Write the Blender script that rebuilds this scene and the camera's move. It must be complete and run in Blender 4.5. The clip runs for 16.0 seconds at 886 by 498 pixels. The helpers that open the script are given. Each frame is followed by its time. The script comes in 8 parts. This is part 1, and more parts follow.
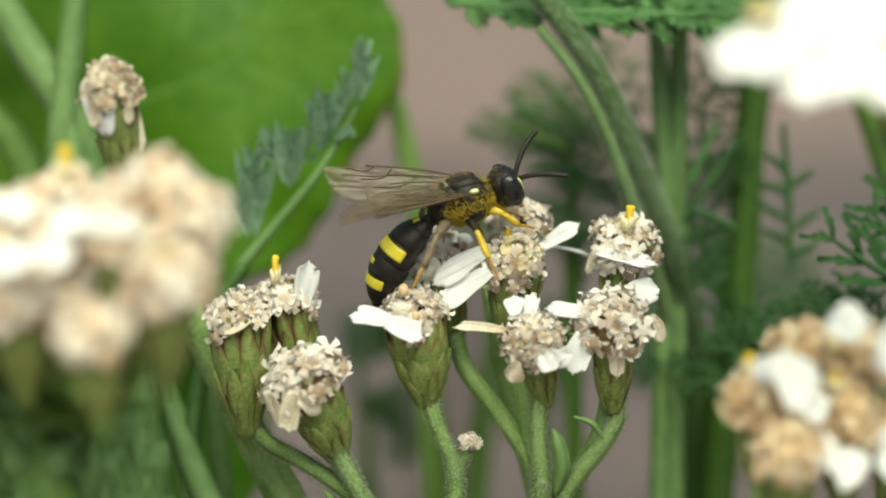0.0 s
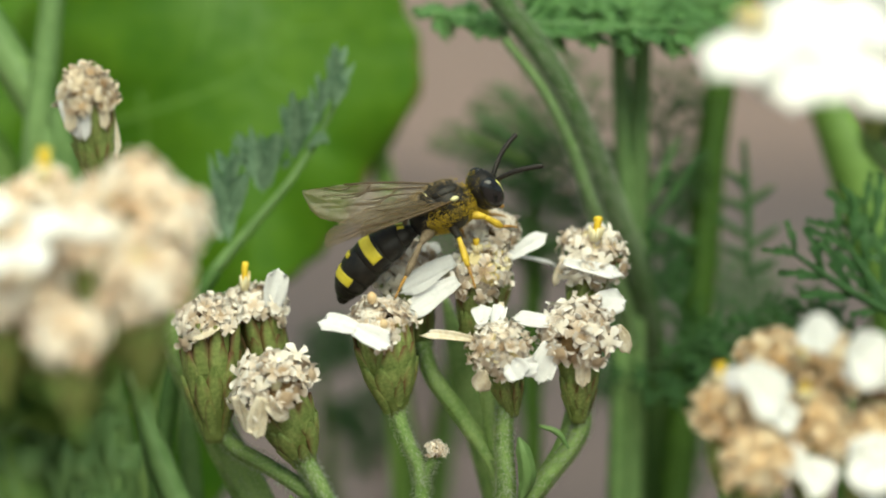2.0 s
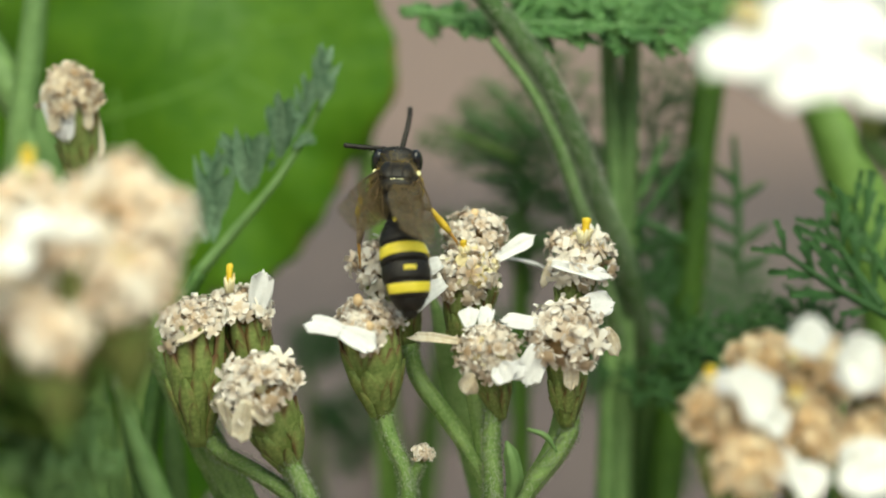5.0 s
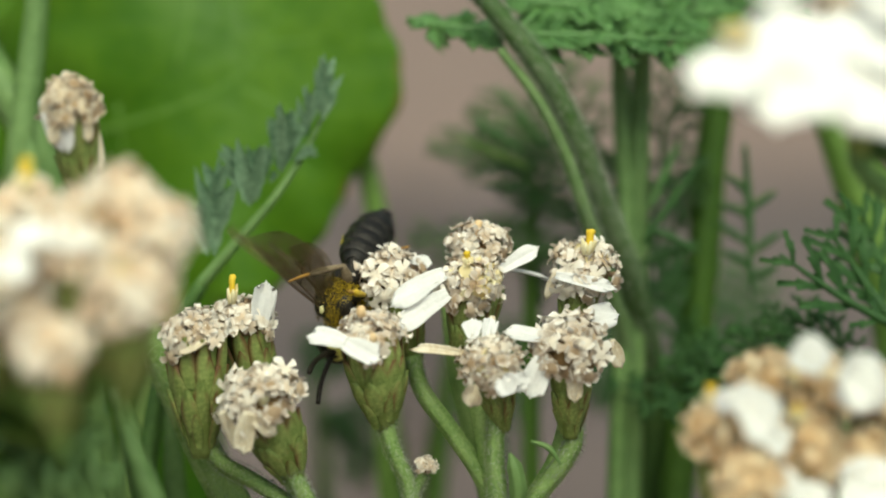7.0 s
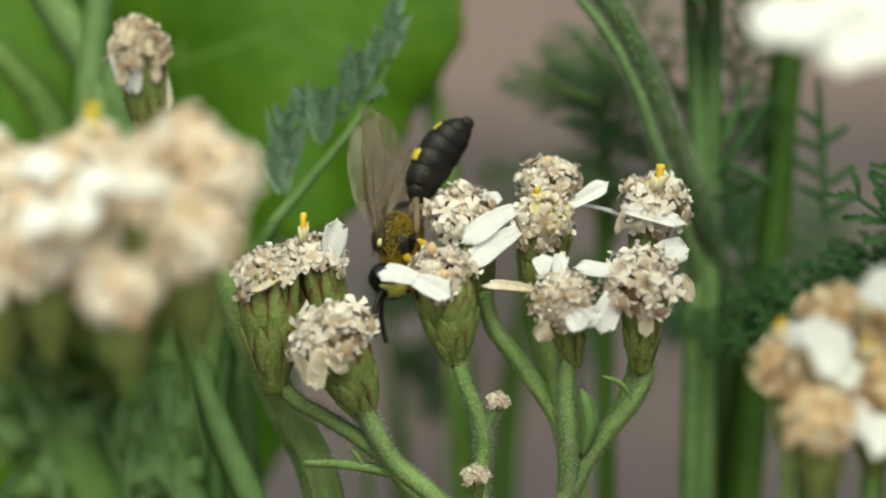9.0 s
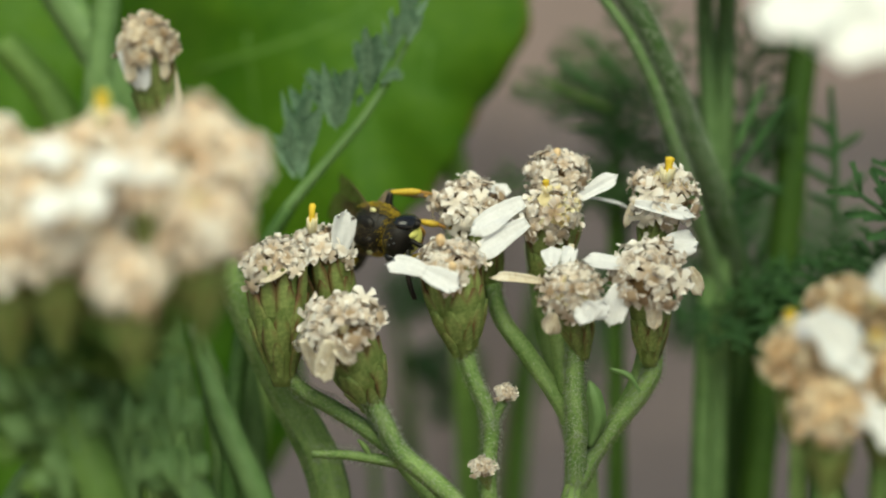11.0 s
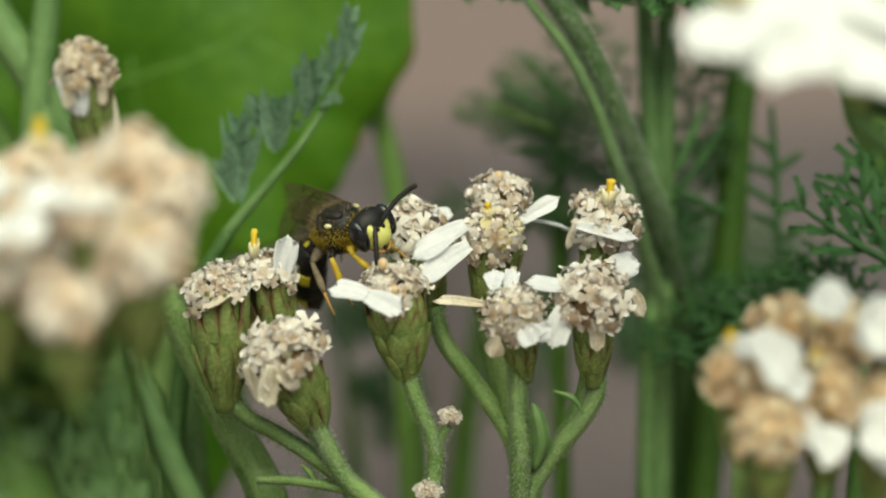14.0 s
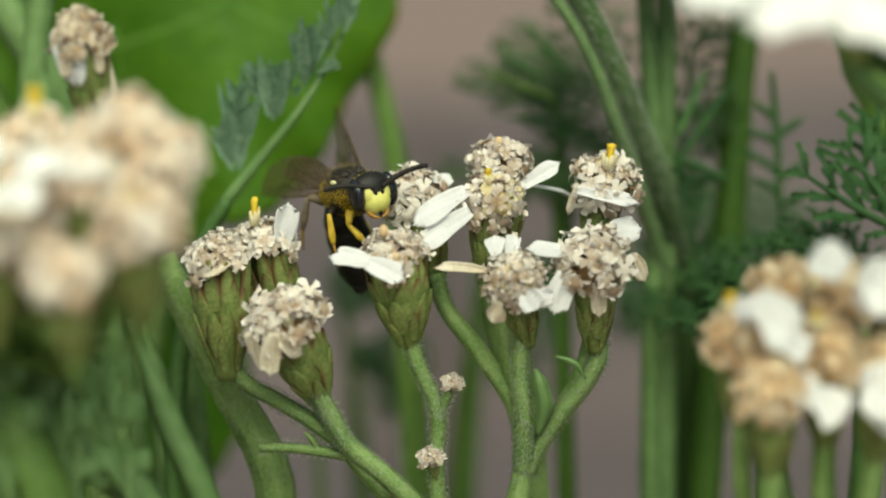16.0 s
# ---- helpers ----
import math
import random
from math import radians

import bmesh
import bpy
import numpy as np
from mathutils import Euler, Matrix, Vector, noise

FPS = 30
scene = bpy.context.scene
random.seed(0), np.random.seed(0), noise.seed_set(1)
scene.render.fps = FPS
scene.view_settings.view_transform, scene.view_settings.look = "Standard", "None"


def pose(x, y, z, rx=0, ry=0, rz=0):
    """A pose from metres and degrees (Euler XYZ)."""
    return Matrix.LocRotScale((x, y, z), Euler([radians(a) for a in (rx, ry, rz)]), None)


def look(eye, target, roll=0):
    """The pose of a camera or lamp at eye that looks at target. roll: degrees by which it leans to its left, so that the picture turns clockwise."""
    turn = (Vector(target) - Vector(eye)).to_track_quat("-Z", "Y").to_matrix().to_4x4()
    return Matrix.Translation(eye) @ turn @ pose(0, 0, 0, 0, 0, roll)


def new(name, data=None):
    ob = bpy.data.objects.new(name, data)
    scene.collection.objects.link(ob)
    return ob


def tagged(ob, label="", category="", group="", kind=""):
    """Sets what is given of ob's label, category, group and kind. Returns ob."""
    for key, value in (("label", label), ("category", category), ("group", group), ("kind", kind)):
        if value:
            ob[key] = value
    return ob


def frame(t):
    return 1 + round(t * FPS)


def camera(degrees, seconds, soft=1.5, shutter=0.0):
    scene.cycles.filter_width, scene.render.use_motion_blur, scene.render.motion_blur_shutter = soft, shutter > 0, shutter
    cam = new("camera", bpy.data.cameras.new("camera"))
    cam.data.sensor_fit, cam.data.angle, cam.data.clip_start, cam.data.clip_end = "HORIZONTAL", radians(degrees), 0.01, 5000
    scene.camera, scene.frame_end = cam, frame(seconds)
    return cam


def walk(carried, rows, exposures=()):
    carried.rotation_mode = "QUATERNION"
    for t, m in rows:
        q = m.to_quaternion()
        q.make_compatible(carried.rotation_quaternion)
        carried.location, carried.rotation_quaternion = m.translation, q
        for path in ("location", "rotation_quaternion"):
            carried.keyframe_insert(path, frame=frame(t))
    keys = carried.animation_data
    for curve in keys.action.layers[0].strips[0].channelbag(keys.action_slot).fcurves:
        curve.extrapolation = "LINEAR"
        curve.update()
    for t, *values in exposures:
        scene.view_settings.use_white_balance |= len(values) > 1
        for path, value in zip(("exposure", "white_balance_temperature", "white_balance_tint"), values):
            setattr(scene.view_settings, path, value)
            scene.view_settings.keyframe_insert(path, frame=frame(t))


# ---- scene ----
# The lens looks 14 degrees down on a yarrow head 0.4 m above the ground, from 0.139 m away.
STAGE = pose(0, 0, 0.40, 76, 0, 0)
REACH = 0.1389
cam = camera(20, 16.0, 2.0, 0.4)
cam.data.dof.use_dof = True
cam.data.dof.focus_distance = REACH
cam.data.dof.aperture_fstop = 16.5


def held(yaw, pitch, roll, dolly):
    """The camera's pose, turned by small angles in degrees and slid forwards by millimetres."""
    turn = pose(0, 0, 0, 0, yaw, 0) @ pose(0, 0, 0, pitch, 0, 0) @ pose(0, 0, 0, 0, 0, roll)
    return STAGE @ Matrix.Translation((0, 0, REACH - dolly * 0.001)) @ turn


walk(cam, [
    (0, held(0.000, 0.000, 0.000, 0.00)),
    (0.5, held(-0.021, -0.079, -0.205, -0.31)),
    (1, held(-0.312, 0.196, 0.034, -0.71)),
    (1.5, held(-0.525, 0.395, 0.280, -1.35)),
    (2, held(-0.712, 0.205, 0.677, -1.02)),
    (2.5, held(-1.219, -0.118, 1.091, -0.76)),
    (3, held(-1.798, -0.007, 0.990, -0.27)),
    (3.5, held(-1.950, 0.403, 0.900, -0.32)),
    (4, held(-1.672, 0.490, 0.451, -0.25)),
    (4.5, held(-1.096, 0.221, 0.591, 0.11)),
    (7, held(-0.938, 0.505, 0.784, 0.89)),
    (7.5, held(-1.178, 0.512, 0.431, 1.00)),
    (8, held(-0.733, -0.113, 0.316, 1.13)),
    (8.5, held(0.312, -0.774, 0.361, 0.89)),
    (8.7, held(0.632, -0.912, 0.264, 0.69)),
    (10.8, held(0.631, -1.058, 0.403, 0.61)),
    (11, held(0.846, -1.147, 0.554, 0.60)),
    (11.5, held(1.302, -1.575, 0.591, 0.75)),
    (12, held(1.041, -1.898, 0.908, 1.09)),
    (12.5, held(0.417, -1.407, 0.759, 1.39)),
    (13, held(0.218, -0.843, 0.384, 0.93)),
    (13.5, held(-0.139, -0.591, 0.161, 0.96)),
    (14, held(-0.466, -0.599, 0.046, 0.67)),
    (14.5, held(-0.798, -0.711, -0.026, 0.83)),
    (15, held(-0.813, -1.095, -0.163, 0.96)),
    (15.5, held(-0.531, -1.456, -0.390, 1.14)),
    (16, held(-0.442, -1.367, -0.510, 0.81)),
], [(0.0, 0.35, 7220, -10), (2.0, 0.31, 7220, -10), (3.0, 0.18, 7220, -10), (3.5, 0.24, 7220, -10), (4.2, 0.31, 7220, -10), (8.0, 0.09, 7220, -10), (12.0, -0.02, 7220, -10), (14.5, 0.02, 7220, -10), (16.0, 0.06, 7220, -10)])

# ---- light: a bright, hazy sky ----
world = bpy.data.worlds.new("sky")
scene.world = world
world.use_nodes = True
sky = world.node_tree.nodes.new("ShaderNodeTexSky")
sky.sky_type, sky.sun_disc = "NISHITA", False
sky.sun_elevation, sky.sun_rotation = radians(58), radians(205)
sky.air_density, sky.dust_density = 1.0, 4.0
ground_light = world.node_tree.nodes["Background"]
ground_light.inputs[1].default_value = 0.112
world.node_tree.links.new(sky.outputs[0], ground_light.inputs[0])
sun_data = bpy.data.lights.new("sun", "SUN")
sun_data.energy, sun_data.angle, sun_data.color = 2.6, radians(50), (1.0, 0.96, 0.89)
sun = new("sun", sun_data)
sun.matrix_world = look((0.5, -1.2, 2.4), (0, 0, 0.3))


# ---- materials ----
def tone(name, dark, light, rough=0.6, size=1.0, bump=0.2, glow=0.0, spec=0.4, island=False, stain=None, coat=0.0, mid=None, tips=None):
    """A two-tone surface: grain and larger blotches of the given size in millimetres, with relief. glow: share of light let through."""
    m = bpy.data.materials.new(name)
    m.use_nodes = True
    t = m.node_tree
    n, link = t.nodes, t.links.new
    p = n["Principled BSDF"]
    co = n.new("ShaderNodeTexCoord")
    coarse, fine = n.new("ShaderNodeTexNoise"), n.new("ShaderNodeTexNoise")
    coarse.inputs["Scale"].default_value = 500.0 / size
    fine.inputs["Scale"].default_value = 4000.0 / size
    fine.inputs["Detail"].default_value = 5
    link(co.outputs["Object"], coarse.inputs["Vector"])
    link(co.outputs["Object"], fine.inputs["Vector"])
    add = n.new("ShaderNodeMath")
    add.operation = "MULTIPLY_ADD"
    link(fine.outputs[0], add.inputs[0])
    add.inputs[1].default_value = 0.5
    part_of = n.new("ShaderNodeMath")
    part_of.operation = "MULTIPLY"
    part_of.inputs[1].default_value = 0.5
    link(coarse.outputs[0], part_of.inputs[0])
    link(part_of.outputs[0], add.inputs[2])
    value = add.outputs[0]
    if island:
        geo = n.new("ShaderNodeNewGeometry")
        mix_i = n.new("ShaderNodeMath")
        mix_i.operation = "MULTIPLY_ADD"
        mix_i.inputs[1].default_value = 0.75
        link(geo.outputs["Random Per Island"], mix_i.inputs[0])
        low = n.new("ShaderNodeMath")
        low.operation = "MULTIPLY"
        low.inputs[1].default_value = 0.3
        link(value, low.inputs[0])
        link(low.outputs[0], mix_i.inputs[2])
        value = mix_i.outputs[0]
    ramp = n.new("ShaderNodeValToRGB")
    e = ramp.color_ramp.elements
    e[0].position, e[0].color = (0.12, (*dark, 1)) if island else (0.34, (*dark, 1))
    e[1].position, e[1].color = (0.8, (*light, 1)) if island else (0.66, (*light, 1))
    if mid:
        e.new(0.38).color = (*mid, 1)
    link(value, ramp.inputs[0])
    colour = ramp.outputs[0]
    if tips:
        edge, pale = n.new("ShaderNodeAttribute"), n.new("ShaderNodeMix")
        edge.attribute_name = "tip"
        pale.data_type = "RGBA"
        link(edge.outputs["Fac"], pale.inputs[0])
        link(colour, pale.inputs[6])
        pale.inputs[7].default_value = (*tips, 1)
        colour = pale.outputs[2]
    if stain:
        att = n.new("ShaderNodeAttribute")
        att.attribute_name = "rim"
        mix = n.new("ShaderNodeMix")
        mix.data_type = "RGBA"
        broken = n.new("ShaderNodeMath")
        broken.operation = "MULTIPLY_ADD"
        broken.use_clamp = True
        link(coarse.outputs[0], broken.inputs[0])
        broken.inputs[1].default_value = 6.0
        broken.inputs[2].default_value = -2.5
        worn = n.new("ShaderNodeMath")
        worn.operation = "MULTIPLY"
        link(att.outputs["Fac"], worn.inputs[0])
        link(broken.outputs[0], worn.inputs[1])
        link(worn.outputs[0], mix.inputs[0])
        link(colour, mix.inputs[6])
        mix.inputs[7].default_value = (*stain, 1)
        colour = mix.outputs[2]
    link(colour, p.inputs["Base Color"])
    p.inputs["Roughness"].default_value = rough
    p.inputs["Specular IOR Level"].default_value = spec
    p.inputs["Coat Weight"].default_value = coat
    if bump:
        b = n.new("ShaderNodeBump")
        b.inputs["Strength"].default_value = bump
        b.inputs["Distance"].default_value = 0.0001 * size
        link(fine.outputs[0], b.inputs["Height"])
        link(b.outputs[0], p.inputs["Normal"])
    if glow:
        tr = n.new("ShaderNodeBsdfTranslucent")
        link(colour, tr.inputs[0])
        ms = n.new("ShaderNodeMixShader")
        ms.inputs[0].default_value = glow
        link(p.outputs[0], ms.inputs[1])
        link(tr.outputs[0], ms.inputs[2])
        link(ms.outputs[0], n["Material Output"].inputs[0])
    return m


def film(name, tint, alpha):
    """A thin see-through skin with pleats along its length and cloudier patches."""
    m = bpy.data.materials.new(name)
    m.use_nodes = True
    n, link = m.node_tree.nodes, m.node_tree.links.new
    p = n["Principled BSDF"]
    p.inputs["Base Color"].default_value = (*tint, 1)
    p.inputs["Roughness"].default_value = 0.28
    p.inputs["Specular IOR Level"].default_value = 0.6
    co, grid, pleat, cloud = n.new("ShaderNodeTexCoord"), n.new("ShaderNodeMapping"), n.new("ShaderNodeTexNoise"), n.new("ShaderNodeTexNoise")
    grid.inputs["Scale"].default_value = (260, 3200, 1)
    link(co.outputs["Object"], grid.inputs["Vector"])
    link(grid.outputs[0], pleat.inputs["Vector"])
    pleat.inputs["Scale"].default_value = 1.0
    link(co.outputs["Object"], cloud.inputs["Vector"])
    cloud.inputs["Scale"].default_value = 700
    b = n.new("ShaderNodeBump")
    b.inputs["Strength"].default_value = 0.9
    b.inputs["Distance"].default_value = 0.00016
    link(pleat.outputs[0], b.inputs["Height"])
    link(b.outputs[0], p.inputs["Normal"])
    span = n.new("ShaderNodeMapRange")
    span.inputs["From Min"].default_value, span.inputs["From Max"].default_value = 0.3, 0.7
    span.inputs["To Min"].default_value, span.inputs["To Max"].default_value = alpha - 0.14, alpha + 0.12
    link(cloud.outputs[0], span.inputs["Value"])
    link(span.outputs[0], p.inputs["Alpha"])
    return m


PAVING = tone("paving", (0.19, 0.136, 0.120), (0.265, 0.193, 0.170), 0.85, 260, 0.3)
# Darker grey for the added stones, so nearby ground reads darker than the paving.
NEAR_DARK_SLAB = tone("near_dark_slab", (0.095, 0.074, 0.074), (0.138, 0.108, 0.106), 0.85, 120, 0.4)
SOIL = tone("soil", (0.03, 0.02, 0.012), (0.09, 0.06, 0.04), 0.95, 20, 0.8)
STEM = tone("stem_green", (0.135, 0.255, 0.055), (0.35, 0.50, 0.18), 0.55, 0.8, 1.0, 0.12)
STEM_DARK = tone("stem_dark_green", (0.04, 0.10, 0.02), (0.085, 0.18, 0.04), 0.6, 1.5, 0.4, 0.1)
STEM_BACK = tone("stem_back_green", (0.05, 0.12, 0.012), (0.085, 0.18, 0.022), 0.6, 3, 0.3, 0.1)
BRACT = tone("bract_green", (0.105, 0.165, 0.036), (0.35, 0.42, 0.14), 0.5, 0.7, 1.0, 0.15, stain=(0.14, 0.065, 0.026))
CUP_GREEN = tone("cup_green", (0.12, 0.17, 0.035), (0.22, 0.28, 0.08), 0.55, 0.8, 0.5, 0.1)
# Brown bases: withering, plus shadow between the lobes put into the colour.
FLORET = tone("withered_shadowed_floret", (0.28, 0.18, 0.095), (0.82, 0.75, 0.65), 0.7, 0.5, 0.5, 0.15, island=True, mid=(0.62, 0.49, 0.36), tips=(0.92, 0.90, 0.87))
FRESH = tone("pale_yellow_floret", (0.80, 0.64, 0.28), (0.92, 0.86, 0.60), 0.65, 0.5, 0.4, 0.3, island=True)
# The darker tones paint peach shading into the cream.
FLORET_PALE = tone("shaded_cream_floret", (0.62, 0.37, 0.17), (0.96, 0.90, 0.80), 0.7, 0.6, 0.3, 0.12, island=True, mid=(0.91, 0.74, 0.54), tips=(0.95, 0.90, 0.82))
FLORET_TAN = tone("tan_floret", (0.55, 0.31, 0.11), (0.92, 0.78, 0.55), 0.7, 0.6, 0.4, 0.12, island=True, mid=(0.78, 0.54, 0.28), tips=(0.94, 0.84, 0.66))
WITHERED = tone("brown_floret", (0.20, 0.11, 0.045), (0.72, 0.60, 0.44), 0.7, 0.5, 0.5, 0.15, island=True, mid=(0.48, 0.33, 0.19), tips=(0.85, 0.80, 0.70))
CORE_PALE = tone("pale_disc_core", (0.34, 0.2, 0.07), (0.55, 0.36, 0.15), 0.8, 0.6, 0.5)
CORE = tone("disc_core", (0.13, 0.075, 0.03), (0.30, 0.19, 0.085), 0.8, 0.6, 0.5)
PETAL = tone("white_petal", (0.82, 0.82, 0.83), (0.93, 0.93, 0.94), 0.5, 0.7, 0.6, 0.28)
# Whiter copy of the petal colour, standing in for strong light on near petals.
PETAL_BRIGHT = tone("overbright_white_petal", (0.92, 0.92, 0.90), (0.97, 0.97, 0.96), 0.5, 1.5, 0.2, 0.25)
PETAL_OLD = tone("withered_petal", (0.66, 0.55, 0.38), (0.88, 0.83, 0.72), 0.65, 0.8, 0.4, 0.2)
YELLOW = tone("pollen_yellow", (0.78, 0.50, 0.02), (0.90, 0.68, 0.08), 0.6, 0.4, 0.3, 0.15)
POLLEN = tone("pollen_dust", (0.08, 0.05, 0.006), (0.58, 0.41, 0.03), 0.8, 0.3, 0.2, island=True)
# The light tone paints pale highlights onto the blue-green leaf.
FEATHER = tone("feather_leaf", (0.085, 0.175, 0.10), (0.27, 0.41, 0.27), 0.34, 1.5, 0.4, 0.2)
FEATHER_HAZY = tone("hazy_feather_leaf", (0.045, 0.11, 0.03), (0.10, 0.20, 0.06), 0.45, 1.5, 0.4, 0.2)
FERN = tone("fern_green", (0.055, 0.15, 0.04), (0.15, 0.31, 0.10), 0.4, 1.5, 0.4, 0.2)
# Much darker copy of the leaf green: shade behind the flowers, put into the colour.
FEATHER_SHADED = tone("shaded_feather_leaf", (0.02, 0.07, 0.018), (0.045, 0.125, 0.028), 0.62, 1.5, 0.4, 0.15)
BLADE = tone("broad_leaf", (0.046, 0.155, 0.005), (0.118, 0.26, 0.014), 0.42, 9, 0.25, 0.3, stain=(0.30, 0.10, 0.06))
PALE_GREEN = tone("pale_blade_green", (0.14, 0.26, 0.08), (0.24, 0.39, 0.145), 0.5, 4, 0.3, 0.25)
KNOB = tone("peach_knob", (0.76, 0.52, 0.27), (0.90, 0.72, 0.46), 0.5, 0.5, 0.2, 0.2)
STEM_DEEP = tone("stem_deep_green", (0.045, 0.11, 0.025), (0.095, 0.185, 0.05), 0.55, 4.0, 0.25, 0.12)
STEM_MID = tone("stem_mid_green", (0.075, 0.15, 0.04), (0.15, 0.26, 0.09), 0.55, 2, 0.5, 0.12)
MEADOW = tone("meadow_green", (0.12, 0.235, 0.045), (0.22, 0.37, 0.09), 0.5, 4, 0.3, 0.25)
VEIN = tone("leaf_vein", (0.11, 0.25, 0.03), (0.16, 0.32, 0.055), 0.5, 3, 0.2, 0.2)
HAIR = tone("pale_hair", (0.42, 0.50, 0.36), (0.60, 0.66, 0.52), 0.6, 0.5, 0, 0.3)
HAIR_TAN = tone("tan_hair", (0.16, 0.11, 0.05), (0.30, 0.22, 0.10), 0.6, 0.5, 0)
BLACK = tone("black_cuticle", (0.004, 0.004, 0.004), (0.022, 0.018, 0.014), 0.42, 0.22, 1.0, spec=0.3)
EYE = tone("eye_black", (0.006, 0.006, 0.008), (0.012, 0.012, 0.014), 0.16, 0.3, 0.0, spec=0.6)
BAND = tone("yellow_cuticle", (0.62, 0.50, 0.03), (0.78, 0.66, 0.08), 0.4, 0.3, 0.3)
FACE = tone("pale_yellow_face", (0.66, 0.64, 0.13), (0.80, 0.78, 0.27), 0.45, 0.3, 0.2)
DUSTY = tone("dusty_brown_thigh", (0.07, 0.05, 0.03), (0.26, 0.20, 0.13), 0.7, 0.4, 0.6)
CREAM = tone("cream_cuticle", (0.70, 0.66, 0.32), (0.82, 0.79, 0.48), 0.45, 0.3, 0.2)
LEG = tone("yellow_leg", (0.42, 0.26, 0.015), (0.76, 0.56, 0.07), 0.45, 0.3, 0.2)
TARSUS = tone("brown_tarsus", (0.30, 0.15, 0.03), (0.50, 0.28, 0.06), 0.5, 0.3, 0.2)
SMOKE = film("smoky_wing", (0.10, 0.072, 0.032), 0.62)
WING_VEIN = tone("wing_vein", (0.06, 0.035, 0.015), (0.12, 0.08, 0.04), 0.4, 0.3, 0)


# ---- mesh helpers; lengths in millimetres ----
def at(u, v, w):
    """A place in the world: millimetres right, up and towards the lens from the flower head's middle."""
    return STAGE @ Vector((u * 0.001, v * 0.001, w * 0.001))


def spot(p, w):
    """A place by its bearing: p is millimetres right and up at the flower's distance, w how much nearer it stands."""
    k = 1 - w * 0.001 / REACH
    return at(p[0] * k, p[1] * k, w)


def way(u, v, w):
    return (STAGE.to_3x3() @ Vector((u, v, w))).normalized()


def thing(name, root, label, category, group=""):
    ob = new(name)
    ob.location = root
    ob.empty_display_size = 0.005
    return tagged(ob, label, category, group)


def part(name, bm, material, parent, label="", m=None):
    """Link a bmesh as one mesh object under a thing or part. m: its pose there."""
    data = bpy.data.meshes.new(name)
    bm.to_mesh(data)
    bm.free()
    data.materials.append(material)
    for f in data.polygons:
        f.use_smooth = True
    return linked(name, data, parent, label, m)


def linked(name, data, parent, label="", m=None):
    ob = new(name, data)
    ob.parent = parent
    if m is not None:
        ob.matrix_basis = m
    return tagged(ob, label)


def smooth(points, n=6):
    """A soft curve through points, its tangents kept to each stretch's own length."""
    p = [Vector(a) for a in points]
    dirs = [(p[min(i + 1, len(p) - 1)] - p[max(i - 1, 0)]).normalized() for i in range(len(p))]
    for i in range(1, len(p) - 1):
        dirs[i] = ((p[i] - p[i - 1]).normalized() + (p[i + 1] - p[i]).normalized()).normalized()
    out = []
    for i in range(len(p) - 1):
        b, c = p[i], p[i + 1]
        far = (c - b).length
        for k in range(n):
            t = k / n
            out.append(b * (2 * t ** 3 - 3 * t * t + 1) + dirs[i] * far * (t ** 3 - 2 * t * t + t) + c * (3 * t * t - 2 * t ** 3) + dirs[i + 1] * far * (t ** 3 - t * t))
    return out + [p[-1]]


def tube(bm, points, radii, sides=8, ridge=0.0):
    """A round limb along points, with ribs of the given depth."""
    rings, side = [], None
    n = len(points)
    for i, p in enumerate(points):
        d = (points[min(i + 1, n - 1)] - points[max(i - 1, 0)]).normalized()
        if side is None:
            side = d.orthogonal().normalized()
        side = (side - d * side.dot(d)).normalized()
        up = d.cross(side)
        s = i / (n - 1) * (len(radii) - 1)
        k = min(int(s), len(radii) - 2)
        r = radii[k] + (radii[k + 1] - radii[k]) * (s - k)
        ring = []
        for j in range(sides):
            a = 2 * math.pi * j / sides
            q = r * (1 + ridge * (1 if j % 2 else -1))
            ring.append(bm.verts.new(p + side * (math.cos(a) * q) + up * (math.sin(a) * q)))
        rings.append(ring)
    for a, b in zip(rings, rings[1:]):
        for j in range(sides):
            bm.faces.new((a[j], a[(j + 1) % sides], b[(j + 1) % sides], b[j]))
    bm.faces.new(rings[0][::-1])
    bm.faces.new(rings[-1])
    return bm


def limb(points, radii, origin, sides=10, ridge=0.06, n=6):
    """A limb through places in the world, given about its thing's root."""
    return tube(bmesh.new(), [p - Vector(origin) for p in smooth(points, n)], [r * 0.001 for r in radii], sides, ridge)


def fuzz(points, radius, origin, count, length, seed, thick=1.0):
    """Fine hairs on a limb."""
    rng = random.Random(seed)
    bm = bmesh.new()
    line = [p - Vector(origin) for p in smooth(points, 6)]
    for _ in range(count):
        i = rng.randrange(len(line) - 1)
        d = (line[i + 1] - line[i])
        p = line[i] + d * rng.random()
        side = (d.normalized().orthogonal())
        side.rotate(Matrix.Rotation(rng.uniform(0, 6.28), 3, d.normalized()))
        a = p + side * radius * 0.00095
        tip = a + (side * rng.uniform(0.4, 1) + d.normalized() * rng.uniform(-0.2, 0.9)) * length * 0.001
        c = d.normalized().cross(side) * 0.000014 * thick
        e = d.normalized() * 0.000014 * thick
        v = [bm.verts.new(q) for q in (a - c, a + c, a + e, tip)]
        for f in ((0, 1, 3), (1, 2, 3), (2, 0, 3)):
            bm.faces.new([v[k] for k in f])
    return bm


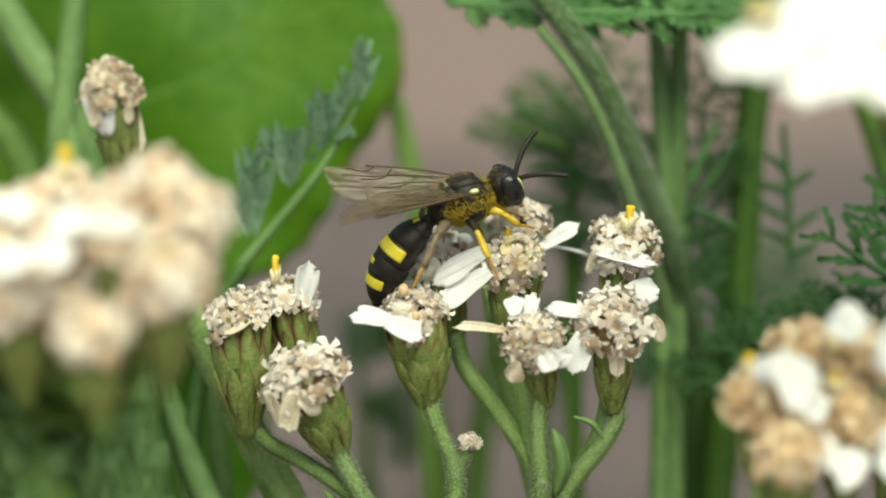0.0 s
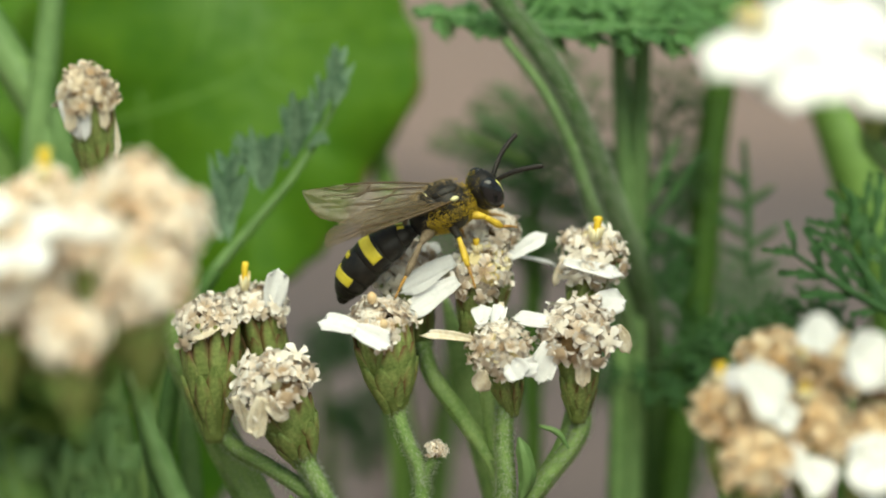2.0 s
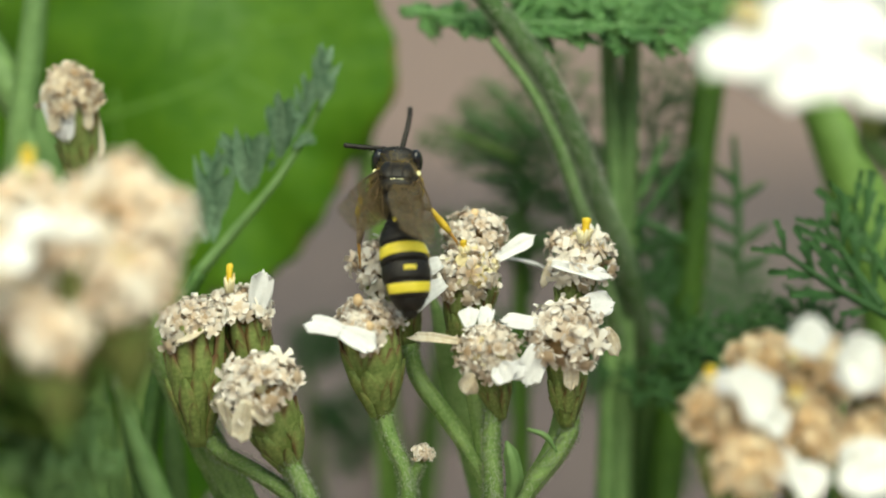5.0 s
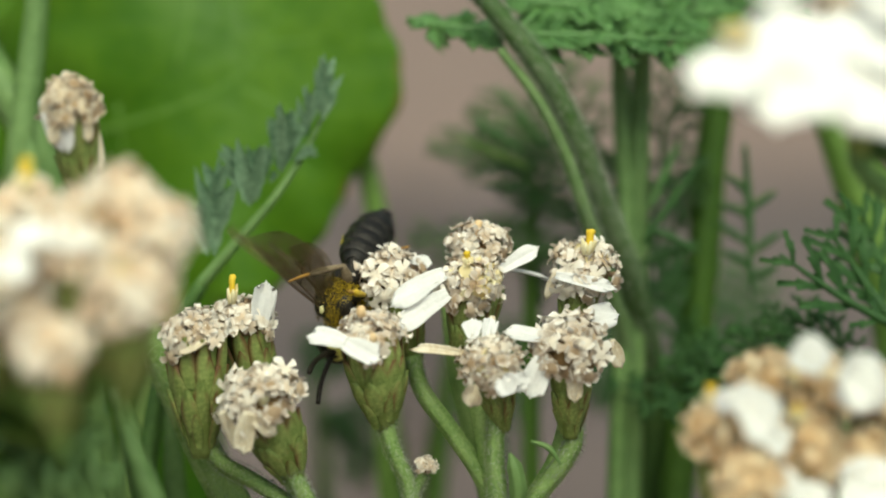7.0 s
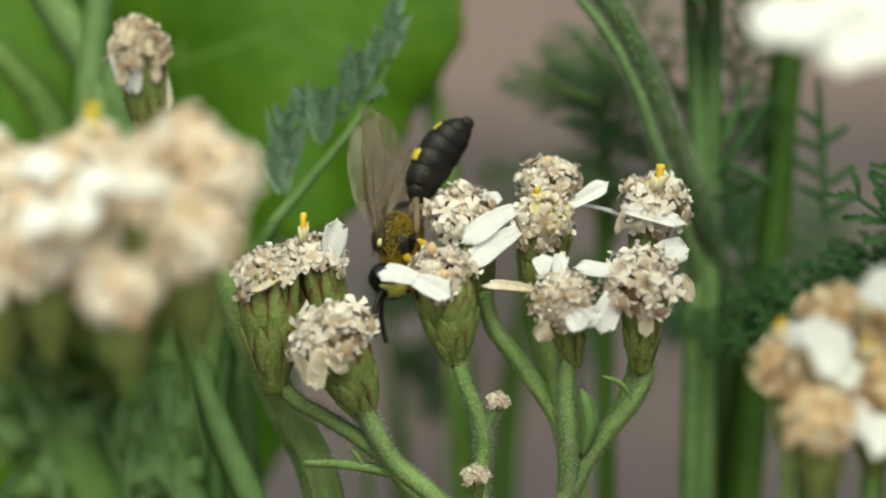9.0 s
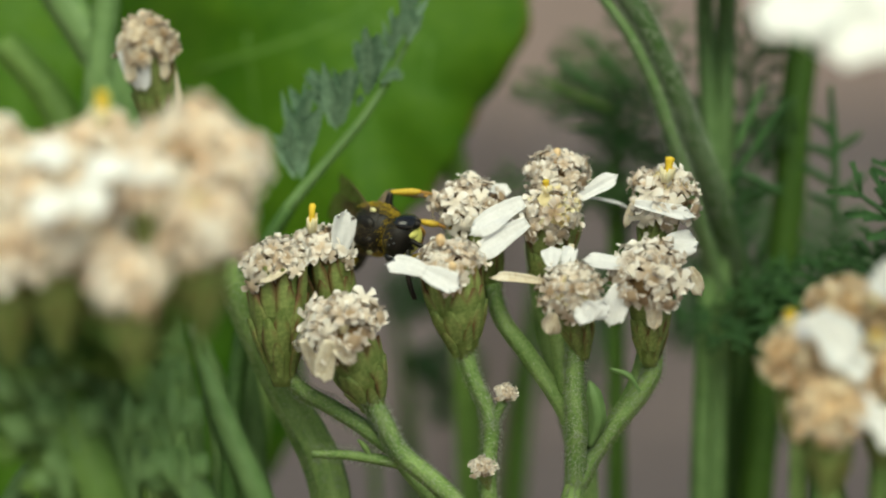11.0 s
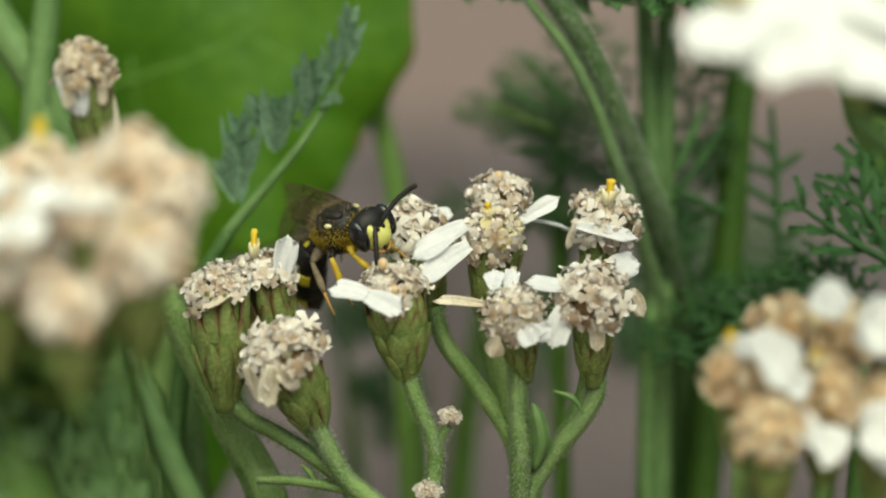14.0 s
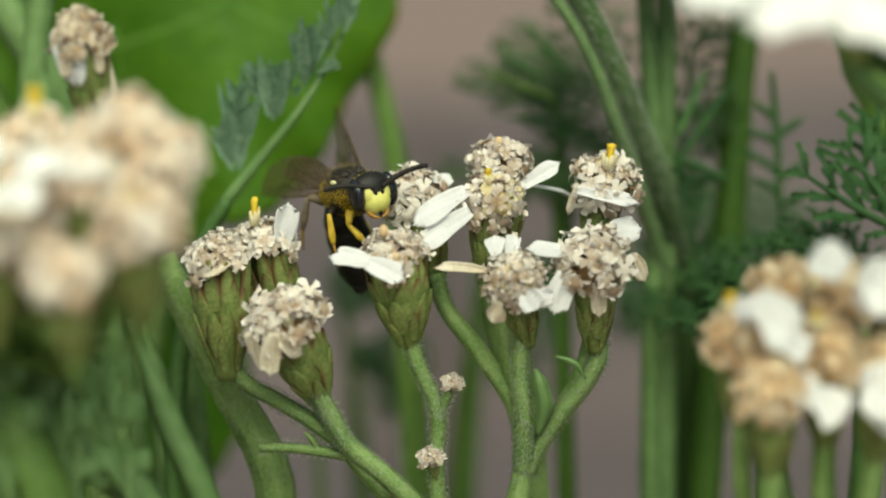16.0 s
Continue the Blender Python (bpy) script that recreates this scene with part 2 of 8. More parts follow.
def blade(length, width, seed=0, cup=0.15, notch=0.06, bend=0.2, crumple=0.03, thick=0.05, nx=10, ny=10):
    """A petal along x, in metres, open towards z, with a toothed end and a front and a back."""
    rng = random.Random(seed)
    bm = bmesh.new()
    grid = []
    ph = rng.uniform(0, 6)
    for side in (1, -1):
        rows = []
        for i in range(nx + 1):
            s = i / nx
            half = width / 2 * (math.sin(math.pi * min(1, 0.11 + s * 0.66)) ** 0.65) * (1 if s < 0.72 else math.sqrt(1 - 0.62 * ((s - 0.72) / 0.28) ** 2))
            half *= 1 + 0.05 * math.sin(7 * s + ph) + 0.025 * math.sin(13 * s + 2 * ph)
            row = []
            for j in range(ny + 1):
                v = 2 * j / ny - 1
                tip = (1 - 0.16 * v * v - notch * (0.5 - 0.5 * math.cos(v * 3 * math.pi))) if s > 0.8 else 1
                x = length * (s if s < 0.8 else 0.8 + (s - 0.8) * (1 - (1 - tip) / 0.2 * (s - 0.8) / 0.2))
                z = cup * width * v * v * (1 - 0.5 * s) - bend * length * s * s
                z += 0.022 * width * math.cos(v * 7.5 + ph) * min(1, 2 * s)
                z += crumple * width * (math.sin(5 * s + 3 * v + ph) + 0.6 * math.sin(9 * v + 4 * s + ph))
                row.append(bm.verts.new(Vector((x, half * v, z + side * thick * 0.5)) * 0.001))
            rows.append(row)
        grid.append(rows)
    top, low = grid
    for i in range(nx):
        for j in range(ny):
            bm.faces.new((top[i][j], top[i + 1][j], top[i + 1][j + 1], top[i][j + 1]))
            bm.faces.new((low[i][j + 1], low[i + 1][j + 1], low[i + 1][j], low[i][j]))
    for i in range(nx):
        bm.faces.new((top[i][0], low[i][0], low[i + 1][0], top[i + 1][0]))
        bm.faces.new((top[i + 1][ny], low[i + 1][ny], low[i][ny], top[i][ny]))
    for j in range(ny):
        bm.faces.new((top[nx][j], low[nx][j], low[nx][j + 1], top[nx][j + 1]))
        bm.faces.new((top[0][j + 1], low[0][j + 1], low[0][j], top[0][j]))
    return bm


def facing(origin, ahead, up):
    """A pose with x ahead and z as near to up as it goes."""
    x = Vector(ahead).normalized()
    z = (Vector(up) - x * x.dot(Vector(up))).normalized()
    y = z.cross(x)
    m = Matrix((x, y, z)).transposed().to_4x4()
    m.translation = origin
    return m


# ---- the yarrow's flower heads ----
URN = ((0.0, 0.50), (0.14, 0.68), (0.35, 0.88), (0.65, 0.98), (0.9, 0.97), (1.0, 0.94))


def urn(s):
    for (a, ra), (b, rb) in zip(URN, URN[1:]):
        if s <= b:
            return ra + (rb - ra) * (s - a) / (b - a)
    return URN[-1][1]


def bract_mesh(length, width, radius, start, seed):
    """One scale of the cup, lying on its outside, with a brown rim."""
    rng = random.Random(seed)
    bm = bmesh.new()
    lay = bm.verts.layers.float.new("rim")
    n, rows, edge = 7, [], rng.uniform(-0.06, 0.06)
    for side in (0, 1):
        sheet = []
        for i in range(n + 1):
            s = i / n
            half = width / 2 * math.sin(math.pi * (0.22 + 0.74 * s)) ** 0.8 * (1 + 0.05 * math.sin(6 * s + seed))
            row = []
            for j in range(7):
                v = j / 3 - 1
                a = half * v / radius
                z = start + length * s
                r = radius * urn(min(1, max(0, z / 4.3))) + 0.03 + (0.12 * s + 0.09 * s * s) * (1 - 0.75 * v * v) + edge * s - 0.05 * side
                p = bm.verts.new(Vector((r * math.cos(a), r * math.sin(a), z)) * 0.001)
                p[lay] = min(1, max(0, (abs(v) - 0.45) * 2.8) * (0.5 + s) + max(0, s - 0.72) * 3.6)
                row.append(p)
            sheet.append(row)
        rows.append(sheet)
    for i in range(n):
        for j in range(6):
            a, b = rows
            bm.faces.new((a[i][j], a[i][j + 1], a[i + 1][j + 1], a[i + 1][j]))
            bm.faces.new((b[i][j], b[i + 1][j], b[i + 1][j + 1], b[i][j + 1]))
    for i in range(n):
        bm.faces.new((rows[0][i][0], rows[0][i + 1][0], rows[1][i + 1][0], rows[1][i][0]))
        bm.faces.new((rows[0][i][6], rows[1][i][6], rows[1][i + 1][6], rows[0][i + 1][6]))
    return bm


def mesh_of(name, bm, material):
    data = bpy.data.meshes.new(name)
    bm.to_mesh(data)
    bm.free()
    data.materials.append(material)
    for f in data.polygons:
        f.use_smooth = True
    return data


BRACTS = [mesh_of("bract", bract_mesh(l, w, 1.12, s, k), BRACT) for k, (l, w, s) in enumerate(((1.9, 0.88, 0.5), (2.1, 0.90, 1.25), (2.1, 0.80, 2.25), (1.5, 0.76, -0.15)))]


BRACTS_WIDE = [mesh_of("bract", bract_mesh(l, w * 1.3, 1.5, s, 10 + k), BRACT) for k, (l, w, s) in enumerate(((1.9, 0.88, 0.5), (2.1, 0.90, 1.25), (2.1, 0.80, 2.25), (1.5, 0.76, -0.15)))]


def cup_mesh(wide=1.0):
    bm = bmesh.new()
    tube(bm, [Vector((0, 0, -0.0006)), Vector((0, 0, -0.0003))] + [Vector((0, 0, s * 0.0040)) for s, _ in URN], [0.00042, 0.0005] + [1.09 * wide * r * 0.001 for _, r in URN], 14)
    return bm


CUP = mesh_of("cup", cup_mesh(), CUP_GREEN)
CUP_WIDE = mesh_of("cup", cup_mesh(1.34), CUP_GREEN)


def disc_mesh(radius, rise, count, seed, open_=1.0):
    """The dome of shrivelled florets: little five-lobed tubes, bent and curled. Pale tips leave the bases browner, as
    if shadowed.
    """
    rng = random.Random(seed)
    bm = bmesh.new()
    pale = bm.verts.layers.float.new("tip")
    for k in range(count):
        s = math.sqrt((k + 0.5) / count)
        bleach = rng.uniform(0.45, 1.0)
        a = k * 2.39996 + rng.uniform(-0.25, 0.25)
        x, y = radius * s * math.cos(a), radius * s * math.sin(a)
        z = rise * (1 - s ** 2.2) + rng.uniform(-0.12, 0.22)
        out = Vector((x * 0.9 / radius, y * 0.9 / radius, 0.75 - 0.5 * s + rng.uniform(-0.2, 0.3))).normalized()
        out = (out + Vector((rng.uniform(-1, 1), rng.uniform(-1, 1), rng.uniform(-1, 1))) * 0.35).normalized()
        side = out.orthogonal().normalized()
        side.rotate(Matrix.Rotation(rng.uniform(0, 6.28), 3, out))
        up = out.cross(side)
        base = Vector((x, y, z))
        high = rng.uniform(0.25, 0.70)
        wide = rng.uniform(0.26, 0.56) * open_
        slant = (side * rng.uniform(-1, 1) + up * rng.uniform(-1, 1)) * 0.22
        rings = []
        for h, r in ((0.0, 0.13), (0.5, 0.17), (0.85, 0.25), (1.0, 0.25)):
            mid = base + out * (h * high) + slant * h * h
            rings.append([bm.verts.new((mid + (side * math.cos(2 * math.pi * j / 5) + up * math.sin(2 * math.pi * j / 5)) * r * rng.uniform(0.65, 1.3)) * 0.001) for j in range(5)])
        for p, q in zip(rings, rings[1:]):
            for j in range(5):
                bm.faces.new((p[j], p[(j + 1) % 5], q[(j + 1) % 5], q[j]))
        for j in range(5):
            b = 2 * math.pi * (j + 0.5) / 5
            d = side * math.cos(b) + up * math.sin(b)
            c = side * -math.sin(b) + up * math.cos(b)
            e = wide * rng.uniform(0.5, 1.3)
            curl = rng.uniform(-0.9, 0.9)
            foot = base + out * high + slant + d * 0.18
            p, q = rings[3][j], rings[3][(j + 1) % 5]
            k1, k2 = [bm.verts.new((foot + d * e * 0.6 + out * rng.uniform(-0.05, 0.16) + c * y * rng.uniform(0.12, 0.30)) * 0.001) for y in (-1, 1)]
            bow = rng.uniform(-0.10, 0.10)
            t1, t2 = [bm.verts.new((foot + d * e * (0.85 - 0.4 * abs(curl)) + out * (0.05 - curl * 0.32) + c * (bow + y * rng.uniform(0.06, 0.20))) * 0.001) for y in (-1, 1)]
            k1[pale], k2[pale], t1[pale], t2[pale] = 0.6 * bleach, 0.6 * bleach, bleach, bleach
            bm.faces.new((p, k1, k2, q))
            bm.faces.new((k1, t1, t2, k2))
        heart = bm.verts.new((base + out * (high + rng.uniform(-0.02, 0.16)) + slant * rng.uniform(0.6, 1.4)) * 0.001)
        for j in range(5):
            bm.faces.new((rings[3][j], rings[3][(j + 1) % 5], heart))
    return bm


def core_mesh(radius, rise):
    bm = bmesh.new()
    tube(bm, [Vector((0, 0, z)) * 0.001 for z in (-0.7, 0.0, rise * 0.5, rise * 0.8, rise * 0.95)],
         [r * radius * 0.001 for r in (0.7, 0.92, 0.8, 0.5, 0.15)], 12)
    return bm


DISCS = [(mesh_of("floret_disc", disc_mesh(r, h, n, k, o), FLORET), mesh_of("receptacle", core_mesh(r, h), CORE))
         for k, (r, h, n, o) in enumerate(((1.72, 0.8, 54, 1.35), (1.58, 1.0, 50, 1.5), (1.65, 1.15, 54, 1.35)))]
BALLS = [(mesh_of("floret_disc", disc_mesh(r, h, n, 20 + k, 0.8), FLORET_TAN), mesh_of("receptacle", core_mesh(r, h), CORE))
         for k, (r, h, n) in enumerate(((1.6, 1.4, 76), (1.5, 1.2, 70)))]


PALES = [(mesh_of("floret_disc", disc_mesh(r, h, n, 30 + k, 1.3), FLORET_PALE), mesh_of("receptacle", core_mesh(r, h), CORE_PALE))
         for k, (r, h, n) in enumerate(((1.6, 1.4, 50), (1.5, 1.2, 46)))]


TALL = [(mesh_of("floret_disc", disc_mesh(1.75, 2.2, 90, 41, 1.5), WITHERED), mesh_of("receptacle", core_mesh(1.6, 1.9), CORE))]


def flower_head(plant, base, tip, size=1.0, disc=0, tilt=(0, 0.3, 0.6), balls=None, turn=0.0, wide=False):
    """A cup of bracts from base to tip (places in the world), with its dome of florets. tilt: how the dome leans, off the cup's axis."""
    axis = tip - base
    m = facing(base - plant.location, axis, way(0, 0, 1)) @ pose(0, 0, 0, 0, 90, 0) @ pose(0, 0, 0, 0, 0, turn)
    k, c = size, axis.length / 0.0043
    head = linked("flower_head", CUP_WIDE if wide else CUP, plant, "", m @ Matrix.Diagonal((c, c, c, 1)))
    rng = random.Random(len(scene.objects))
    for row, (count, mesh) in enumerate(((6, 3), (8, 0), (9, 1), (10, 2))):
        for j in range(count):
            linked("bract", (BRACTS_WIDE if wide else BRACTS)[mesh], head, "", pose(0, 0, 0, 0, 0, 360 * (j + 0.5 * row) / count + rng.uniform(-24.94, 13.34)) @ pose(0, 0, rng.uniform(-0.00022, 0.00022), 0, 0, 0))
    cap = Vector(tilt)
    cap = way(*cap) if cap.length else axis.normalized()
    world_cap = facing(tip - plant.location, cap, way(1, 0, 0)) @ pose(0, 0, 0, 0, 90, 0) @ pose(0, 0, 0, 0, 0, turn * 3)
    inv = head.matrix_basis.inverted()
    florets, core = (balls or DISCS)[disc]
    m_cap = inv @ world_cap @ Matrix.Diagonal((k, k, k, 1))
    linked("floret_disc", florets, head, "shrivelled cream and tan disc florets", m_cap)
    linked("receptacle", core, head, "brown disc under the florets", m_cap)
    return head


FRESH_DISC = mesh_of("fresh_florets", disc_mesh(0.75, 0.15, 20, 77, 0.6), FRESH)


def fresh_centre(head, size=1.0):
    """Pale yellow florets, not yet withered, in the middle of a disc."""
    disc = [c for c in head.children if c.name.startswith("floret_disc")][0]
    tagged(linked("fresh_floret", FRESH_DISC, head, "pale yellow florets not yet withered", disc.matrix_basis @ Matrix.Translation((0.0002, 0.0001, 0.00072)) @ Matrix.Diagonal((size, size, size, 1))), kind="stuff")


def petal(head, a, b, width, up=(0, 0.4, 0.9), old=False, seed=0, cup=0.15, bend=0.12, crumple=0.045, notch=0.06, fresh=False):
    """A ray floret from a to b (places in the world). fresh: the whiter copy, with strong light put into its colour."""
    plant = head.parent
    length = (b - a).length * 1000
    bm = blade(length, width, seed, cup, notch, bend, crumple)
    m = head.matrix_basis.inverted() @ facing(a - plant.location, b - a, way(*up))
    return part("petal", bm, PETAL_OLD if old else PETAL_BRIGHT if fresh else PETAL, head, "withered tan petal" if old else "white petal", m)


def spike(head, a, b, radius=0.16):
    """A fresh yellow floret standing up out of the disc."""
    plant = head.parent
    o = plant.location
    bm = bmesh.new()
    d = b - a
    tube(bm, [a - o, a + d * 0.5 - o, a + d * 0.8 - o, b - d * 0.06 - o, b - o], [r * radius * 0.001 for r in (0.9, 0.75, 0.92, 1.0, 0.5)], 8)
    rng = random.Random(int(a.x * 1e6))
    for v in bm.verts:
        v.co += Vector((rng.uniform(-1, 1), rng.uniform(-1, 1), rng.uniform(-1, 1))) * radius * 0.00022
    # the pale tube and lobes from which it stands
    collar = bmesh.new()
    for k in range(9):
        w = way(math.cos(k * 0.7), 0.35 * rng.random(), math.sin(k * 0.7) * 0.7)
        foot = a - o + w * radius * 0.0007
        tube(collar, [foot - d * 0.1, foot + d * rng.uniform(0.15, 0.35) + w * radius * 0.0003, foot + d * rng.uniform(0.4, 0.6) + w * radius * rng.uniform(0.0004, 0.001)], [radius * 0.0004, radius * 0.0006, radius * 0.0003], 5)
    part("floret", collar, FRESH, head, "pale yellow florets not yet withered", head.matrix_basis.inverted())
    return part("stamen", bm, YELLOW, head, "fresh yellow floret tip", head.matrix_basis.inverted())


def knob(head, p, radius):
    """A round peach-coloured bud that has not opened."""
    bm = bmesh.new()
    bmesh.ops.create_uvsphere(bm, u_segments=12, v_segments=9, radius=radius * 0.001, matrix=Matrix.Translation(p - head.parent.location) @ Matrix.Diagonal((0.9, 0.9, 1.15, 1)))
    return part("floret_bud", bm, KNOB, head, "round peach-coloured closed floret", head.matrix_basis.inverted())


# ---- ground ----
def sheet(name, size, z, material, label, hole=None):
    bm = bmesh.new()
    n = 24
    v = [[bm.verts.new(((i / n - 0.5) * size, (j / n - 0.5) * size, z)) for j in range(n + 1)] for i in range(n + 1)]
    for i in range(n):
        for j in range(n):
            bm.faces.new((v[i][j], v[i + 1][j], v[i + 1][j + 1], v[i][j + 1]))
    ob = part(name, bm, material, None, label)
    return tagged(ob, label, name, kind="structure")


ground = sheet("ground", 400.0, 0.0, PAVING, "pale mauve-brown stone paving, far out of focus")


def flower_bed():
    """A low mound of dark earth in which the plants stand."""
    bm = bmesh.new()
    n, rings = 40, 10
    mid = bm.verts.new((0, 0.02, 0.035))
    last = None
    for k in range(1, rings + 1):
        s = k / rings
        ring = []
        for j in range(n):
            a = 2 * math.pi * j / n
            r = s * (1 + 0.08 * noise.noise(Vector((math.cos(a) * 2, math.sin(a) * 2, 0))))
            z = 0.035 * (1 - s ** 3) - 0.006 * (k == rings) + 0.006 * noise.noise(Vector((r * math.cos(a) * 9, r * math.sin(a) * 9, 1))) * (1 - s)
            ring.append(bm.verts.new((0.24 * r * math.cos(a), 0.02 + 0.17 * r * math.sin(a), z)))
        for j in range(n):
            if last is None:
                bm.faces.new((mid, ring[j], ring[(j + 1) % n]))
            else:
                bm.faces.new((last[j], ring[j], ring[(j + 1) % n], last[(j + 1) % n]))
        last = ring
    ob = part("flower_bed", bm, SOIL, None)
    return tagged(ob, "low mound of dark crumbly garden earth", "flower bed", kind="structure")


flower_bed()


def pavement():
    """Grey flagstones, added to darken the nearer ground, each with its own edges and a joint to the next."""
    base = bmesh.new()
    bmesh.ops.create_cube(base, size=1.0, matrix=Matrix.Translation((0, 1.02, 0.001)) @ Matrix.Diagonal((3.2, 1.56, 0.006, 1)))
    floor = tagged(part("pavement", base, SOIL, None), "grey flagstones on earth, added to darken the nearer ground", "pavement", kind="structure")
    stone = bmesh.new()
    bmesh.ops.create_cube(stone, size=1.0, matrix=Matrix.Diagonal((0.39, 0.39, 0.03, 1)))
    bmesh.ops.bevel(stone, geom=stone.edges[:], offset=0.006, segments=1, affect="EDGES")
    data = mesh_of("flagstone", stone, NEAR_DARK_SLAB)
    rng = random.Random(4)
    for i in range(8):
        for j in range(4):
            if abs(i - 3.5) < 1 and j == 0:
                continue
            x, y = -1.4 + 0.4 * i, 0.44 + 0.4 * j
            linked("flagstone", data, floor, "", pose(x, y, 0.004 + rng.uniform(0, 0.003), rng.uniform(-0.3, 0.3), rng.uniform(-0.3, 0.3), 0))


pavement()


# ---- the yarrow on which the wasp feeds ----
def root(x, y):
    return Vector((x, y, 0.028))


yarrow = thing("yarrow_plant", root(0.004, 0.012), "green yarrow stem with withering cream and white flower heads", "flower", "yarrow plants")
o = yarrow.location
STALK = at(5.45, -15.71, -1)


def twig(name, points, radii, material=STEM, ridge=0.15, plant=None, hairs=0, seed=1):
    plant = plant or yarrow
    ob = part(name, limb(points, radii, plant.location, 16, ridge), material, plant)
    if hairs:
        h = part("hair", fuzz(points, radii[0], plant.location, int(hairs * 4.0), 0.23, seed, 1.05), HAIR, ob, "fine pale hairs on the stem")
        tagged(h, kind="stuff")
    return ob


twig("stem", [STALK + way(0.1, 1, 0.1) * 0.0012, at(5.30, -16.6, -1), at(4.96, -18.30, -1), at(4.70, -22.5, -1), STALK + Vector((0.001, 0.002, -0.06)), STALK + Vector((0.0, 0.004, -0.18)), Vector((o.x, o.y, 0.02))], [0.40, 0.62, 0.69, 0.79, 0.97, 1.14, 1.41], hairs=700)
twig("branch", [at(9.70, -7.84, -1), at(9.67, -9.37, -1), at(9.01, -10.63, -1), at(7.76, -12.22, -1), at(6.45, -13.97, -1), at(5.54, -15.75, -1)], [0.39, 0.44, 0.48, 0.49, 0.51, 0.55], hairs=520, seed=2)
twig("branch", [at(5.40, -7.78, 0), at(5.27, -10.00, 0), at(5.41, -12.17, 0), at(5.43, -13.93, -0.5), STALK], [0.39, 0.46, 0.49, 0.53, 0.58], hairs=520, seed=3)
twig("branch", [at(0.70, -4.76, -3), at(1.18, -6.57, -3), at(2.78, -8.75, -2.5), at(4.25, -10.80, -2), at(5.23, -12.63, -1.6), at(5.44, -15.40, -1)], [0.40, 0.46, 0.48, 0.48, 0.49, 0.53], hairs=520, seed=4)
twig("branch", [at(-0.85, -7.70, 0), at(-0.55, -9.17, 0), at(-0.05, -10.46, 0), at(0.49, -11.51, 0), at(0.73, -12.57, 0), at(0.66, -14.12, 0), at(0.62, -15.68, 0), at(0.83, -18.31, -0.5), at(3.0, -24.0, -1), STALK + Vector((0.0, 0.0, -0.022))], [0.39, 0.40, 0.39, 0.39, 0.42, 0.37, 0.39, 0.44, 0.53, 0.62], hairs=520, seed=5)
twig("branch", [at(0.73, -12.62, 0.1), at(1.00, -11.87, 0.1), at(1.36, -11.14, 0.2)], [0.26, 0.23, 0.26], hairs=70, seed=6)
twig("branch", [at(-6.02, -10.74, 1), at(-5.20, -12.31, 0.6), at(-4.37, -13.87, 0.3), at(-2.36, -15.64, 0), at(-0.12, -17.88, -0.5), at(2.2, -20.8, -1), STALK + Vector((0, 0, -0.016))], [0.44, 0.48, 0.49, 0.49, 0.51, 0.53, 0.62], hairs=620, seed=7)
twig("branch", [at(-10.95, -9.25, -1), at(-9.97, -10.59, -1), at(-8.19, -11.60, -0.8), at(-6.56, -12.54, -0.4), at(-4.60, -13.86, 0)], [0.40, 0.40, 0.40, 0.40, 0.44], hairs=320, seed=8)
twig("branch", [at(-4.40, -14.61, -0.2), at(-6.23, -14.35, -0.4), at(-7.64, -14.23, -0.5), at(-9.18, -14.25, -0.7)], [0.30, 0.25, 0.24, 0.18], hairs=90, seed=9)
twig("leaf_bract", [at(-6.0, -14.2, -0.3), at(-6.25, -13.75, -0.2), at(-6.65, -13.35, -0.2)], [0.12, 0.16, 0.06])
twig("branch", [at(-7.84, -8.33, -4), at(-6.40, -11.22, -4), at(-4.60, -14.33, -3), at(-2.03, -17.24, -2)], [0.5, 0.45, 0.45, 0.5])
twig("branch", [at(3.86, -4.60, -3), at(4.49, -7.92, -2.5), at(5.24, -12.0, -1.5)], [0.6, 0.5, 0.5])
twig("branch", [at(9.61, -1.88, -3), at(9.73, -5.73, -3.4), at(8.9, -10.14, -2.0), at(7.3, -12.9, -1.4)], [0.6, 0.5, 0.5, 0.5])
twig("leaf_bract", [at(7.17, -9.21, 1), at(8.18, -9.57, 1.2), at(8.80, -10.44, 1.2)], [0.08, 0.16, 0.05], PALE_GREEN)
twig("leaf_bract", [at(6.2, -13.6, -0.2), at(6.55, -12.0, 0.3), at(6.3, -10.6, 0.5), at(6.05, -9.9, 0.5)], [0.14, 0.42, 0.36, 0.06], PALE_GREEN, 0.3)

h_left = flower_head(yarrow, at(-10.92, -9.66, -1), at(-11.27, -3.80, -0.6), 0.92, 0, (-0.25, 0.85, 0.45))
h_left2 = flower_head(yarrow, at(-7.56, -8.30, -3.5), at(-8.88, -3.15, -2.6), 0.92, 0, (-0.05, 0.95, 0.32), turn=30)
petal(h_left2, at(-7.83, -3.00, -1.4), at(-7.43, -0.66, -1), 1.4, (0.25, 0, 0.97), seed=1, bend=0.05)
petal(h_left, at(-10.50, -4.06, 1.2), at(-12.14, -4.55, 1.3), 0.9, (-0.2, 0.8, 0.5), True, 2, crumple=0.06)
petal(h_left, at(-11.15, -4.57, 0.8), at(-11.56, -5.50, 0.8), 0.5, (-0.2, 0.3, 0.9), seed=3)
spike(h_left2, at(-9.40, -1.87, -1.8), at(-9.40, -0.35, -1.8), 0.2)

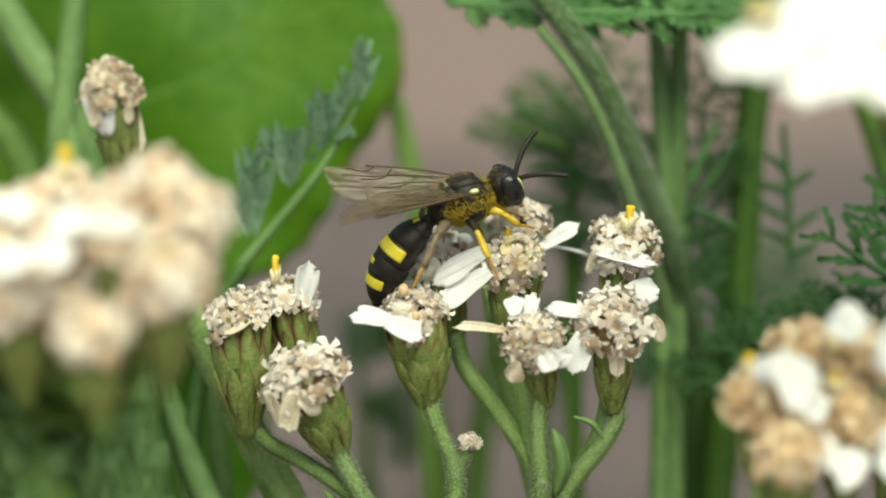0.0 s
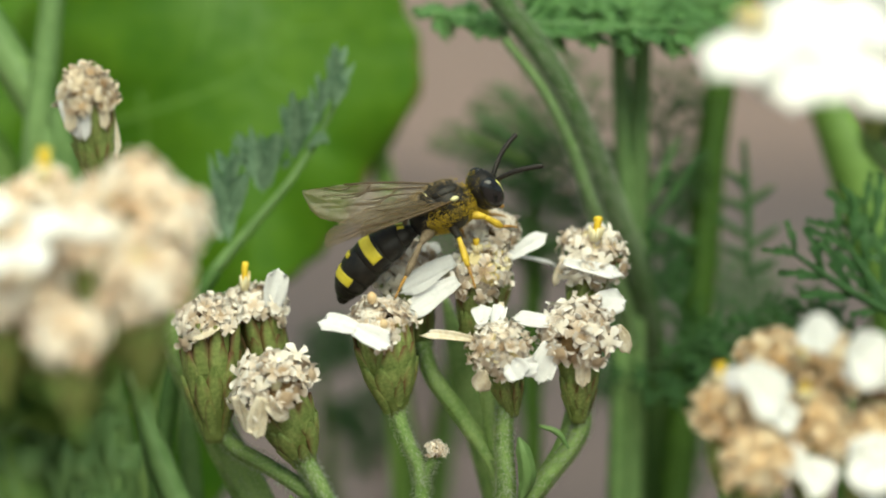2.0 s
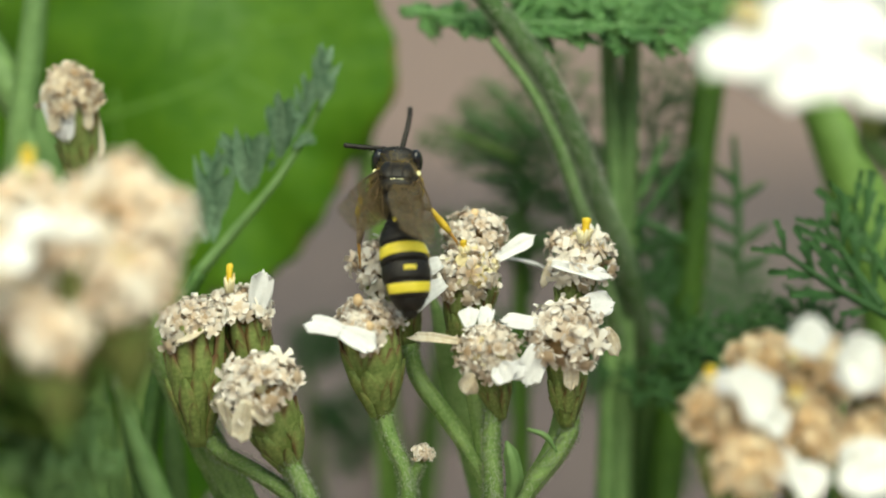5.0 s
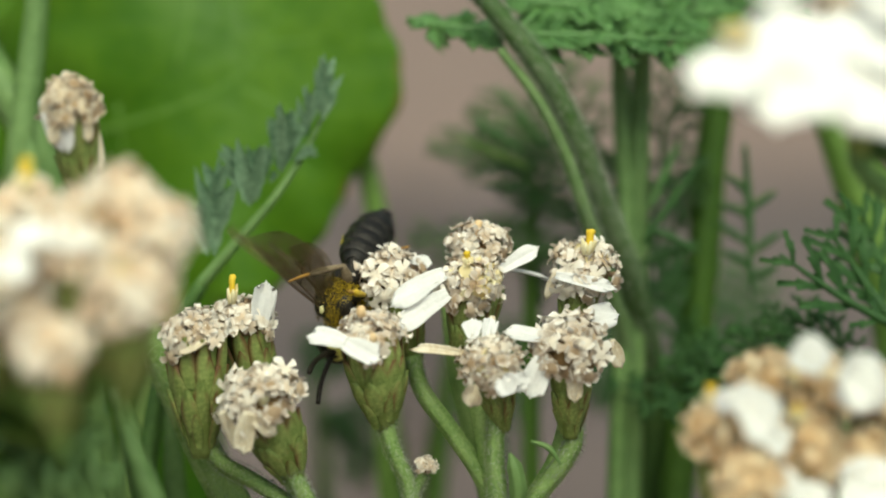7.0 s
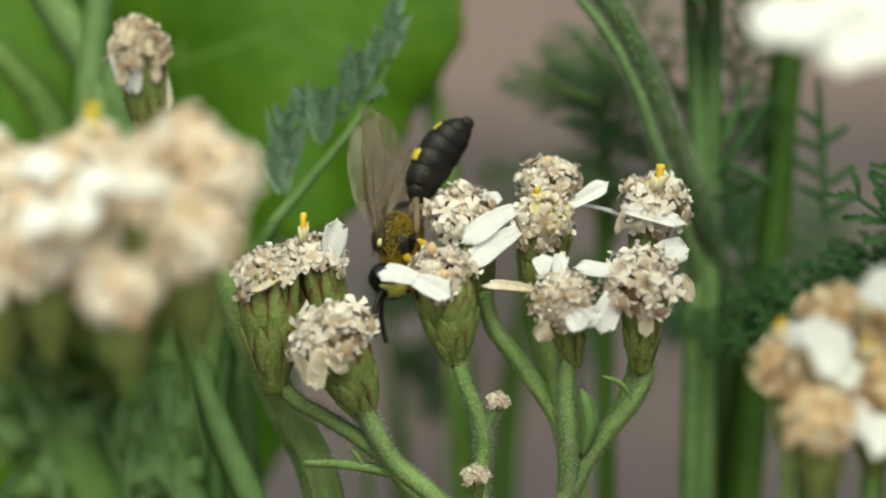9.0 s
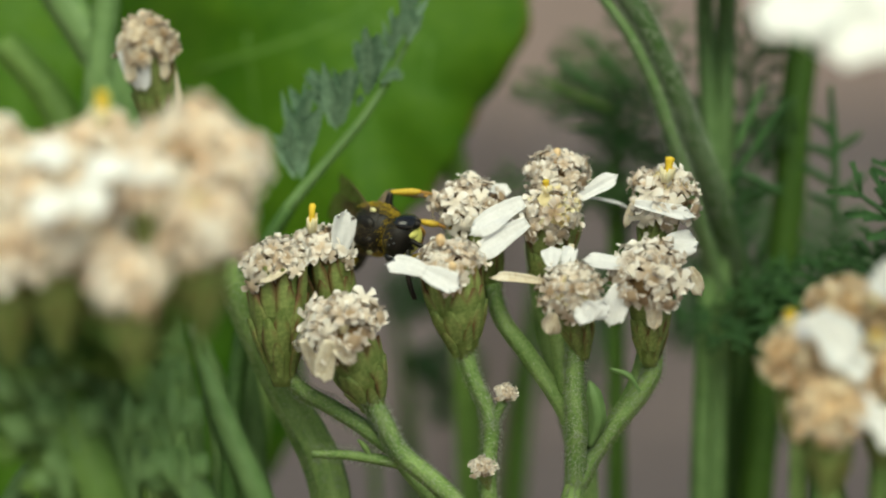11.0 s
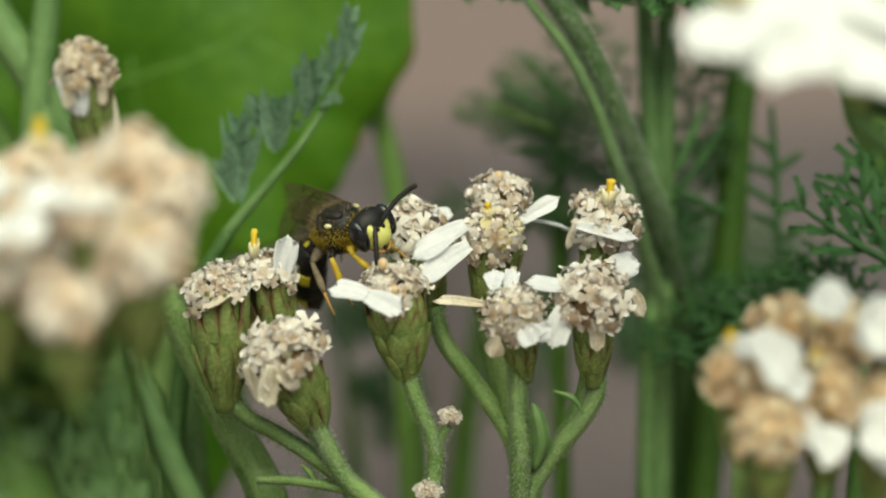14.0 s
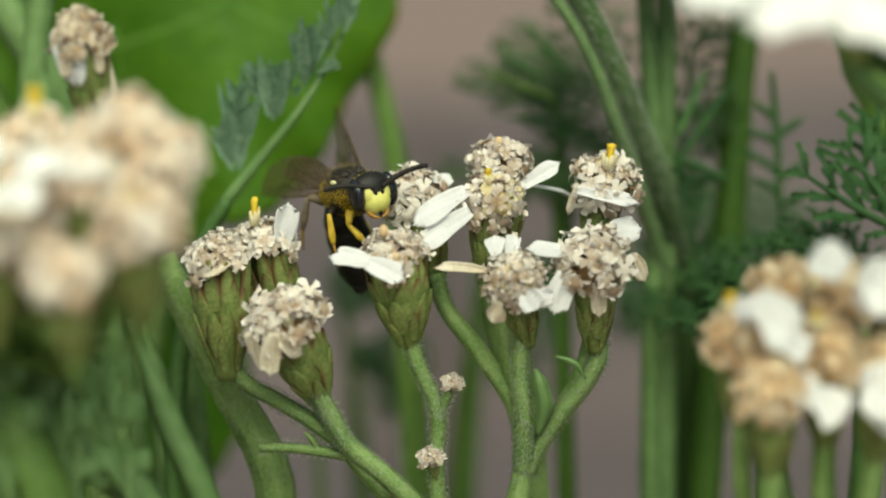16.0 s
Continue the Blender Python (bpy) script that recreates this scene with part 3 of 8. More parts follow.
h_low = flower_head(yarrow, at(-5.83, -11.19, 0.4), at(-7.38, -7.26, 1.6), 1.16, 1, (-0.38, 0.72, 0.58), turn=60, wide=True)
petal(h_low, at(-8.02, -7.63, 3.8), at(-8.36, -10.04, 3.3), 1.2, (-0.3, -0.1, 0.9), True, 4, crumple=0.09, bend=0.0)
petal(h_low, at(-7.78, -8.11, 3.9), at(-6.46, -8.81, 3.4), 0.9, (-0.1, 0.2, 0.9), True, 5, crumple=0.08)
petal(h_low, at(-9.39, -7.59, 3.4), at(-8.67, -9.89, 3.2), 0.9, (-0.5, -0.1, 0.8), True, 6, crumple=0.08)

h_mid = flower_head(yarrow, at(-0.85, -8.15, 0), at(-1.62, -3.69, 0.9), 0.88, 0, (-0.1, 0.8, 0.6), turn=15, wide=True)
petal(h_mid, at(-2.89, -4.03, 2.2), at(-5.14, -3.45, 2), 1.4, (-0.1, 0.75, 0.65), seed=7, bend=0.1)
petal(h_mid, at(-3.06, -3.95, 2.8), at(-1.04, -4.79, 3.2), 1.4, (0.05, 0.45, 0.88), seed=8, bend=0.05)
h_back = flower_head(yarrow, at(0.68, -5.11, -4), at(-0.70, -0.54, -3.4), 0.98, 1, (-0.12, 0.8, 0.58), turn=80)
petal(h_back, at(0.51, 0.51, -3.4), at(1.73, 0.51, -3.2), 0.8, (0, 0.6, 0.8), seed=9)

h_top = flower_head(yarrow, at(4.31, -3.83, -4.2), at(4.36, 1.15, -3.6), 0.90, 2, (0.02, 0.86, 0.5), turn=10)
h_top2 = flower_head(yarrow, at(3.84, -5.36, -2), at(3.75, -0.98, -1.2), 0.92, 2, (0.0, 0.72, 0.69), turn=50)
petal(h_top2, at(2.44, -0.22, -0.4), at(-0.69, -1.93, 0.2), 1.55, (0.1, 0.72, 0.69), seed=10, bend=0.06)
petal(h_top2, at(2.62, -1.28, 0.2), at(-0.37, -3.23, 0.8), 1.35, (0.15, 0.65, 0.75), seed=11, bend=0.06)
petal(h_top, at(5.52, 0.03, -2.2), at(7.69, 1.56, -2.4), 0.95, (0.2, 0.5, 0.85), seed=12, bend=0.1)
petal(h_top, at(5.45, 0.16, -2.8), at(8.59, -0.06, -3.6), 0.5, (0, 0.9, 0.4), seed=13)
petal(h_top2, at(5.01, -2.40, 0.6), at(4.85, -4.16, 0.8), 0.5, (0, 0.2, 0.97), True, 14)
spike(h_top2, at(3.70, 0.34, -0.4), at(3.57, 1.10, -0.2), 0.2)
knob(h_top, at(4.28, 2.52, -3), 0.36)
knob(h_top, at(4.64, 1.78, -2.4), 0.28)
knob(h_mid, at(-2.16, -2.25, 1.8), 0.31)
knob(h_mid, at(-1.50, -3.65, 2.6), 0.26)

h_front = flower_head(yarrow, at(5.65, -8.24, 0.2), at(4.90, -5.05, 1.6), 0.84, 2, (-0.12, 0.45, 0.88), turn=25)
petal(h_front, at(6.01, -6.10, 2.6), at(6.97, -5.72, 3), 1.1, (0.1, 0.2, 0.97), seed=15)
petal(h_front, at(5.44, -5.63, 3), at(6.14, -6.53, 3.2), 1.5, (0, 0.1, 0.99), seed=15, bend=0.0)
petal(h_front, at(3.43, -4.60, 1.6), at(0.49, -4.08, 1.4), 0.62, (0, 0.6, 0.8), True, 16, crumple=0.05, cup=0.5)
petal(h_front, at(3.95, -3.67, 1.8), at(3.85, -2.45, 1), 1.1, (-0.1, 0.3, 0.95), seed=17)
petal(h_front, at(4.66, -3.68, 1.6), at(5.00, -2.39, 0.8), 0.9, (0, 0.2, 0.95), seed=18)
petal(h_front, at(4.02, -6.10, 2.6), at(3.81, -7.41, 2.2), 1.1, (-0.2, 0.0, 0.98), True, 19, crumple=0.08)

h_right = flower_head(yarrow, at(9.45, -8.51, -0.6), at(9.35, -4.33, 0.4), 1.1, 1, (0.05, 0.66, 0.75), turn=40)
petal(h_right, at(8.10, -3.69, 1), at(5.62, -3.01, 0.8), 1.25, (0, 0.75, 0.66), seed=20)
petal(h_right, at(7.75, -4.60, 1.6), at(7.03, -6.90, 1.9), 1.55, (-0.2, 0.2, 0.95), seed=21, bend=0.0)
petal(h_right, at(10.29, -2.64, -0.6), at(12.05, -2.10, -0.6), 1.75, (0.1, 0.6, 0.8), seed=22, crumple=0.05)
petal(h_right, at(9.51, -4.91, 1.6), at(9.53, -7.15, 1.3), 0.9, (0, 0, 1), True, 23, crumple=0.07, bend=0.0)
petal(h_right, at(11.40, -3.71, 0.4), at(12.29, -5.21, 0.3), 0.9, (0.4, 0.2, 0.9), True, 24, crumple=0.08)

h_far = flower_head(yarrow, at(9.62, -3.80, -3.2), at(10.22, 0.03, -2.6), 0.98, 1, (0.08, 0.62, 0.78), turn=70)
petal(h_far, at(8.50, -0.28, -1), at(11.93, -1.04, -0.7), 0.95, (0.1, 0.62, 0.78), seed=25, cup=0.3, bend=-0.06)
petal(h_far, at(8.60, 0.03, -1.6), at(7.96, -1.55, -2), 0.5, (-0.5, 0, 0.85), True, 26)
spike(h_far, at(10.3, 1.1, -1.3), at(10.51, 2.45, -1.4), 0.26)

fresh_centre(h_top2, 1.2)
fresh_centre(h_front)
fresh_centre(h_far, 0.9)
fresh_centre(h_low, 0.8)
h_bud = flower_head(yarrow, at(1.36, -11.25, 0.2), at(1.50, -10.66, 0.4), 0.30, 0, (0.1, 0.8, 0.55))
h_bud2 = flower_head(yarrow, at(0.55, -15.85, 0.3), at(0.28, -14.75, 0.6), 0.36, 0, (-0.1, 0.8, 0.5))


# ---- yarrow heads nearer to the lens ----
def head_bunch(name, x, y, heads, foot, label, domes, stem_radius=0.6, green=None, slim=0.42, arch=0.75, full=1.0):
    """A yarrow stem of round heads. heads: place, size and lean of each dome."""
    plant = thing(name, root(x, y), label, "flower", "yarrow plants")
    twig("stem", [foot, foot + Vector((0, 0, -0.05)), foot * 0.5 + Vector((x, y, 0.03)) * 0.5, Vector((x, y, 0.02))], [stem_radius, stem_radius, 1.1, 1.4], green or STEM, plant=plant)
    made = []
    for k, (p, size, lean) in enumerate(heads):
        size *= full
        down = way(-lean[0] * 0.5, -1, -0.25)
        base = p + down * 0.0043 * size
        head = flower_head(plant, base, p, size, k % 2, lean, domes, turn=k * 37)
        twig("branch", [base, base + down * (0.005 if arch > 0.5 else 0.001), base.lerp(foot, arch), foot], [0.5, slim, slim, 0.5], green or STEM, plant=plant)
        made.append(head)
    return plant, made


near_left, made = head_bunch("yarrow_plant", -0.03, -0.018, [
    (at(-13.35, 2.57, 20), 1.08, (0, 0.85, 0.5)), (at(-11.51, 1.49, 21), 0.95, (0.3, 0.75, 0.5)), (at(-18.27, 2.50, 17), 0.85, (0, 0.9, 0.4)),
    (at(-15.10, 0.29, 23), 0.9, (0, 0.8, 0.6)), (at(-12.56, -1.65, 24), 1.1, (0.1, 0.7, 0.7)), (at(-15.65, -4.04, 26), 0.95, (-0.1, 0.7, 0.7)),
    (at(-19.83, -2.08, 22), 1.2, (-0.1, 0.7, 0.7)), (at(-18.28, -0.24, 21), 0.95, (0, 0.8, 0.6)), (at(-22.84, 0.29, 20), 1.1, (-0.1, 0.8, 0.6)),
    (at(-16.56, -1.58, 20), 1.0, (0, 0.8, 0.6)), (at(-14.40, 0.70, 19), 1.0, (0, 0.8, 0.6)), (at(-20.78, 1.12, 18), 1.0, (0, 0.8, 0.6)), (at(-22.20, -3.13, 22), 1.1, (-0.1, 0.7, 0.7)),
    (at(-11.9, -0.3, 21), 0.75, (0.3, 0.7, 0.6)), (at(-17.2, -3.2, 22), 0.8, (0, 0.7, 0.7)), (at(-19.4, 1.9, 18), 0.8, (0, 0.85, 0.5)), (at(-15.4, 2.1, 19), 0.8, (0, 0.85, 0.5)), (at(-13.4, -0.1, 22), 0.8, (0.1, 0.75, 0.6)), (at(-16.3, 0.9, 20), 0.85, (0, 0.85, 0.5)), (at(-14.2, -2.0, 22), 0.8, (0, 0.7, 0.7)), (at(-18.4, -2.4, 21), 0.85, (0, 0.7, 0.7)), (at(-20.9, -0.4, 22), 0.85, (0, 0.75, 0.6)), (at(-24.0, -1.4, 21), 1.0, (-0.2, 0.7, 0.6)), (at(-23.4, 2.3, 18), 0.9, (-0.1, 0.85, 0.5))],
    at(-17.8, -9.0, 12), "yarrow stem with a dense bunch of cream flower heads", PALES, 0.6, MEADOW, 0.16, 0.5, 0.9)
spike(made[2], at(-18.20, 3.29, 18), at(-18.20, 4.98, 18), 0.3)
petal(made[3], at(-14.19, 1.06, 24), at(-16.32, 1.31, 24.5), 2.0, (0, 0.75, 0.66), seed=31, fresh=True)
petal(made[3], at(-16.27, 1.33, 23), at(-18.28, 1.06, 23.5), 1.8, (0, 0.7, 0.7), seed=32, fresh=True)
petal(made[7], at(-19.30, 1.34, 22), at(-21.06, 2.55, 21), 1.8, (0, 0.6, 0.8), seed=33, fresh=True)
for k, (a, b) in enumerate((((-22.62, -0.44), (-25.12, -1.06)), ((-20.75, -0.91), (-22.62, 0.34)))):
    petal(made[7], spot(a, 25), spot(b, 25.5), 1.9, (0, 0.7, 0.7), seed=80 + k, fresh=True)
spike(made[0], at(-14.43, 2.02, 21), at(-14.75, 2.55, 21), 0.3)
spike(made[4], at(-12.73, -0.48, 25.5), at(-12.86, 0.03, 25.5), 0.3)

near_right, made = head_bunch("yarrow_plant", 0.03, -0.012, [
    (at(18.16, -5.54, 12), 0.95, (0, 0.85, 0.5)), (at(15.62, -7.70, 14), 0.95, (-0.15, 0.6, 0.75)), (at(16.98, -9.93, 16), 0.95, (-0.05, 0.5, 0.85)),
    (at(19.82, -8.33, 15), 1.0, (0, 0.6, 0.75)), (at(20.85, -5.64, 13), 0.95, (0.1, 0.8, 0.55)), (at(22.75, -9.17, 15), 1.0, (0.2, 0.6, 0.75)),
    (at(23.68, -6.20, 13), 1.0, (0.2, 0.75, 0.6)), (at(25.66, -7.90, 13), 1.0, (0.3, 0.7, 0.6))],
    at(21.34, -26.36, 10), "yarrow stem with tan flower heads and white petals", BALLS)
spike(made[1], at(15.20, -6.27, 14.5), at(15.17, -5.12, 14.5), 0.3)
spike(made[4], at(19.56, -5.17, 14), at(19.28, -4.33, 14), 0.25)
spike(made[3], at(19.17, -6.86, 16.5), at(19.11, -6.03, 16.5), 0.3)
petal(made[0], at(16.48, -5.78, 16), at(15.10, -6.06, 16), 1.4, (0, 0.5, 0.85), seed=39)
for k, (n, a, b, width) in enumerate(((4, (23.1, -4.9), (21.4, -3.4), 2.2), (3, (18.0, -6.2), (20.9, -8.5), 2.5), (3, (19.4, -8.2), (21.4, -9.3), 1.6), (6, (24.0, -4.8), (26.6, -6.4), 2.9), (6, (25.6, -4.4), (25.0, -7.4), 2.6),
                                   (5, (27.6, -10.6), (24.0, -12.0), 3.0), (5, (26.2, -13.4), (25.0, -10.6), 2.8), (3, (21.6, -11.4), (23.2, -13.0), 2.2), (7, (27.0, -7.0), (29.0, -8.2), 2.2), (2, (20.6, -10.4), (21.6, -12.2), 1.7))):
    petal(made[n], spot(a, 17), spot(b, 17.4), width, (0.05, 0.5, 0.85), seed=34 + k, notch=0.16, crumple=0.07, fresh=True)

near_white, made = head_bunch("yarrow_plant", 0.045, -0.022, [
    (spot((24.7, 12.5), 18), 1.1, (-0.05, 0.75, 0.65)), (spot((28.2, 11.2), 18), 1.1, (0.1, 0.75, 0.65)), (spot((24.2, 15.0), 16), 1.1, (0, 0.9, 0.4))],
    at(35.93, -5.23, 22), "yarrow stem with broad white petals, coloured overbright", PALES, 0.6, STEM_MID, 0.5, 0.35)
for k, (a, b, width) in enumerate((((20.6, 13.0), (15.2, 9.5), 3.5), ((21.6, 14.2), (19.9, 7.7), 5.2), ((25.0, 13.8), (27.2, 6.9), 5.6), ((18.0, 13.2), (24.6, 11.6), 5.2),
                                   ((22.6, 13.4), (29.8, 11.6), 5.6), ((20.8, 14.6), (20.0, 18.6), 5.0), ((24.6, 14.4), (27.8, 18.2), 6.0), ((20.4, 11.4), (26.0, 10.7), 3.0))):
    petal(made[0 if a[0] < 23.6 else 1], spot(a, 24.4 - 0.12 * k), spot(b, (28.5 if k < 3 else 25.5) - 0.12 * k), width, (0, 0.80, 0.6), seed=40 + k, bend=0.0, cup=0.03, crumple=0.012, notch=0.05, fresh=True)
spike(made[0], spot((17.9, 12.6), 25.6), spot((17.4, 13.6), 25.6), 0.5)

# ---- the single bud behind the near bunch ----
lone = thing("yarrow_plant", root(-0.022, 0.006), "thin yarrow stalk with one withered bud", "flower", "yarrow plants")
h_lone = flower_head(lone, at(-17.00, 3.82, 4), at(-17.53, 8.0, 5), 0.74, 0, (-0.2, 0.9, 0.4), balls=TALL, turn=20)
petal(h_lone, at(-18.96, 8.70, 6), at(-18.06, 5.86, 6), 0.9, (-0.5, 0, 0.85), False, 50, crumple=0.05)
petal(h_lone, at(-16.54, 7.86, 5), at(-15.91, 5.15, 5), 0.6, (0.6, 0, 0.8), True, 51, crumple=0.05)
for k, (a, b, w, old) in enumerate((((-18.3, 8.2), (-18.75, 5.4), 1.0, True), ((-17.5, 8.0), (-17.9, 5.0), 0.8, False), ((-16.7, 8.3), (-16.4, 5.6), 0.8, True), ((-18.8, 9.0), (-19.1, 7.0), 0.8, True))):
    petal(h_lone, at(*a, 6.4), at(b[0] * 0.4 + a[0] * 0.6, b[1] + 0.9, 5.9), w * 0.7, (-0.2, 0.1, 0.95), old, 52 + k, crumple=0.09, bend=0.0)
twig("stem", [at(-17.06, 4.34, 4), at(-17.01, 2.47, 3.4), at(-17.09, -1.19, 3), at(-17.53, -7.98, 2), at(-17.31, -20.59, 0), Vector((-0.022, 0.006, 0.02))], [0.4, 0.36, 0.36, 0.4, 0.6, 1.0], plant=lone)


# ---- leaves ----
def feather_leaf(plant, points, width, seed, material=FEATHER, up=(0, 0.3, 0.95), count=13, name="leaf", teeth=4, droop=0.5, fat=0.5, ahead=0.65):
    """A finely divided leaf: a midrib with toothed leaflets on both sides, in one mesh."""
    rng = random.Random(seed)
    line = smooth(points, 10)
    bm = tube(bmesh.new(), [p - plant.location for p in line], [0.0003, 0.00025, 0.0001], 6)
    n = len(line) - 1
    for k in range(count):
        s = (k + 0.6) / count
        i = min(int(s * n), n - 1)
        p = line[i].lerp(line[i + 1], s * n - i)
        d = (line[i + 1] - line[i]).normalized()
        normal = way(*up)
        long_ = width * (math.sin(math.pi * (0.16 + 0.80 * s)) ** 0.8) * rng.uniform(0.85, 1.1) * 0.001
        for side in (1, -1):
            out = (d.cross(normal) * side * rng.uniform(0.8, 1.0) + d * rng.uniform(ahead - 0.15, ahead + 0.15) + normal * rng.uniform(-droop, droop)).normalized()
            across = out.cross(normal).normalized()
            thick = normal * 0.00008
            stem_w = long_ * 0.13
            # the leaflet's midrib with pointed lobes on both its sides
            for lobe in range(-teeth, teeth + 1):
                h = (abs(lobe) - 0.6) / teeth if lobe else 0.0
                q = p + out * long_ * max(0.0, h) * 0.85
                aim = (out + across * (0.9 * (1 if lobe > 0 else -1))).normalized() if lobe else out
                size = long_ * ((0.62 - 0.26 * abs(h)) if lobe else 1.0) * rng.uniform(0.8, 1.15)
                wide = size * fat if lobe else stem_w * (0.8 + fat)
                side_v = aim.cross(normal).normalized()
                mid = q + aim * size * 0.5 + normal * rng.uniform(-0.1, 0.15) * size
                tip = q + aim * size + normal * rng.uniform(-0.2, 0.1) * size
                pts = [q, mid + side_v * wide * 0.5, tip, mid - side_v * wide * 0.5]
                a = [bm.verts.new(v - plant.location + thick) for v in pts]
                b = [bm.verts.new(v - plant.location - thick) for v in pts]
                bm.faces.new(a)
                bm.faces.new(b[::-1])
                for j in range(4):
                    bm.faces.new((a[j], b[j], b[(j + 1) % 4], a[(j + 1) % 4]))
    return part(name, bm, material, plant, "finely divided feathery leaf")


def toothed_leaf(plant, points, width, seed, material=FEATHER, up=(0, 0.3, 0.95), count=10, fold=0.5, name="leaf", slim=0.40, fore=0.95):
    """A divided leaf with broad, overlapping, sharply toothed leaflets."""
    rng = random.Random(seed)
    line = smooth(points, 10)
    o = plant.location
    bm = tube(bmesh.new(), [q - o for q in line], [0.0003, 0.00025, 0.0001], 6)
    n = len(line) - 1
    for k in range(count):
        s = (k + 0.5) / count
        i = min(int(s * n), n - 1)
        p = line[i].lerp(line[i + 1], s * n - i)
        d = (line[i + 1] - line[i]).normalized()
        normal = way(*up)
        long_ = width * (0.35 + 0.75 * math.sin(math.pi * (0.12 + 0.80 * s))) * rng.uniform(0.85, 1.15) * 0.001
        for side in (1, -1):
            tip_way = (d.cross(normal) * side * rng.uniform(0.55, 0.85) + d * rng.uniform(fore - 0.15, fore + 0.15) + normal * fold * rng.uniform(0.1, 0.9)).normalized()
            across = tip_way.cross(normal).normalized()
            lift = across.cross(tip_way)
            spine = [p + tip_way * long_ * j / 6 + lift * long_ * 0.10 * math.sin(j * 0.8 + seed + k) for j in range(7)]
            for flank in (1, -1):
                edge = []
                for j in range(7):
                    r = long_ * slim * math.sin(math.pi * (0.12 + 0.84 * j / 6)) * rng.uniform(0.8, 1.2)
                    ahead = long_ * (0.16 if j % 2 else -0.02)
                    r *= 1.15 if j % 2 else 0.55
                    edge.append(spine[j] + across * flank * r + tip_way * ahead + lift * r * rng.uniform(0.05, 0.5))
                for off, order in ((0.00006, 1), (-0.00006, -1)):
                    a = [bm.verts.new(q + lift * off - o) for q in spine]
                    c = [bm.verts.new(q + lift * off - o) for q in edge]
                    for j in range(6):
                        f = [a[j], a[j + 1], c[j + 1], c[j]]
                        bm.faces.new(f if order * flank > 0 else f[::-1])
    return part(name, bm, material, plant, "divided blue-green leaf with toothed edges")


def pinna(plant, foot, aim, long_, wide, seed, material=FEATHER):
    """One division of a feathery leaf: slender pointed lobes, folded along their middles, rising from one rib."""
    rng = random.Random(seed)
    d = way(*aim)
    flat = d.cross(way(0, 0, 1)).normalized()
    bm = bmesh.new()
    lobes = [(0.0, 0, 1.0, 1.0)] + [(q, side * rng.uniform(14, 30), (1.02 - q) * rng.uniform(0.62, 0.92), rng.uniform(0.55, 0.8)) for q in (0.16, 0.40, 0.62) for side in (1, -1)]
    for q, turn, share, broad in lobes:
        out = d.copy()
        out.rotate(Matrix.Rotation(radians(turn), 3, d.cross(flat)))
        out = (out + way(0, 0, 1) * rng.uniform(-0.2, 0.35)).normalized()
        across = out.cross(way(0, 0, 1)).normalized()
        face = across.cross(out)
        size, half, fold, bend = long_ * share * 0.001, wide * broad * 0.0005, rng.uniform(0.2, 0.8), rng.uniform(-0.12, 0.12)
        start = foot + d * long_ * q * 0.001
        rows = []
        for j in range(8):
            t = j / 7
            mid = start + out * size * t + across * size * bend * t * t
            w = half * (0.12 + 0.95 * math.sin(math.pi * t ** 0.75) ** 0.9) * (1.12 if j % 2 else 0.9) if j < 7 else 0.00002
            rows.append((mid - across * w + face * w * fold, mid, mid + across * w + face * w * fold))
        for lift in (1, -1):
            v = [[bm.verts.new(c + face * 0.00005 * lift - plant.location) for c in row] for row in rows]
            for p, n in zip(v, v[1:]):
                for i in (0, 1):
                    f = (p[i], p[i + 1], n[i + 1], n[i])
                    bm.faces.new(f if lift > 0 else f[::-1])
    return part("leaflet", bm, material, plant, "pointed blue-green leaflet")


feathery = thing("yarrow_leaf_stalk", root(-0.016, 0.03), "blue-green feathery yarrow leaf on its stalk", "leaf", "yarrow leaves")
leaf_line = [at(-11.95, -1.13, -9), at(-9.78, 1.53, -9), at(-7.45, 4.36, -9), at(-5.64, 7.38, -9.5), at(-4.15, 10.59, -10)]
for k, (a, b, long_, wide) in enumerate((
        (at(-11.05, 0.74, -9), (0.03, 1.00, 0.15), 5.9, 1.76), (at(-11.44, 0.74, -9), (-0.28, 0.96, 0.15), 3.2, 1.15), (at(-9.00, 3.67, -9), (-0.30, 0.95, 0.15), 4.1, 1.53), (at(-8.84, 3.90, -9), (0.18, 0.98, 0.15), 3.8, 1.53), (at(-7.22, 5.66, -9), (0.04, 1.00, 0.15), 4.4, 1.46),
        (at(-6.99, 6.06, -9), (0.28, 0.96, 0.15), 3.4, 1.00), (at(-5.86, 7.72, -9), (0.11, 0.99, 0.15), 3.3, 0.92), (at(-4.89, 9.05, -9), (0.08, 1.00, 0.15), 3.6, 1.30), (at(-6.50, 6.40, -9), (0.85, 0.52, 0.15), 1.6, 0.69), (at(-7.87, 5.06, -9), (0.56, 0.83, 0.15), 0.8, 0.54), (at(-4.88, 8.72, -9), (0.33, 0.94, 0.15), 2.1, 0.69))):
    pinna(feathery, a, b, long_, wide * 0.54, 300 + k)
twig("leaf_rib", leaf_line, [0.36, 0.30, 0.24, 0.18, 0.1], PALE_GREEN, 0.1, feathery)
twig("leaf_stalk", [at(-11.78, -0.96, -9), at(-13.11, -3.29, -9), at(-14.44, -8.62, -9), at(-15.00, -18.47, -8), Vector((-0.016, 0.03, 0.02))], [0.4, 0.45, 0.5, 0.6, 1.0], STEM_DARK, plant=feathery)


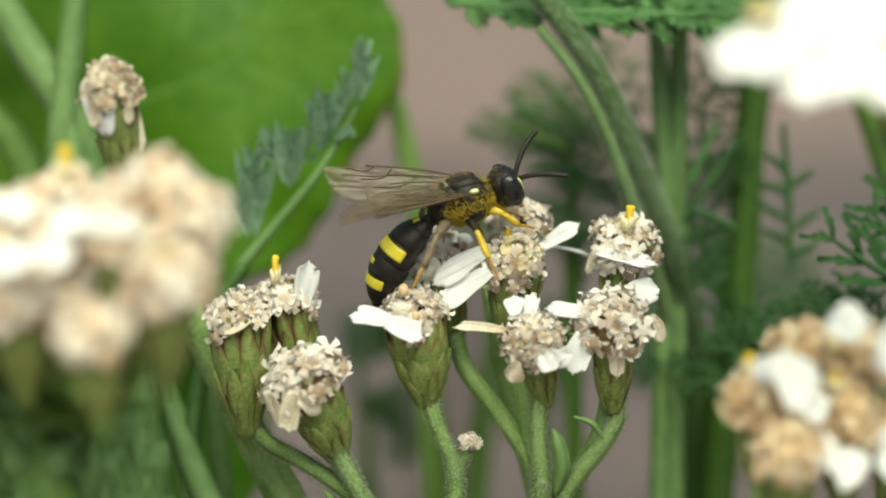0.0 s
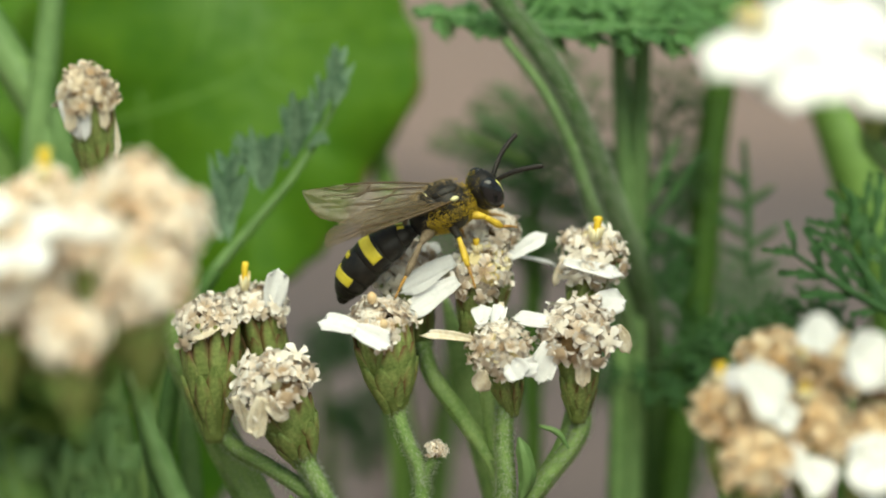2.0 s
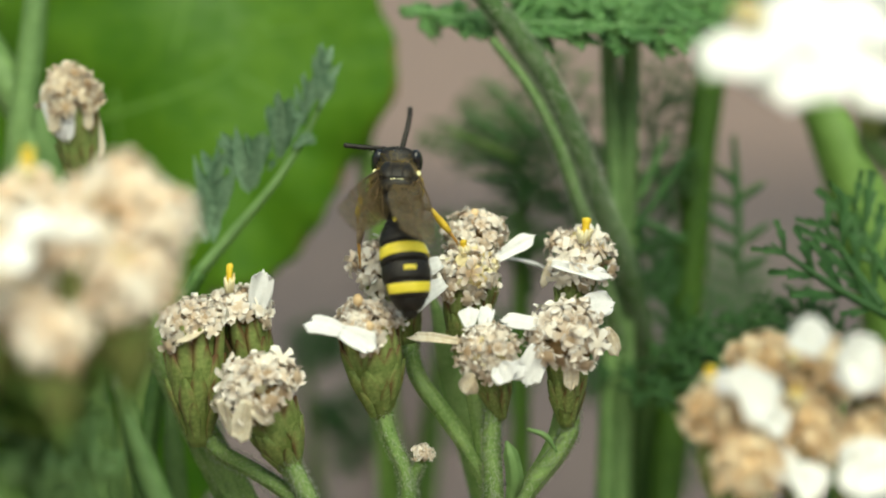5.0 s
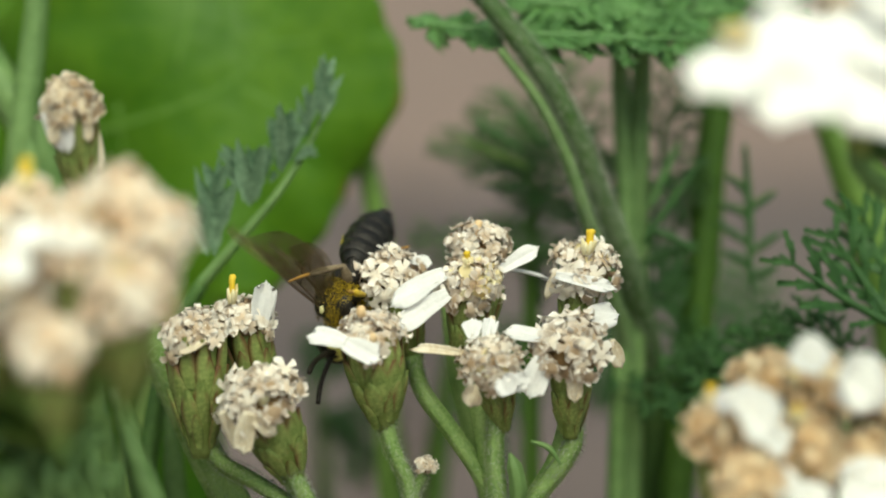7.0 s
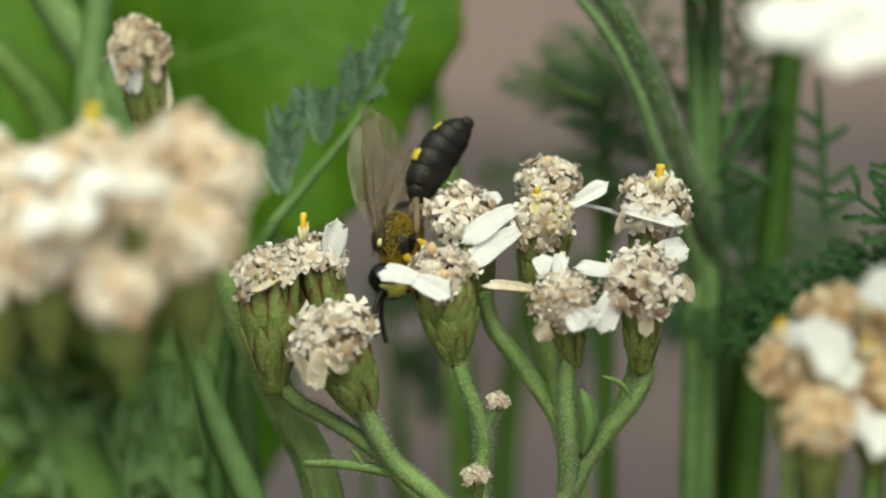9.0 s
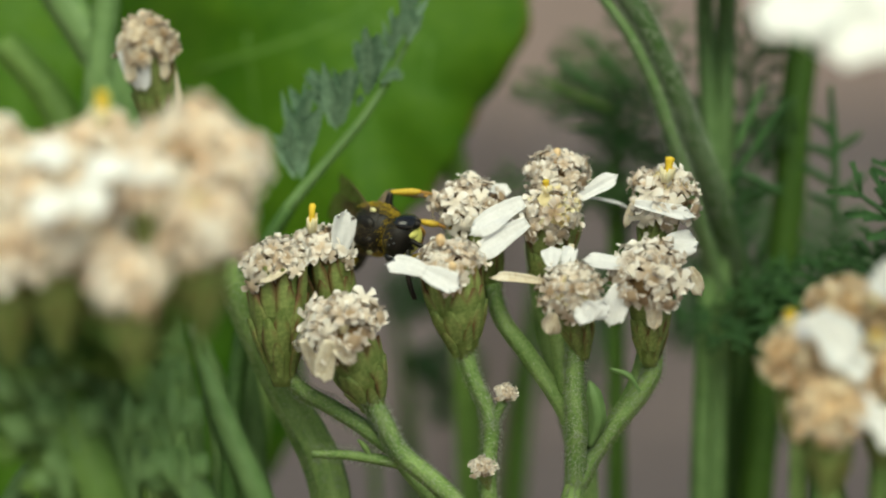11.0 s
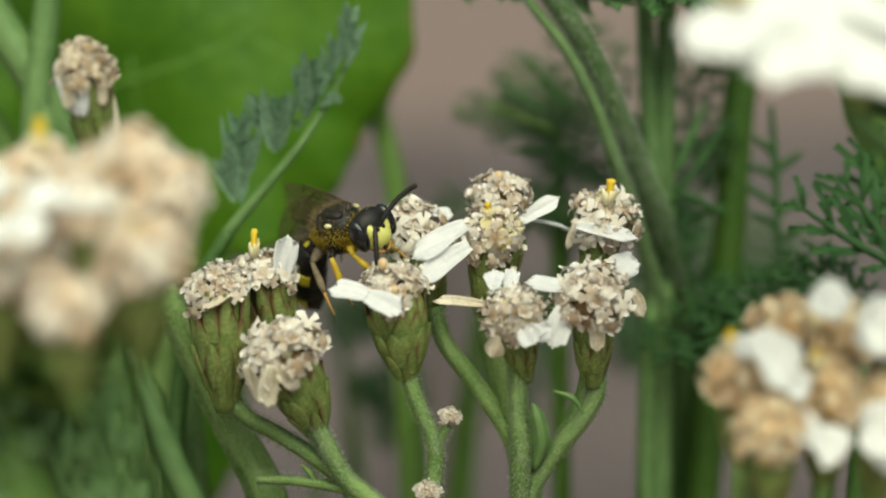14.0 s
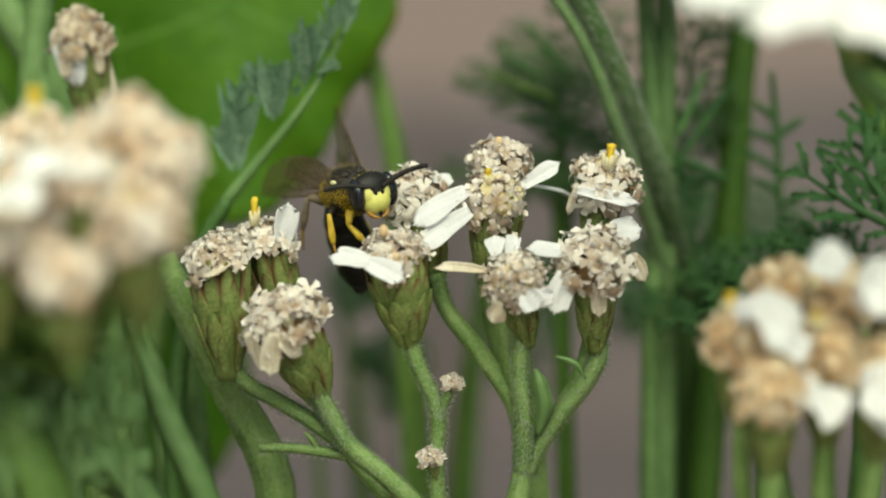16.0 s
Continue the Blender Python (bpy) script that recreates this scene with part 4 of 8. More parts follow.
def broad_leaf(x, y, mid, size, label, lean=0.0):
    """A large rounded leaf with a scalloped, reddish margin and raised veins."""
    plant = thing("broad_leaf_plant", root(x, y), label, "leaf", "broad leaves")
    bm = bmesh.new()
    lay = bm.verts.layers.float.new("rim")
    n, rings = 120, 22
    right, up, near = way(1, 0, 0), way(0, 1, 0), way(0, 0, 1)

    def place(a, s):
        x, y = math.cos(a), math.sin(a)
        rx = (12.0 if x > 0 else 15.5) * size
        ry = (14.5 if y > 0 else 15.5) * size
        wave = 1 + 0.012 * math.sin(a * 26) * s ** 6 + 0.025 * noise.noise(Vector((x * 1.6, y * 1.6, 3))) * s + 0.045 * max(0.0, math.cos(a - 0.16)) ** 10
        dip = min(1.0, max(0.0, (0.2 - y) / 0.6 if x > 0 else -y / 0.55))
        wave *= 1 - (0.22 if x > 0 else 0.15) * dip * dip * (3 - 2 * dip) * (1 if x > 0 else max(0.0, 1 + x * 1.2))
        fold = 1.2 * (x * 0.5 - y * 0.8) * s + 1.6 * s * s * math.sin(2 * a + 0.6) + 0.25 * math.sin(a * 9 + 1) * s ** 3 + 0.5 * noise.noise(Vector((x * s * 2.2, y * s * 2.2, 7))) - 5.0 * max(0.0, x * s - 0.40) ** 2 - 7.0 * max(0.0, -x * s - 0.05) ** 2 + 9.0 * max(0.0, 0.1 - x * s) * y * s
        return mid + (right * (rx * x * s * wave) + up * (ry * y * s * wave) + near * fold) * 0.001 - plant.location

    centre = bm.verts.new(place(0, 0))
    back = bm.verts.new(place(0, 0) - near * 0.0002)
    prev = None
    for k in range(1, rings + 1):
        s = k / rings
        front_ring = [bm.verts.new(place(2 * math.pi * j / n, s)) for j in range(n)]
        back_ring = [bm.verts.new(place(2 * math.pi * j / n, s) - near * 0.0002) for j in range(n)]
        if k == rings:
            for j, v in enumerate(front_ring):
                v[lay] = max(0.0, min(1.0, 0.2 + 1.6 * noise.noise(Vector((j * 0.35, 0, 5)))))
        for j in range(n):
            i = (j + 1) % n
            if prev is None:
                bm.faces.new((centre, front_ring[j], front_ring[i]))
                bm.faces.new((back, back_ring[i], back_ring[j]))
            else:
                bm.faces.new((prev[0][j], front_ring[j], front_ring[i], prev[0][i]))
                bm.faces.new((prev[1][i], back_ring[i], back_ring[j], prev[1][j]))
        prev = (front_ring, back_ring)
    for j in range(n):
        i = (j + 1) % n
        bm.faces.new((prev[0][j], prev[1][j], prev[1][i], prev[0][i]))
    leaf = part("leaf_blade", bm, BLADE, plant)
    # (start angle, start share), middle, end of each vein
    for r, *marks in ((0.10, (3.3, 0.62), (2.6, 0.12), (0.9, 0.30), (0.95, 0.92)), (0.07, (0.7, 0.2), (0.05, 0.45), (0.12, 0.93)), (0.07, (2.2, 0.25), (1.75, 0.55), (1.8, 0.9)),
                      (0.06, (0.9, 0.42), (0.55, 0.7), (0.62, 0.95)), (0.06, (0.0, 0.5), (-0.4, 0.7), (-0.38, 0.93)), (0.06, (3.0, 0.4), (3.9, 0.5), (4.2, 0.85)), (0.05, (5.4, 0.25), (5.2, 0.6), (5.35, 0.9))):
        flat = smooth([Vector((math.cos(a) * q, math.sin(a) * q, 0)) for a, q in marks], 6)
        line = [place(math.atan2(p.y, p.x), p.length) - near * (0.0018 * r) for p in flat]
        part("vein", tube(bmesh.new(), line, [r * 0.0026, r * 0.0016], 8), VEIN, leaf)
    twig("leaf_stalk", [mid + way(-0.3, -1, 0) * 0.001 - near * 0.004, mid + way(-0.25, -1, -0.45) * 0.02, mid + way(-0.2, -1, -0.2) * 0.1, Vector((x, y, 0.02))], [0.7, 0.8, 1.0, 1.3], plant=plant)
    return plant


broad = broad_leaf(-0.03, 0.06, at(-14.81, 9.93, -24), 1.0, "large bright green rounded leaf with a reddish scalloped edge")
broad_leaf(-0.045, 0.07, at(-26.13, -16.49, -36), 1.15, "dark green rounded leaf in the shade behind the flower bunch")
far_leaf = broad_leaf(-0.055, 0.066, at(-32.45, 9.54, -30), 0.85, "mid-green rounded leaf behind the pale stems")
broad_leaf(-0.05, 0.02, at(-27.74, -11.46, -3), 0.2, "small pale green rounded leaf with a brown edge")

# ---- stems and leaves behind, to the right ----
behind = thing("yarrow_plant", root(0.024, 0.056), "tall hairy green yarrow stem with feathery leaves", "flower", "yarrow plants")
back_line = [at(4.14, 16.56, -8), at(6.94, 13.25, -8), at(8.79, 10.64, -8.5), at(10.46, 7.38, -9.5), at(12.01, 3.76, -11.5), at(14.01, -0.66, -15), at(15.81, -7.16, -21), at(16.29, -20.74, -26), Vector((0.024, 0.056, 0.02))]
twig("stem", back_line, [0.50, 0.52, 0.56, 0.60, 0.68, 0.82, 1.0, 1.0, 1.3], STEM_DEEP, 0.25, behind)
pale_line = [at(5.6, 12.97, -8), at(7.9, 10.02, -8), at(9.5, 7.06, -8.6), at(10.9, 3.45, -9.8), at(12.1, 0.49, -12), at(14.2, -6.0, -17), at(14.6, -20.0, -22), Vector((0.022, 0.054, 0.02))]
side_stem = twig("stem", pale_line, [0.22, 0.28, 0.32, 0.36, 0.42, 0.5, 0.6, 0.9], PALE_GREEN, 0.2, behind)
tagged(part("hair", fuzz(pale_line[:6], 0.34, behind.location, 2600, 0.30, 13, 0.8), HAIR, side_stem, "fine pale hairs on the stem"), kind="stuff")
tagged(part("hair", fuzz(back_line[:7], 0.60, behind.location, 6500, 0.36, 12, 0.85), HAIR, behind.children[0], "fine pale hairs on the stem"), kind="stuff")
feather_leaf(behind, [at(0.20, 14.87, -11), at(5.56, 14.17, -10), at(11.26, 14.04, -10), at(18.41, 14.20, -11), at(24.31, 15.99, -12)], 2.6, 8, FERN, count=22, up=(0, 0.85, 0.5))
feather_leaf(behind, [at(5.98, 16.33, -12), at(10.73, 15.99, -12), at(17.63, 15.75, -13), at(24.63, 17.23, -14)], 3.0, 9, FERN, count=20, up=(0, 0.6, 0.8))

stalks = thing("yarrow_plant", root(0.03, 0.06), "upright dark green yarrow stems standing close together", "flower", "yarrow plants")
twig("stem", [at(13.10, 17.46, -16), at(13.28, 11.19, -16), at(13.80, 1.43, -16), at(13.45, -9.03, -16), at(13.28, -19.48, -16), Vector((0.024, 0.06, 0.02))], [0.5, 0.5, 0.52, 0.55, 0.6, 1.0], PALE_GREEN, plant=stalks)
twig("stem", [at(14.77, 17.57, -17), at(14.59, 10.21, -17), at(14.42, 1.44, -17), at(14.24, -9.08, -17), at(14.06, -19.61, -17), Vector((0.027, 0.06, 0.02))], [0.55, 0.6, 0.7, 0.75, 0.8, 1.0], PALE_GREEN, plant=stalks)
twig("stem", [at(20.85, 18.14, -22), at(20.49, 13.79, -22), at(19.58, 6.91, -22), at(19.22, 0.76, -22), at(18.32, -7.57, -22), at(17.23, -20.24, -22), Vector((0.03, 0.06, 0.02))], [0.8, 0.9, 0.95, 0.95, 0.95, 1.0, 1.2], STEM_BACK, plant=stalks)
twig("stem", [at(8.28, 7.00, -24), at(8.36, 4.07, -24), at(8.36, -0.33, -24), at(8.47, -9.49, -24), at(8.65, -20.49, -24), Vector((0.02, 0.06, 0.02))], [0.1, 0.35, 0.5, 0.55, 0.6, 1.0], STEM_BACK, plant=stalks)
twig("stem", [at(25.60, 12.3, -20), at(28.2, 7.52, -20), at(30.1, 2.51, -20), at(32.0, -3.93, -20), at(32.6, -15.45, -20), Vector((0.040, 0.06, 0.02))], [0.9, 1.7, 2.1, 2.2, 1.9, 1.4], MEADOW, 0.05, plant=stalks)

ferny = thing("yarrow_leaf_stalk", root(0.034, 0.035), "dark green feathery yarrow leaves", "leaf", "yarrow leaves")
twig("leaf_stalk", [at(25.65, -6.58, -8), at(26.31, -11.86, -8), at(25.65, -21.78, -8), Vector((0.034, 0.035, 0.02))], [0.6, 0.7, 0.8, 1.2], STEM_DARK, plant=ferny)
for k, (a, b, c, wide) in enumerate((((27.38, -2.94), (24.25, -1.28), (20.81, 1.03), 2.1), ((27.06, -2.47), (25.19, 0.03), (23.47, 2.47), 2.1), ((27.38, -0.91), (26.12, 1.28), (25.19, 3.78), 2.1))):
    toothed_leaf(ferny, [spot(a, -7), spot(b, -7 - k), spot(c, -7 - k)], wide * 1.5, 160 + k, FEATHER_SHADED, count=4, up=(0.1, 0.25, 0.95), fold=0.25, slim=0.11, fore=1.1)
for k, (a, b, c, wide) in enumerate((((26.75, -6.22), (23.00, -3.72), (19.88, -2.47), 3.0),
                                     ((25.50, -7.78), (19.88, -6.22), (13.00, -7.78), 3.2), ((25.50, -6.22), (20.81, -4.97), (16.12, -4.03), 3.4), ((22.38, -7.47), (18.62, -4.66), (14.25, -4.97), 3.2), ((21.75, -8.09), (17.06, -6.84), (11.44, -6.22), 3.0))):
    feather_leaf(ferny, [spot(a, -10), spot(b, -10 - k), spot(c, -11 - k)], wide, 60 + k, FEATHER_SHADED, count=8, up=(0.1, 0.5, 0.85), fat=0.30, teeth=2, droop=0.25)

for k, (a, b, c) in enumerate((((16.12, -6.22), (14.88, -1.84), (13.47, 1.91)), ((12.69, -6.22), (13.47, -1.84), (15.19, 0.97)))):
    toothed_leaf(ferny, [spot(a, -20 - k), spot(b, -20 - k), spot(c, -21 - k)], 2.6, 180 + k, FEATHER_SHADED, count=6, fold=0.4, slim=0.12, fore=0.9)

hazy = thing("yarrow_leaf_stalk", root(0.026, 0.075), "thin feathery leaves with shade put into their dark green", "leaf", "yarrow leaves")
twig("leaf_stalk", [at(22.75, -4.47, -28), at(22.38, -13.48, -28), at(22.00, -24.75, -28), Vector((0.026, 0.075, 0.02))], [0.6, 0.7, 0.8, 1.2], STEM_DARK, plant=hazy)
# Shade among these leaves comes from their darker greens.
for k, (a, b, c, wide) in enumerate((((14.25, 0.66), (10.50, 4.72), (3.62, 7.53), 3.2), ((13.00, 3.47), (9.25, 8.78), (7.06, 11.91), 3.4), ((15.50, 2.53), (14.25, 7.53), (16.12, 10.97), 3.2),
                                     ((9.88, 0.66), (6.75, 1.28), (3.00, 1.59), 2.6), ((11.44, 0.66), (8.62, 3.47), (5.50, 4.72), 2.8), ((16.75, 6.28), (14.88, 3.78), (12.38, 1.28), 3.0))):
    feather_leaf(hazy, [spot(a, -21), spot(b, -21.5), spot(c, -22)], wide, 80 + k, FEATHER_SHADED if k % 2 == 0 else FEATHER_HAZY, count=8, up=(0, 0.4, 0.9), teeth=2, fat=0.13)
for k, (a, b, w, tint) in enumerate((((13.3, 1.5), (16.5, 6.3), -14, FEATHER_SHADED), ((13.4, 2.3), (16.4, 1.0), -14, FEATHER_SHADED), ((13.1, 0.3), (16.4, 1.6), -15, FEATHER_SHADED), ((13.6, 3.4), (15.2, 7.2), -15, FERN),
                                     ((18.8, 7.0), (19.3, -1.5), -17, FEATHER_SHADED), ((19.1, 2.9), (17.3, 3.8), -17, FEATHER_SHADED), ((19.1, 1.5), (17.2, 2.7), -17, FEATHER_SHADED), ((19.0, 4.2), (17.8, 5.4), -17, FEATHER_SHADED),
                                     ((19.0, 3.3), (20.6, 4.5), -17, FEATHER_SHADED), ((19.2, 1.0), (20.9, 2.2), -17, FEATHER_SHADED), ((19.2, -0.4), (20.8, 0.4), -17, FEATHER_SHADED), ((19.2, 0.1), (17.6, 1.2), -17, FEATHER_SHADED),
                                     ((6.8, 5.6), (2.8, 7.2), -19, MEADOW), ((6.6, 6.3), (3.6, 8.2), -19, FERN), ((7.2, 4.2), (4.2, 4.6), -19, FEATHER_SHADED), ((8.0, 6.6), (5.0, 10.0), -20, FERN), ((9.4, 5.0), (10.6, 8.2), -19, FERN))):
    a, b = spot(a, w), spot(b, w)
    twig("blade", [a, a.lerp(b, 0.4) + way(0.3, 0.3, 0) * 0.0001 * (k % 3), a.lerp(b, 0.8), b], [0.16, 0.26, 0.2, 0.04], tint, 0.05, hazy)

deep = thing("yarrow_leaf_stalk", root(0.0, 0.10), "dim green leaves and stalks far behind the flowers", "leaf", "yarrow leaves")
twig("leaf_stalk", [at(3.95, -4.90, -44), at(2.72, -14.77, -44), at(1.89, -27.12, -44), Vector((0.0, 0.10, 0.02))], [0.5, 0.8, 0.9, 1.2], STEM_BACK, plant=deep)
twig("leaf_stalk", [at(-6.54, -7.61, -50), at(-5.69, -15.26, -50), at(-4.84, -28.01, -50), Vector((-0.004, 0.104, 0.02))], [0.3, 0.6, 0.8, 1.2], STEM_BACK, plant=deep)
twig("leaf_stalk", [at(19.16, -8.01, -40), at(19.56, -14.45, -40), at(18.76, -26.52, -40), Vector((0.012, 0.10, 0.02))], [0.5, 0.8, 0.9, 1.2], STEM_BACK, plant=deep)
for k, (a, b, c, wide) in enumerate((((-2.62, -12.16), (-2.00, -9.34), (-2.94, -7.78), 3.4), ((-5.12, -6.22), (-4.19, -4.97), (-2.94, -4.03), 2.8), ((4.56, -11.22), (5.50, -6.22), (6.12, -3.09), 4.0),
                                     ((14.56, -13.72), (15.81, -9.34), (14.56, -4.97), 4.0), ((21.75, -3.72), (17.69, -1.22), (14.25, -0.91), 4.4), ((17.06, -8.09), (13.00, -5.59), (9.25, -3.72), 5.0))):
    feather_leaf(deep, [spot(a, -44), spot(b, -44 - k), spot(c, -44 - k)], wide, 200 + k, FEATHER_SHADED, count=7, teeth=2, fat=0.35)
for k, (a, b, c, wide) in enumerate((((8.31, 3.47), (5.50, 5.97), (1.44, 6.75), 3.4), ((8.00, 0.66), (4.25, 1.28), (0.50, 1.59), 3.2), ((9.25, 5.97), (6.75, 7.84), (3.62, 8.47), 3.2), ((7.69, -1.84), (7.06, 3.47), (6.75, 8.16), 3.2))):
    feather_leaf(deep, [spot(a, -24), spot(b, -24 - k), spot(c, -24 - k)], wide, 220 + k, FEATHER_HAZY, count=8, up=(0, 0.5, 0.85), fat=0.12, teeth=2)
twig("blade", [at(2.35, -1.95, -8), at(3.50, -5.59, -8), at(4.66, -9.55, -8), at(5.82, -15.17, -8), Vector((0.008, 0.04, 0.02))], [0.1, 0.9, 1.1, 0.8, 1.0], STEM, 0.05, deep)

# ---- leaves and stems at the lower edge, near the lens ----
low_left = thing("grass_clump", root(-0.028, 0.012), "soft green blades and stems crowding together", "grass")
for k, (a, b, c, wide, w, tint) in enumerate((
        ((-14.2, -3.2), (-11.0, -9.6), (-8.1, -15.6), 2.4, -5, STEM), ((-17.88, -6.53), (-17.00, -9.97), (-16.31, -17.47), 1.5, -7, PALE_GREEN), ((-15.59, -6.22), (-14.44, -9.97), (-13.72, -17.47), 1.7, -9, PALE_GREEN),
        ((-12.94, -6.22), (-12.47, -10.59), (-12.00, -17.47), 1.5, -12, STEM_MID), ((-19.34, -6.22), (-18.56, -10.59), (-17.78, -17.47), 1.6, -12, MEADOW),
        ((-19.19, -7.78), (-21.06, -11.22), (-22.62, -17.47), 2.8, 12, MEADOW), ((-23.56, -6.22), (-22.62, -11.22), (-20.44, -17.47), 3.0, 14, MEADOW),
        ((-27.38, -10.60), (-22.00, -12.90), (-14.70, -17.2), 2.2, 8, PALE_GREEN), ((-26.38, -4.97), (-24.19, -10.59), (-22.62, -17.47), 3.0, -14, MEADOW),
        ((-17.62, -3.72), (-16.38, -9.97), (-15.75, -17.47), 2.6, -19, STEM_MID), ((-22.62, -3.72), (-21.69, -9.97), (-21.06, -17.47), 3.0, -20, MEADOW))):
    p = [spot(a, w), spot(b, w), spot(c, w)]
    foot = Vector((-0.028 + 0.0015 * k - 0.01, 0.012 - 0.0008 * w * 0.6, 0.02))
    twig("stalk", [*p, p[2] * 0.5 + foot * 0.5, foot], [wide * 0.3 if k == 0 else 0.05, wide * 0.36, wide * 0.42, wide * 0.42, wide * 0.5], tint, 0.2, low_left, 1600 if k == 0 else 0, k)
for k, (a, b, c, wide, w, tint) in enumerate((((-25.4, -7.4), (-23.6, -11.6), (-22.2, -18.0), 2.8, 15, PALE_GREEN), ((-19.8, -6.2), (-17.9, -11.0), (-15.4, -18.0), 2.8, 12, PALE_GREEN), ((-16.0, -6.6), (-14.2, -11.4), (-11.4, -18.0), 2.4, 9, MEADOW), ((-22.6, -6.4), (-20.4, -11.4), (-18.4, -18.0), 2.6, 13, MEADOW),  ((-27.00, -10.59), (-24.81, -12.78), (-22.00, -17.47), 3.0, 14, MEADOW), ((-19.81, -9.97), (-22.62, -12.78), (-25.75, -17.47), 2.2, 9, PALE_GREEN))):
    p = [spot(a, w), spot(b, w), spot(c, w)]
    foot = Vector((-0.034 + 0.002 * k, 0.004 - 0.0008 * w, 0.02))
    if w > 10:
        feather_leaf(low_left, p[::-1], wide * 1.9, 400 + k, PALE_GREEN if k % 2 else tint, (0.2, 0.35, 0.9), 6, teeth=1, fat=0.8, ahead=3.0, droop=0.3)
    else:
        twig("blade", [*p, p[2] + way(0.2, -1, 0) * 0.004], [0.1, wide * 0.26, wide * 0.30, 0.4], PALE_GREEN, 0.2, low_left, 500, 30 + k)
    twig("leaf_stalk", [p[2], p[2] * 0.5 + foot * 0.5, foot], [0.3, 0.5, 0.8], tint, 0.04, low_left)
far_left = thing("grass_clump", root(-0.04, 0.05), "green stems and leaves behind the flower bunch", "grass")
for k, (a, b, c, wide, w) in enumerate((((-26.38, 16.59), (-23.25, 11.59), (-20.12, 6.28), 2.9, -14), ((-20.12, 16.59), (-20.50, 11.91), (-21.12, 5.66), 2.0, -13), ((-21.06, 8.16), (-20.44, 4.41), (-20.12, -3.72), 2.4, -13), ((-26.38, 8.78), (-23.56, 5.66), (-21.69, 0.66), 2.6, -18),
                                        ((-2.94, 9.09), (-2.06, 5.66), (-1.22, 1.28), 1.8, -27), ((-6.06, -8.72), (-5.75, -13.09), (-5.44, -19.03), 0.7, -34), ((-0.44, -7.78), (0.19, -11.22), (0.50, -19.03), 0.8, -36))):
    p = [spot(a, w), spot(b, w), spot(c, w)]
    foot = Vector((-0.04 + 0.006 * k, 0.05 + 0.002 * k, 0.02))
    twig("stalk", [*p, p[2] * 0.5 + foot * 0.5, foot], [wide * 0.3, wide * 0.38, wide * 0.42, wide * 0.42, wide * 0.5], PALE_GREEN if k < 3 else MEADOW if k in (3, 4) else STEM_BACK, 0.1, far_left)


# ---- the wasp: x ahead, y to its left, z up; millimetres ----
def ball(bm, centre, size, turn=0.0, u=18, v=12):
    """An egg shape; turn pitches it about y, in degrees."""
    m = Matrix.Translation(Vector(centre) * 0.001) @ pose(0, 0, 0, 0, turn, 0) @ Matrix.Diagonal((size[0] * 0.001, size[1] * 0.001, size[2] * 0.001, 1))
    bmesh.ops.create_uvsphere(bm, u_segments=u, v_segments=v, radius=1.0, matrix=m)
    return bm


def mm(*points):
    return [Vector(p) * 0.001 for p in points]


def shell(x0, x1, r0, r1, reach, lift, low=-180, sag=0.0, n=20, rows=6):
    """A ring or a strip of a ring round the x axis, from x0 to x1, over reach degrees about the top. Closed where reach is 360."""
    bm = bmesh.new()
    layers = []
    closed = reach >= 360
    count = n if closed else n + 1
    for inner in (0, 1):
        grid = []
        for i in range(rows + 1):
            s = i / rows
            r = r0 + (r1 - r0) * s + lift * math.sin(math.pi * s) - 0.05 * inner
            row = []
            for j in range(count):
                a = math.radians(-reach / 2 + reach * j / n)
                e = 1.0 - 0.12 * abs(math.sin(a))
                row.append(bm.verts.new(Vector((x0 + (x1 - x0) * s + sag * (1 - math.cos(a)), r * 1.06 * math.sin(a), r * 0.86 * math.cos(a))) * 0.001))
            grid.append(row)
        layers.append(grid)
    out, inn = layers
    span = range(count) if closed else range(n)
    for i in range(rows):
        for j in span:
            k = (j + 1) % count
            bm.faces.new((out[i][j], out[i][k], out[i + 1][k], out[i + 1][j]))
            bm.faces.new((inn[i][j], inn[i + 1][j], inn[i + 1][k], inn[i][k]))
    for j in span:
        k = (j + 1) % count
        bm.faces.new((out[0][j], inn[0][j], inn[0][k], out[0][k]))
        bm.faces.new((out[rows][j], out[rows][k], inn[rows][k], inn[rows][j]))
    if not closed:
        for i in range(rows):
            bm.faces.new((out[i][0], out[i + 1][0], inn[i + 1][0], inn[i][0]))
            bm.faces.new((out[i][n], inn[i][n], inn[i + 1][n], out[i + 1][n]))
    bmesh.ops.recalc_face_normals(bm, faces=bm.faces)
    return bm


def grains(count, seed, spot_of, size):
    """Loose pollen grains."""
    rng = random.Random(seed)
    bm = bmesh.new()
    for _ in range(count):
        p = spot_of(rng)
        r = size * rng.uniform(0.5, 1.2)
        v = [bm.verts.new((p + Vector(d) * r) * 0.001) for d in ((1, 0, 0), (-1, 0, 0), (0, 1, 0), (0, -1, 0), (0, 0, 1), (0, 0, -1))]
        for a, b in ((0, 2), (2, 1), (1, 3), (3, 0)):
            bm.faces.new((v[a], v[b], v[4]))
            bm.faces.new((v[b], v[a], v[5]))
    return bm


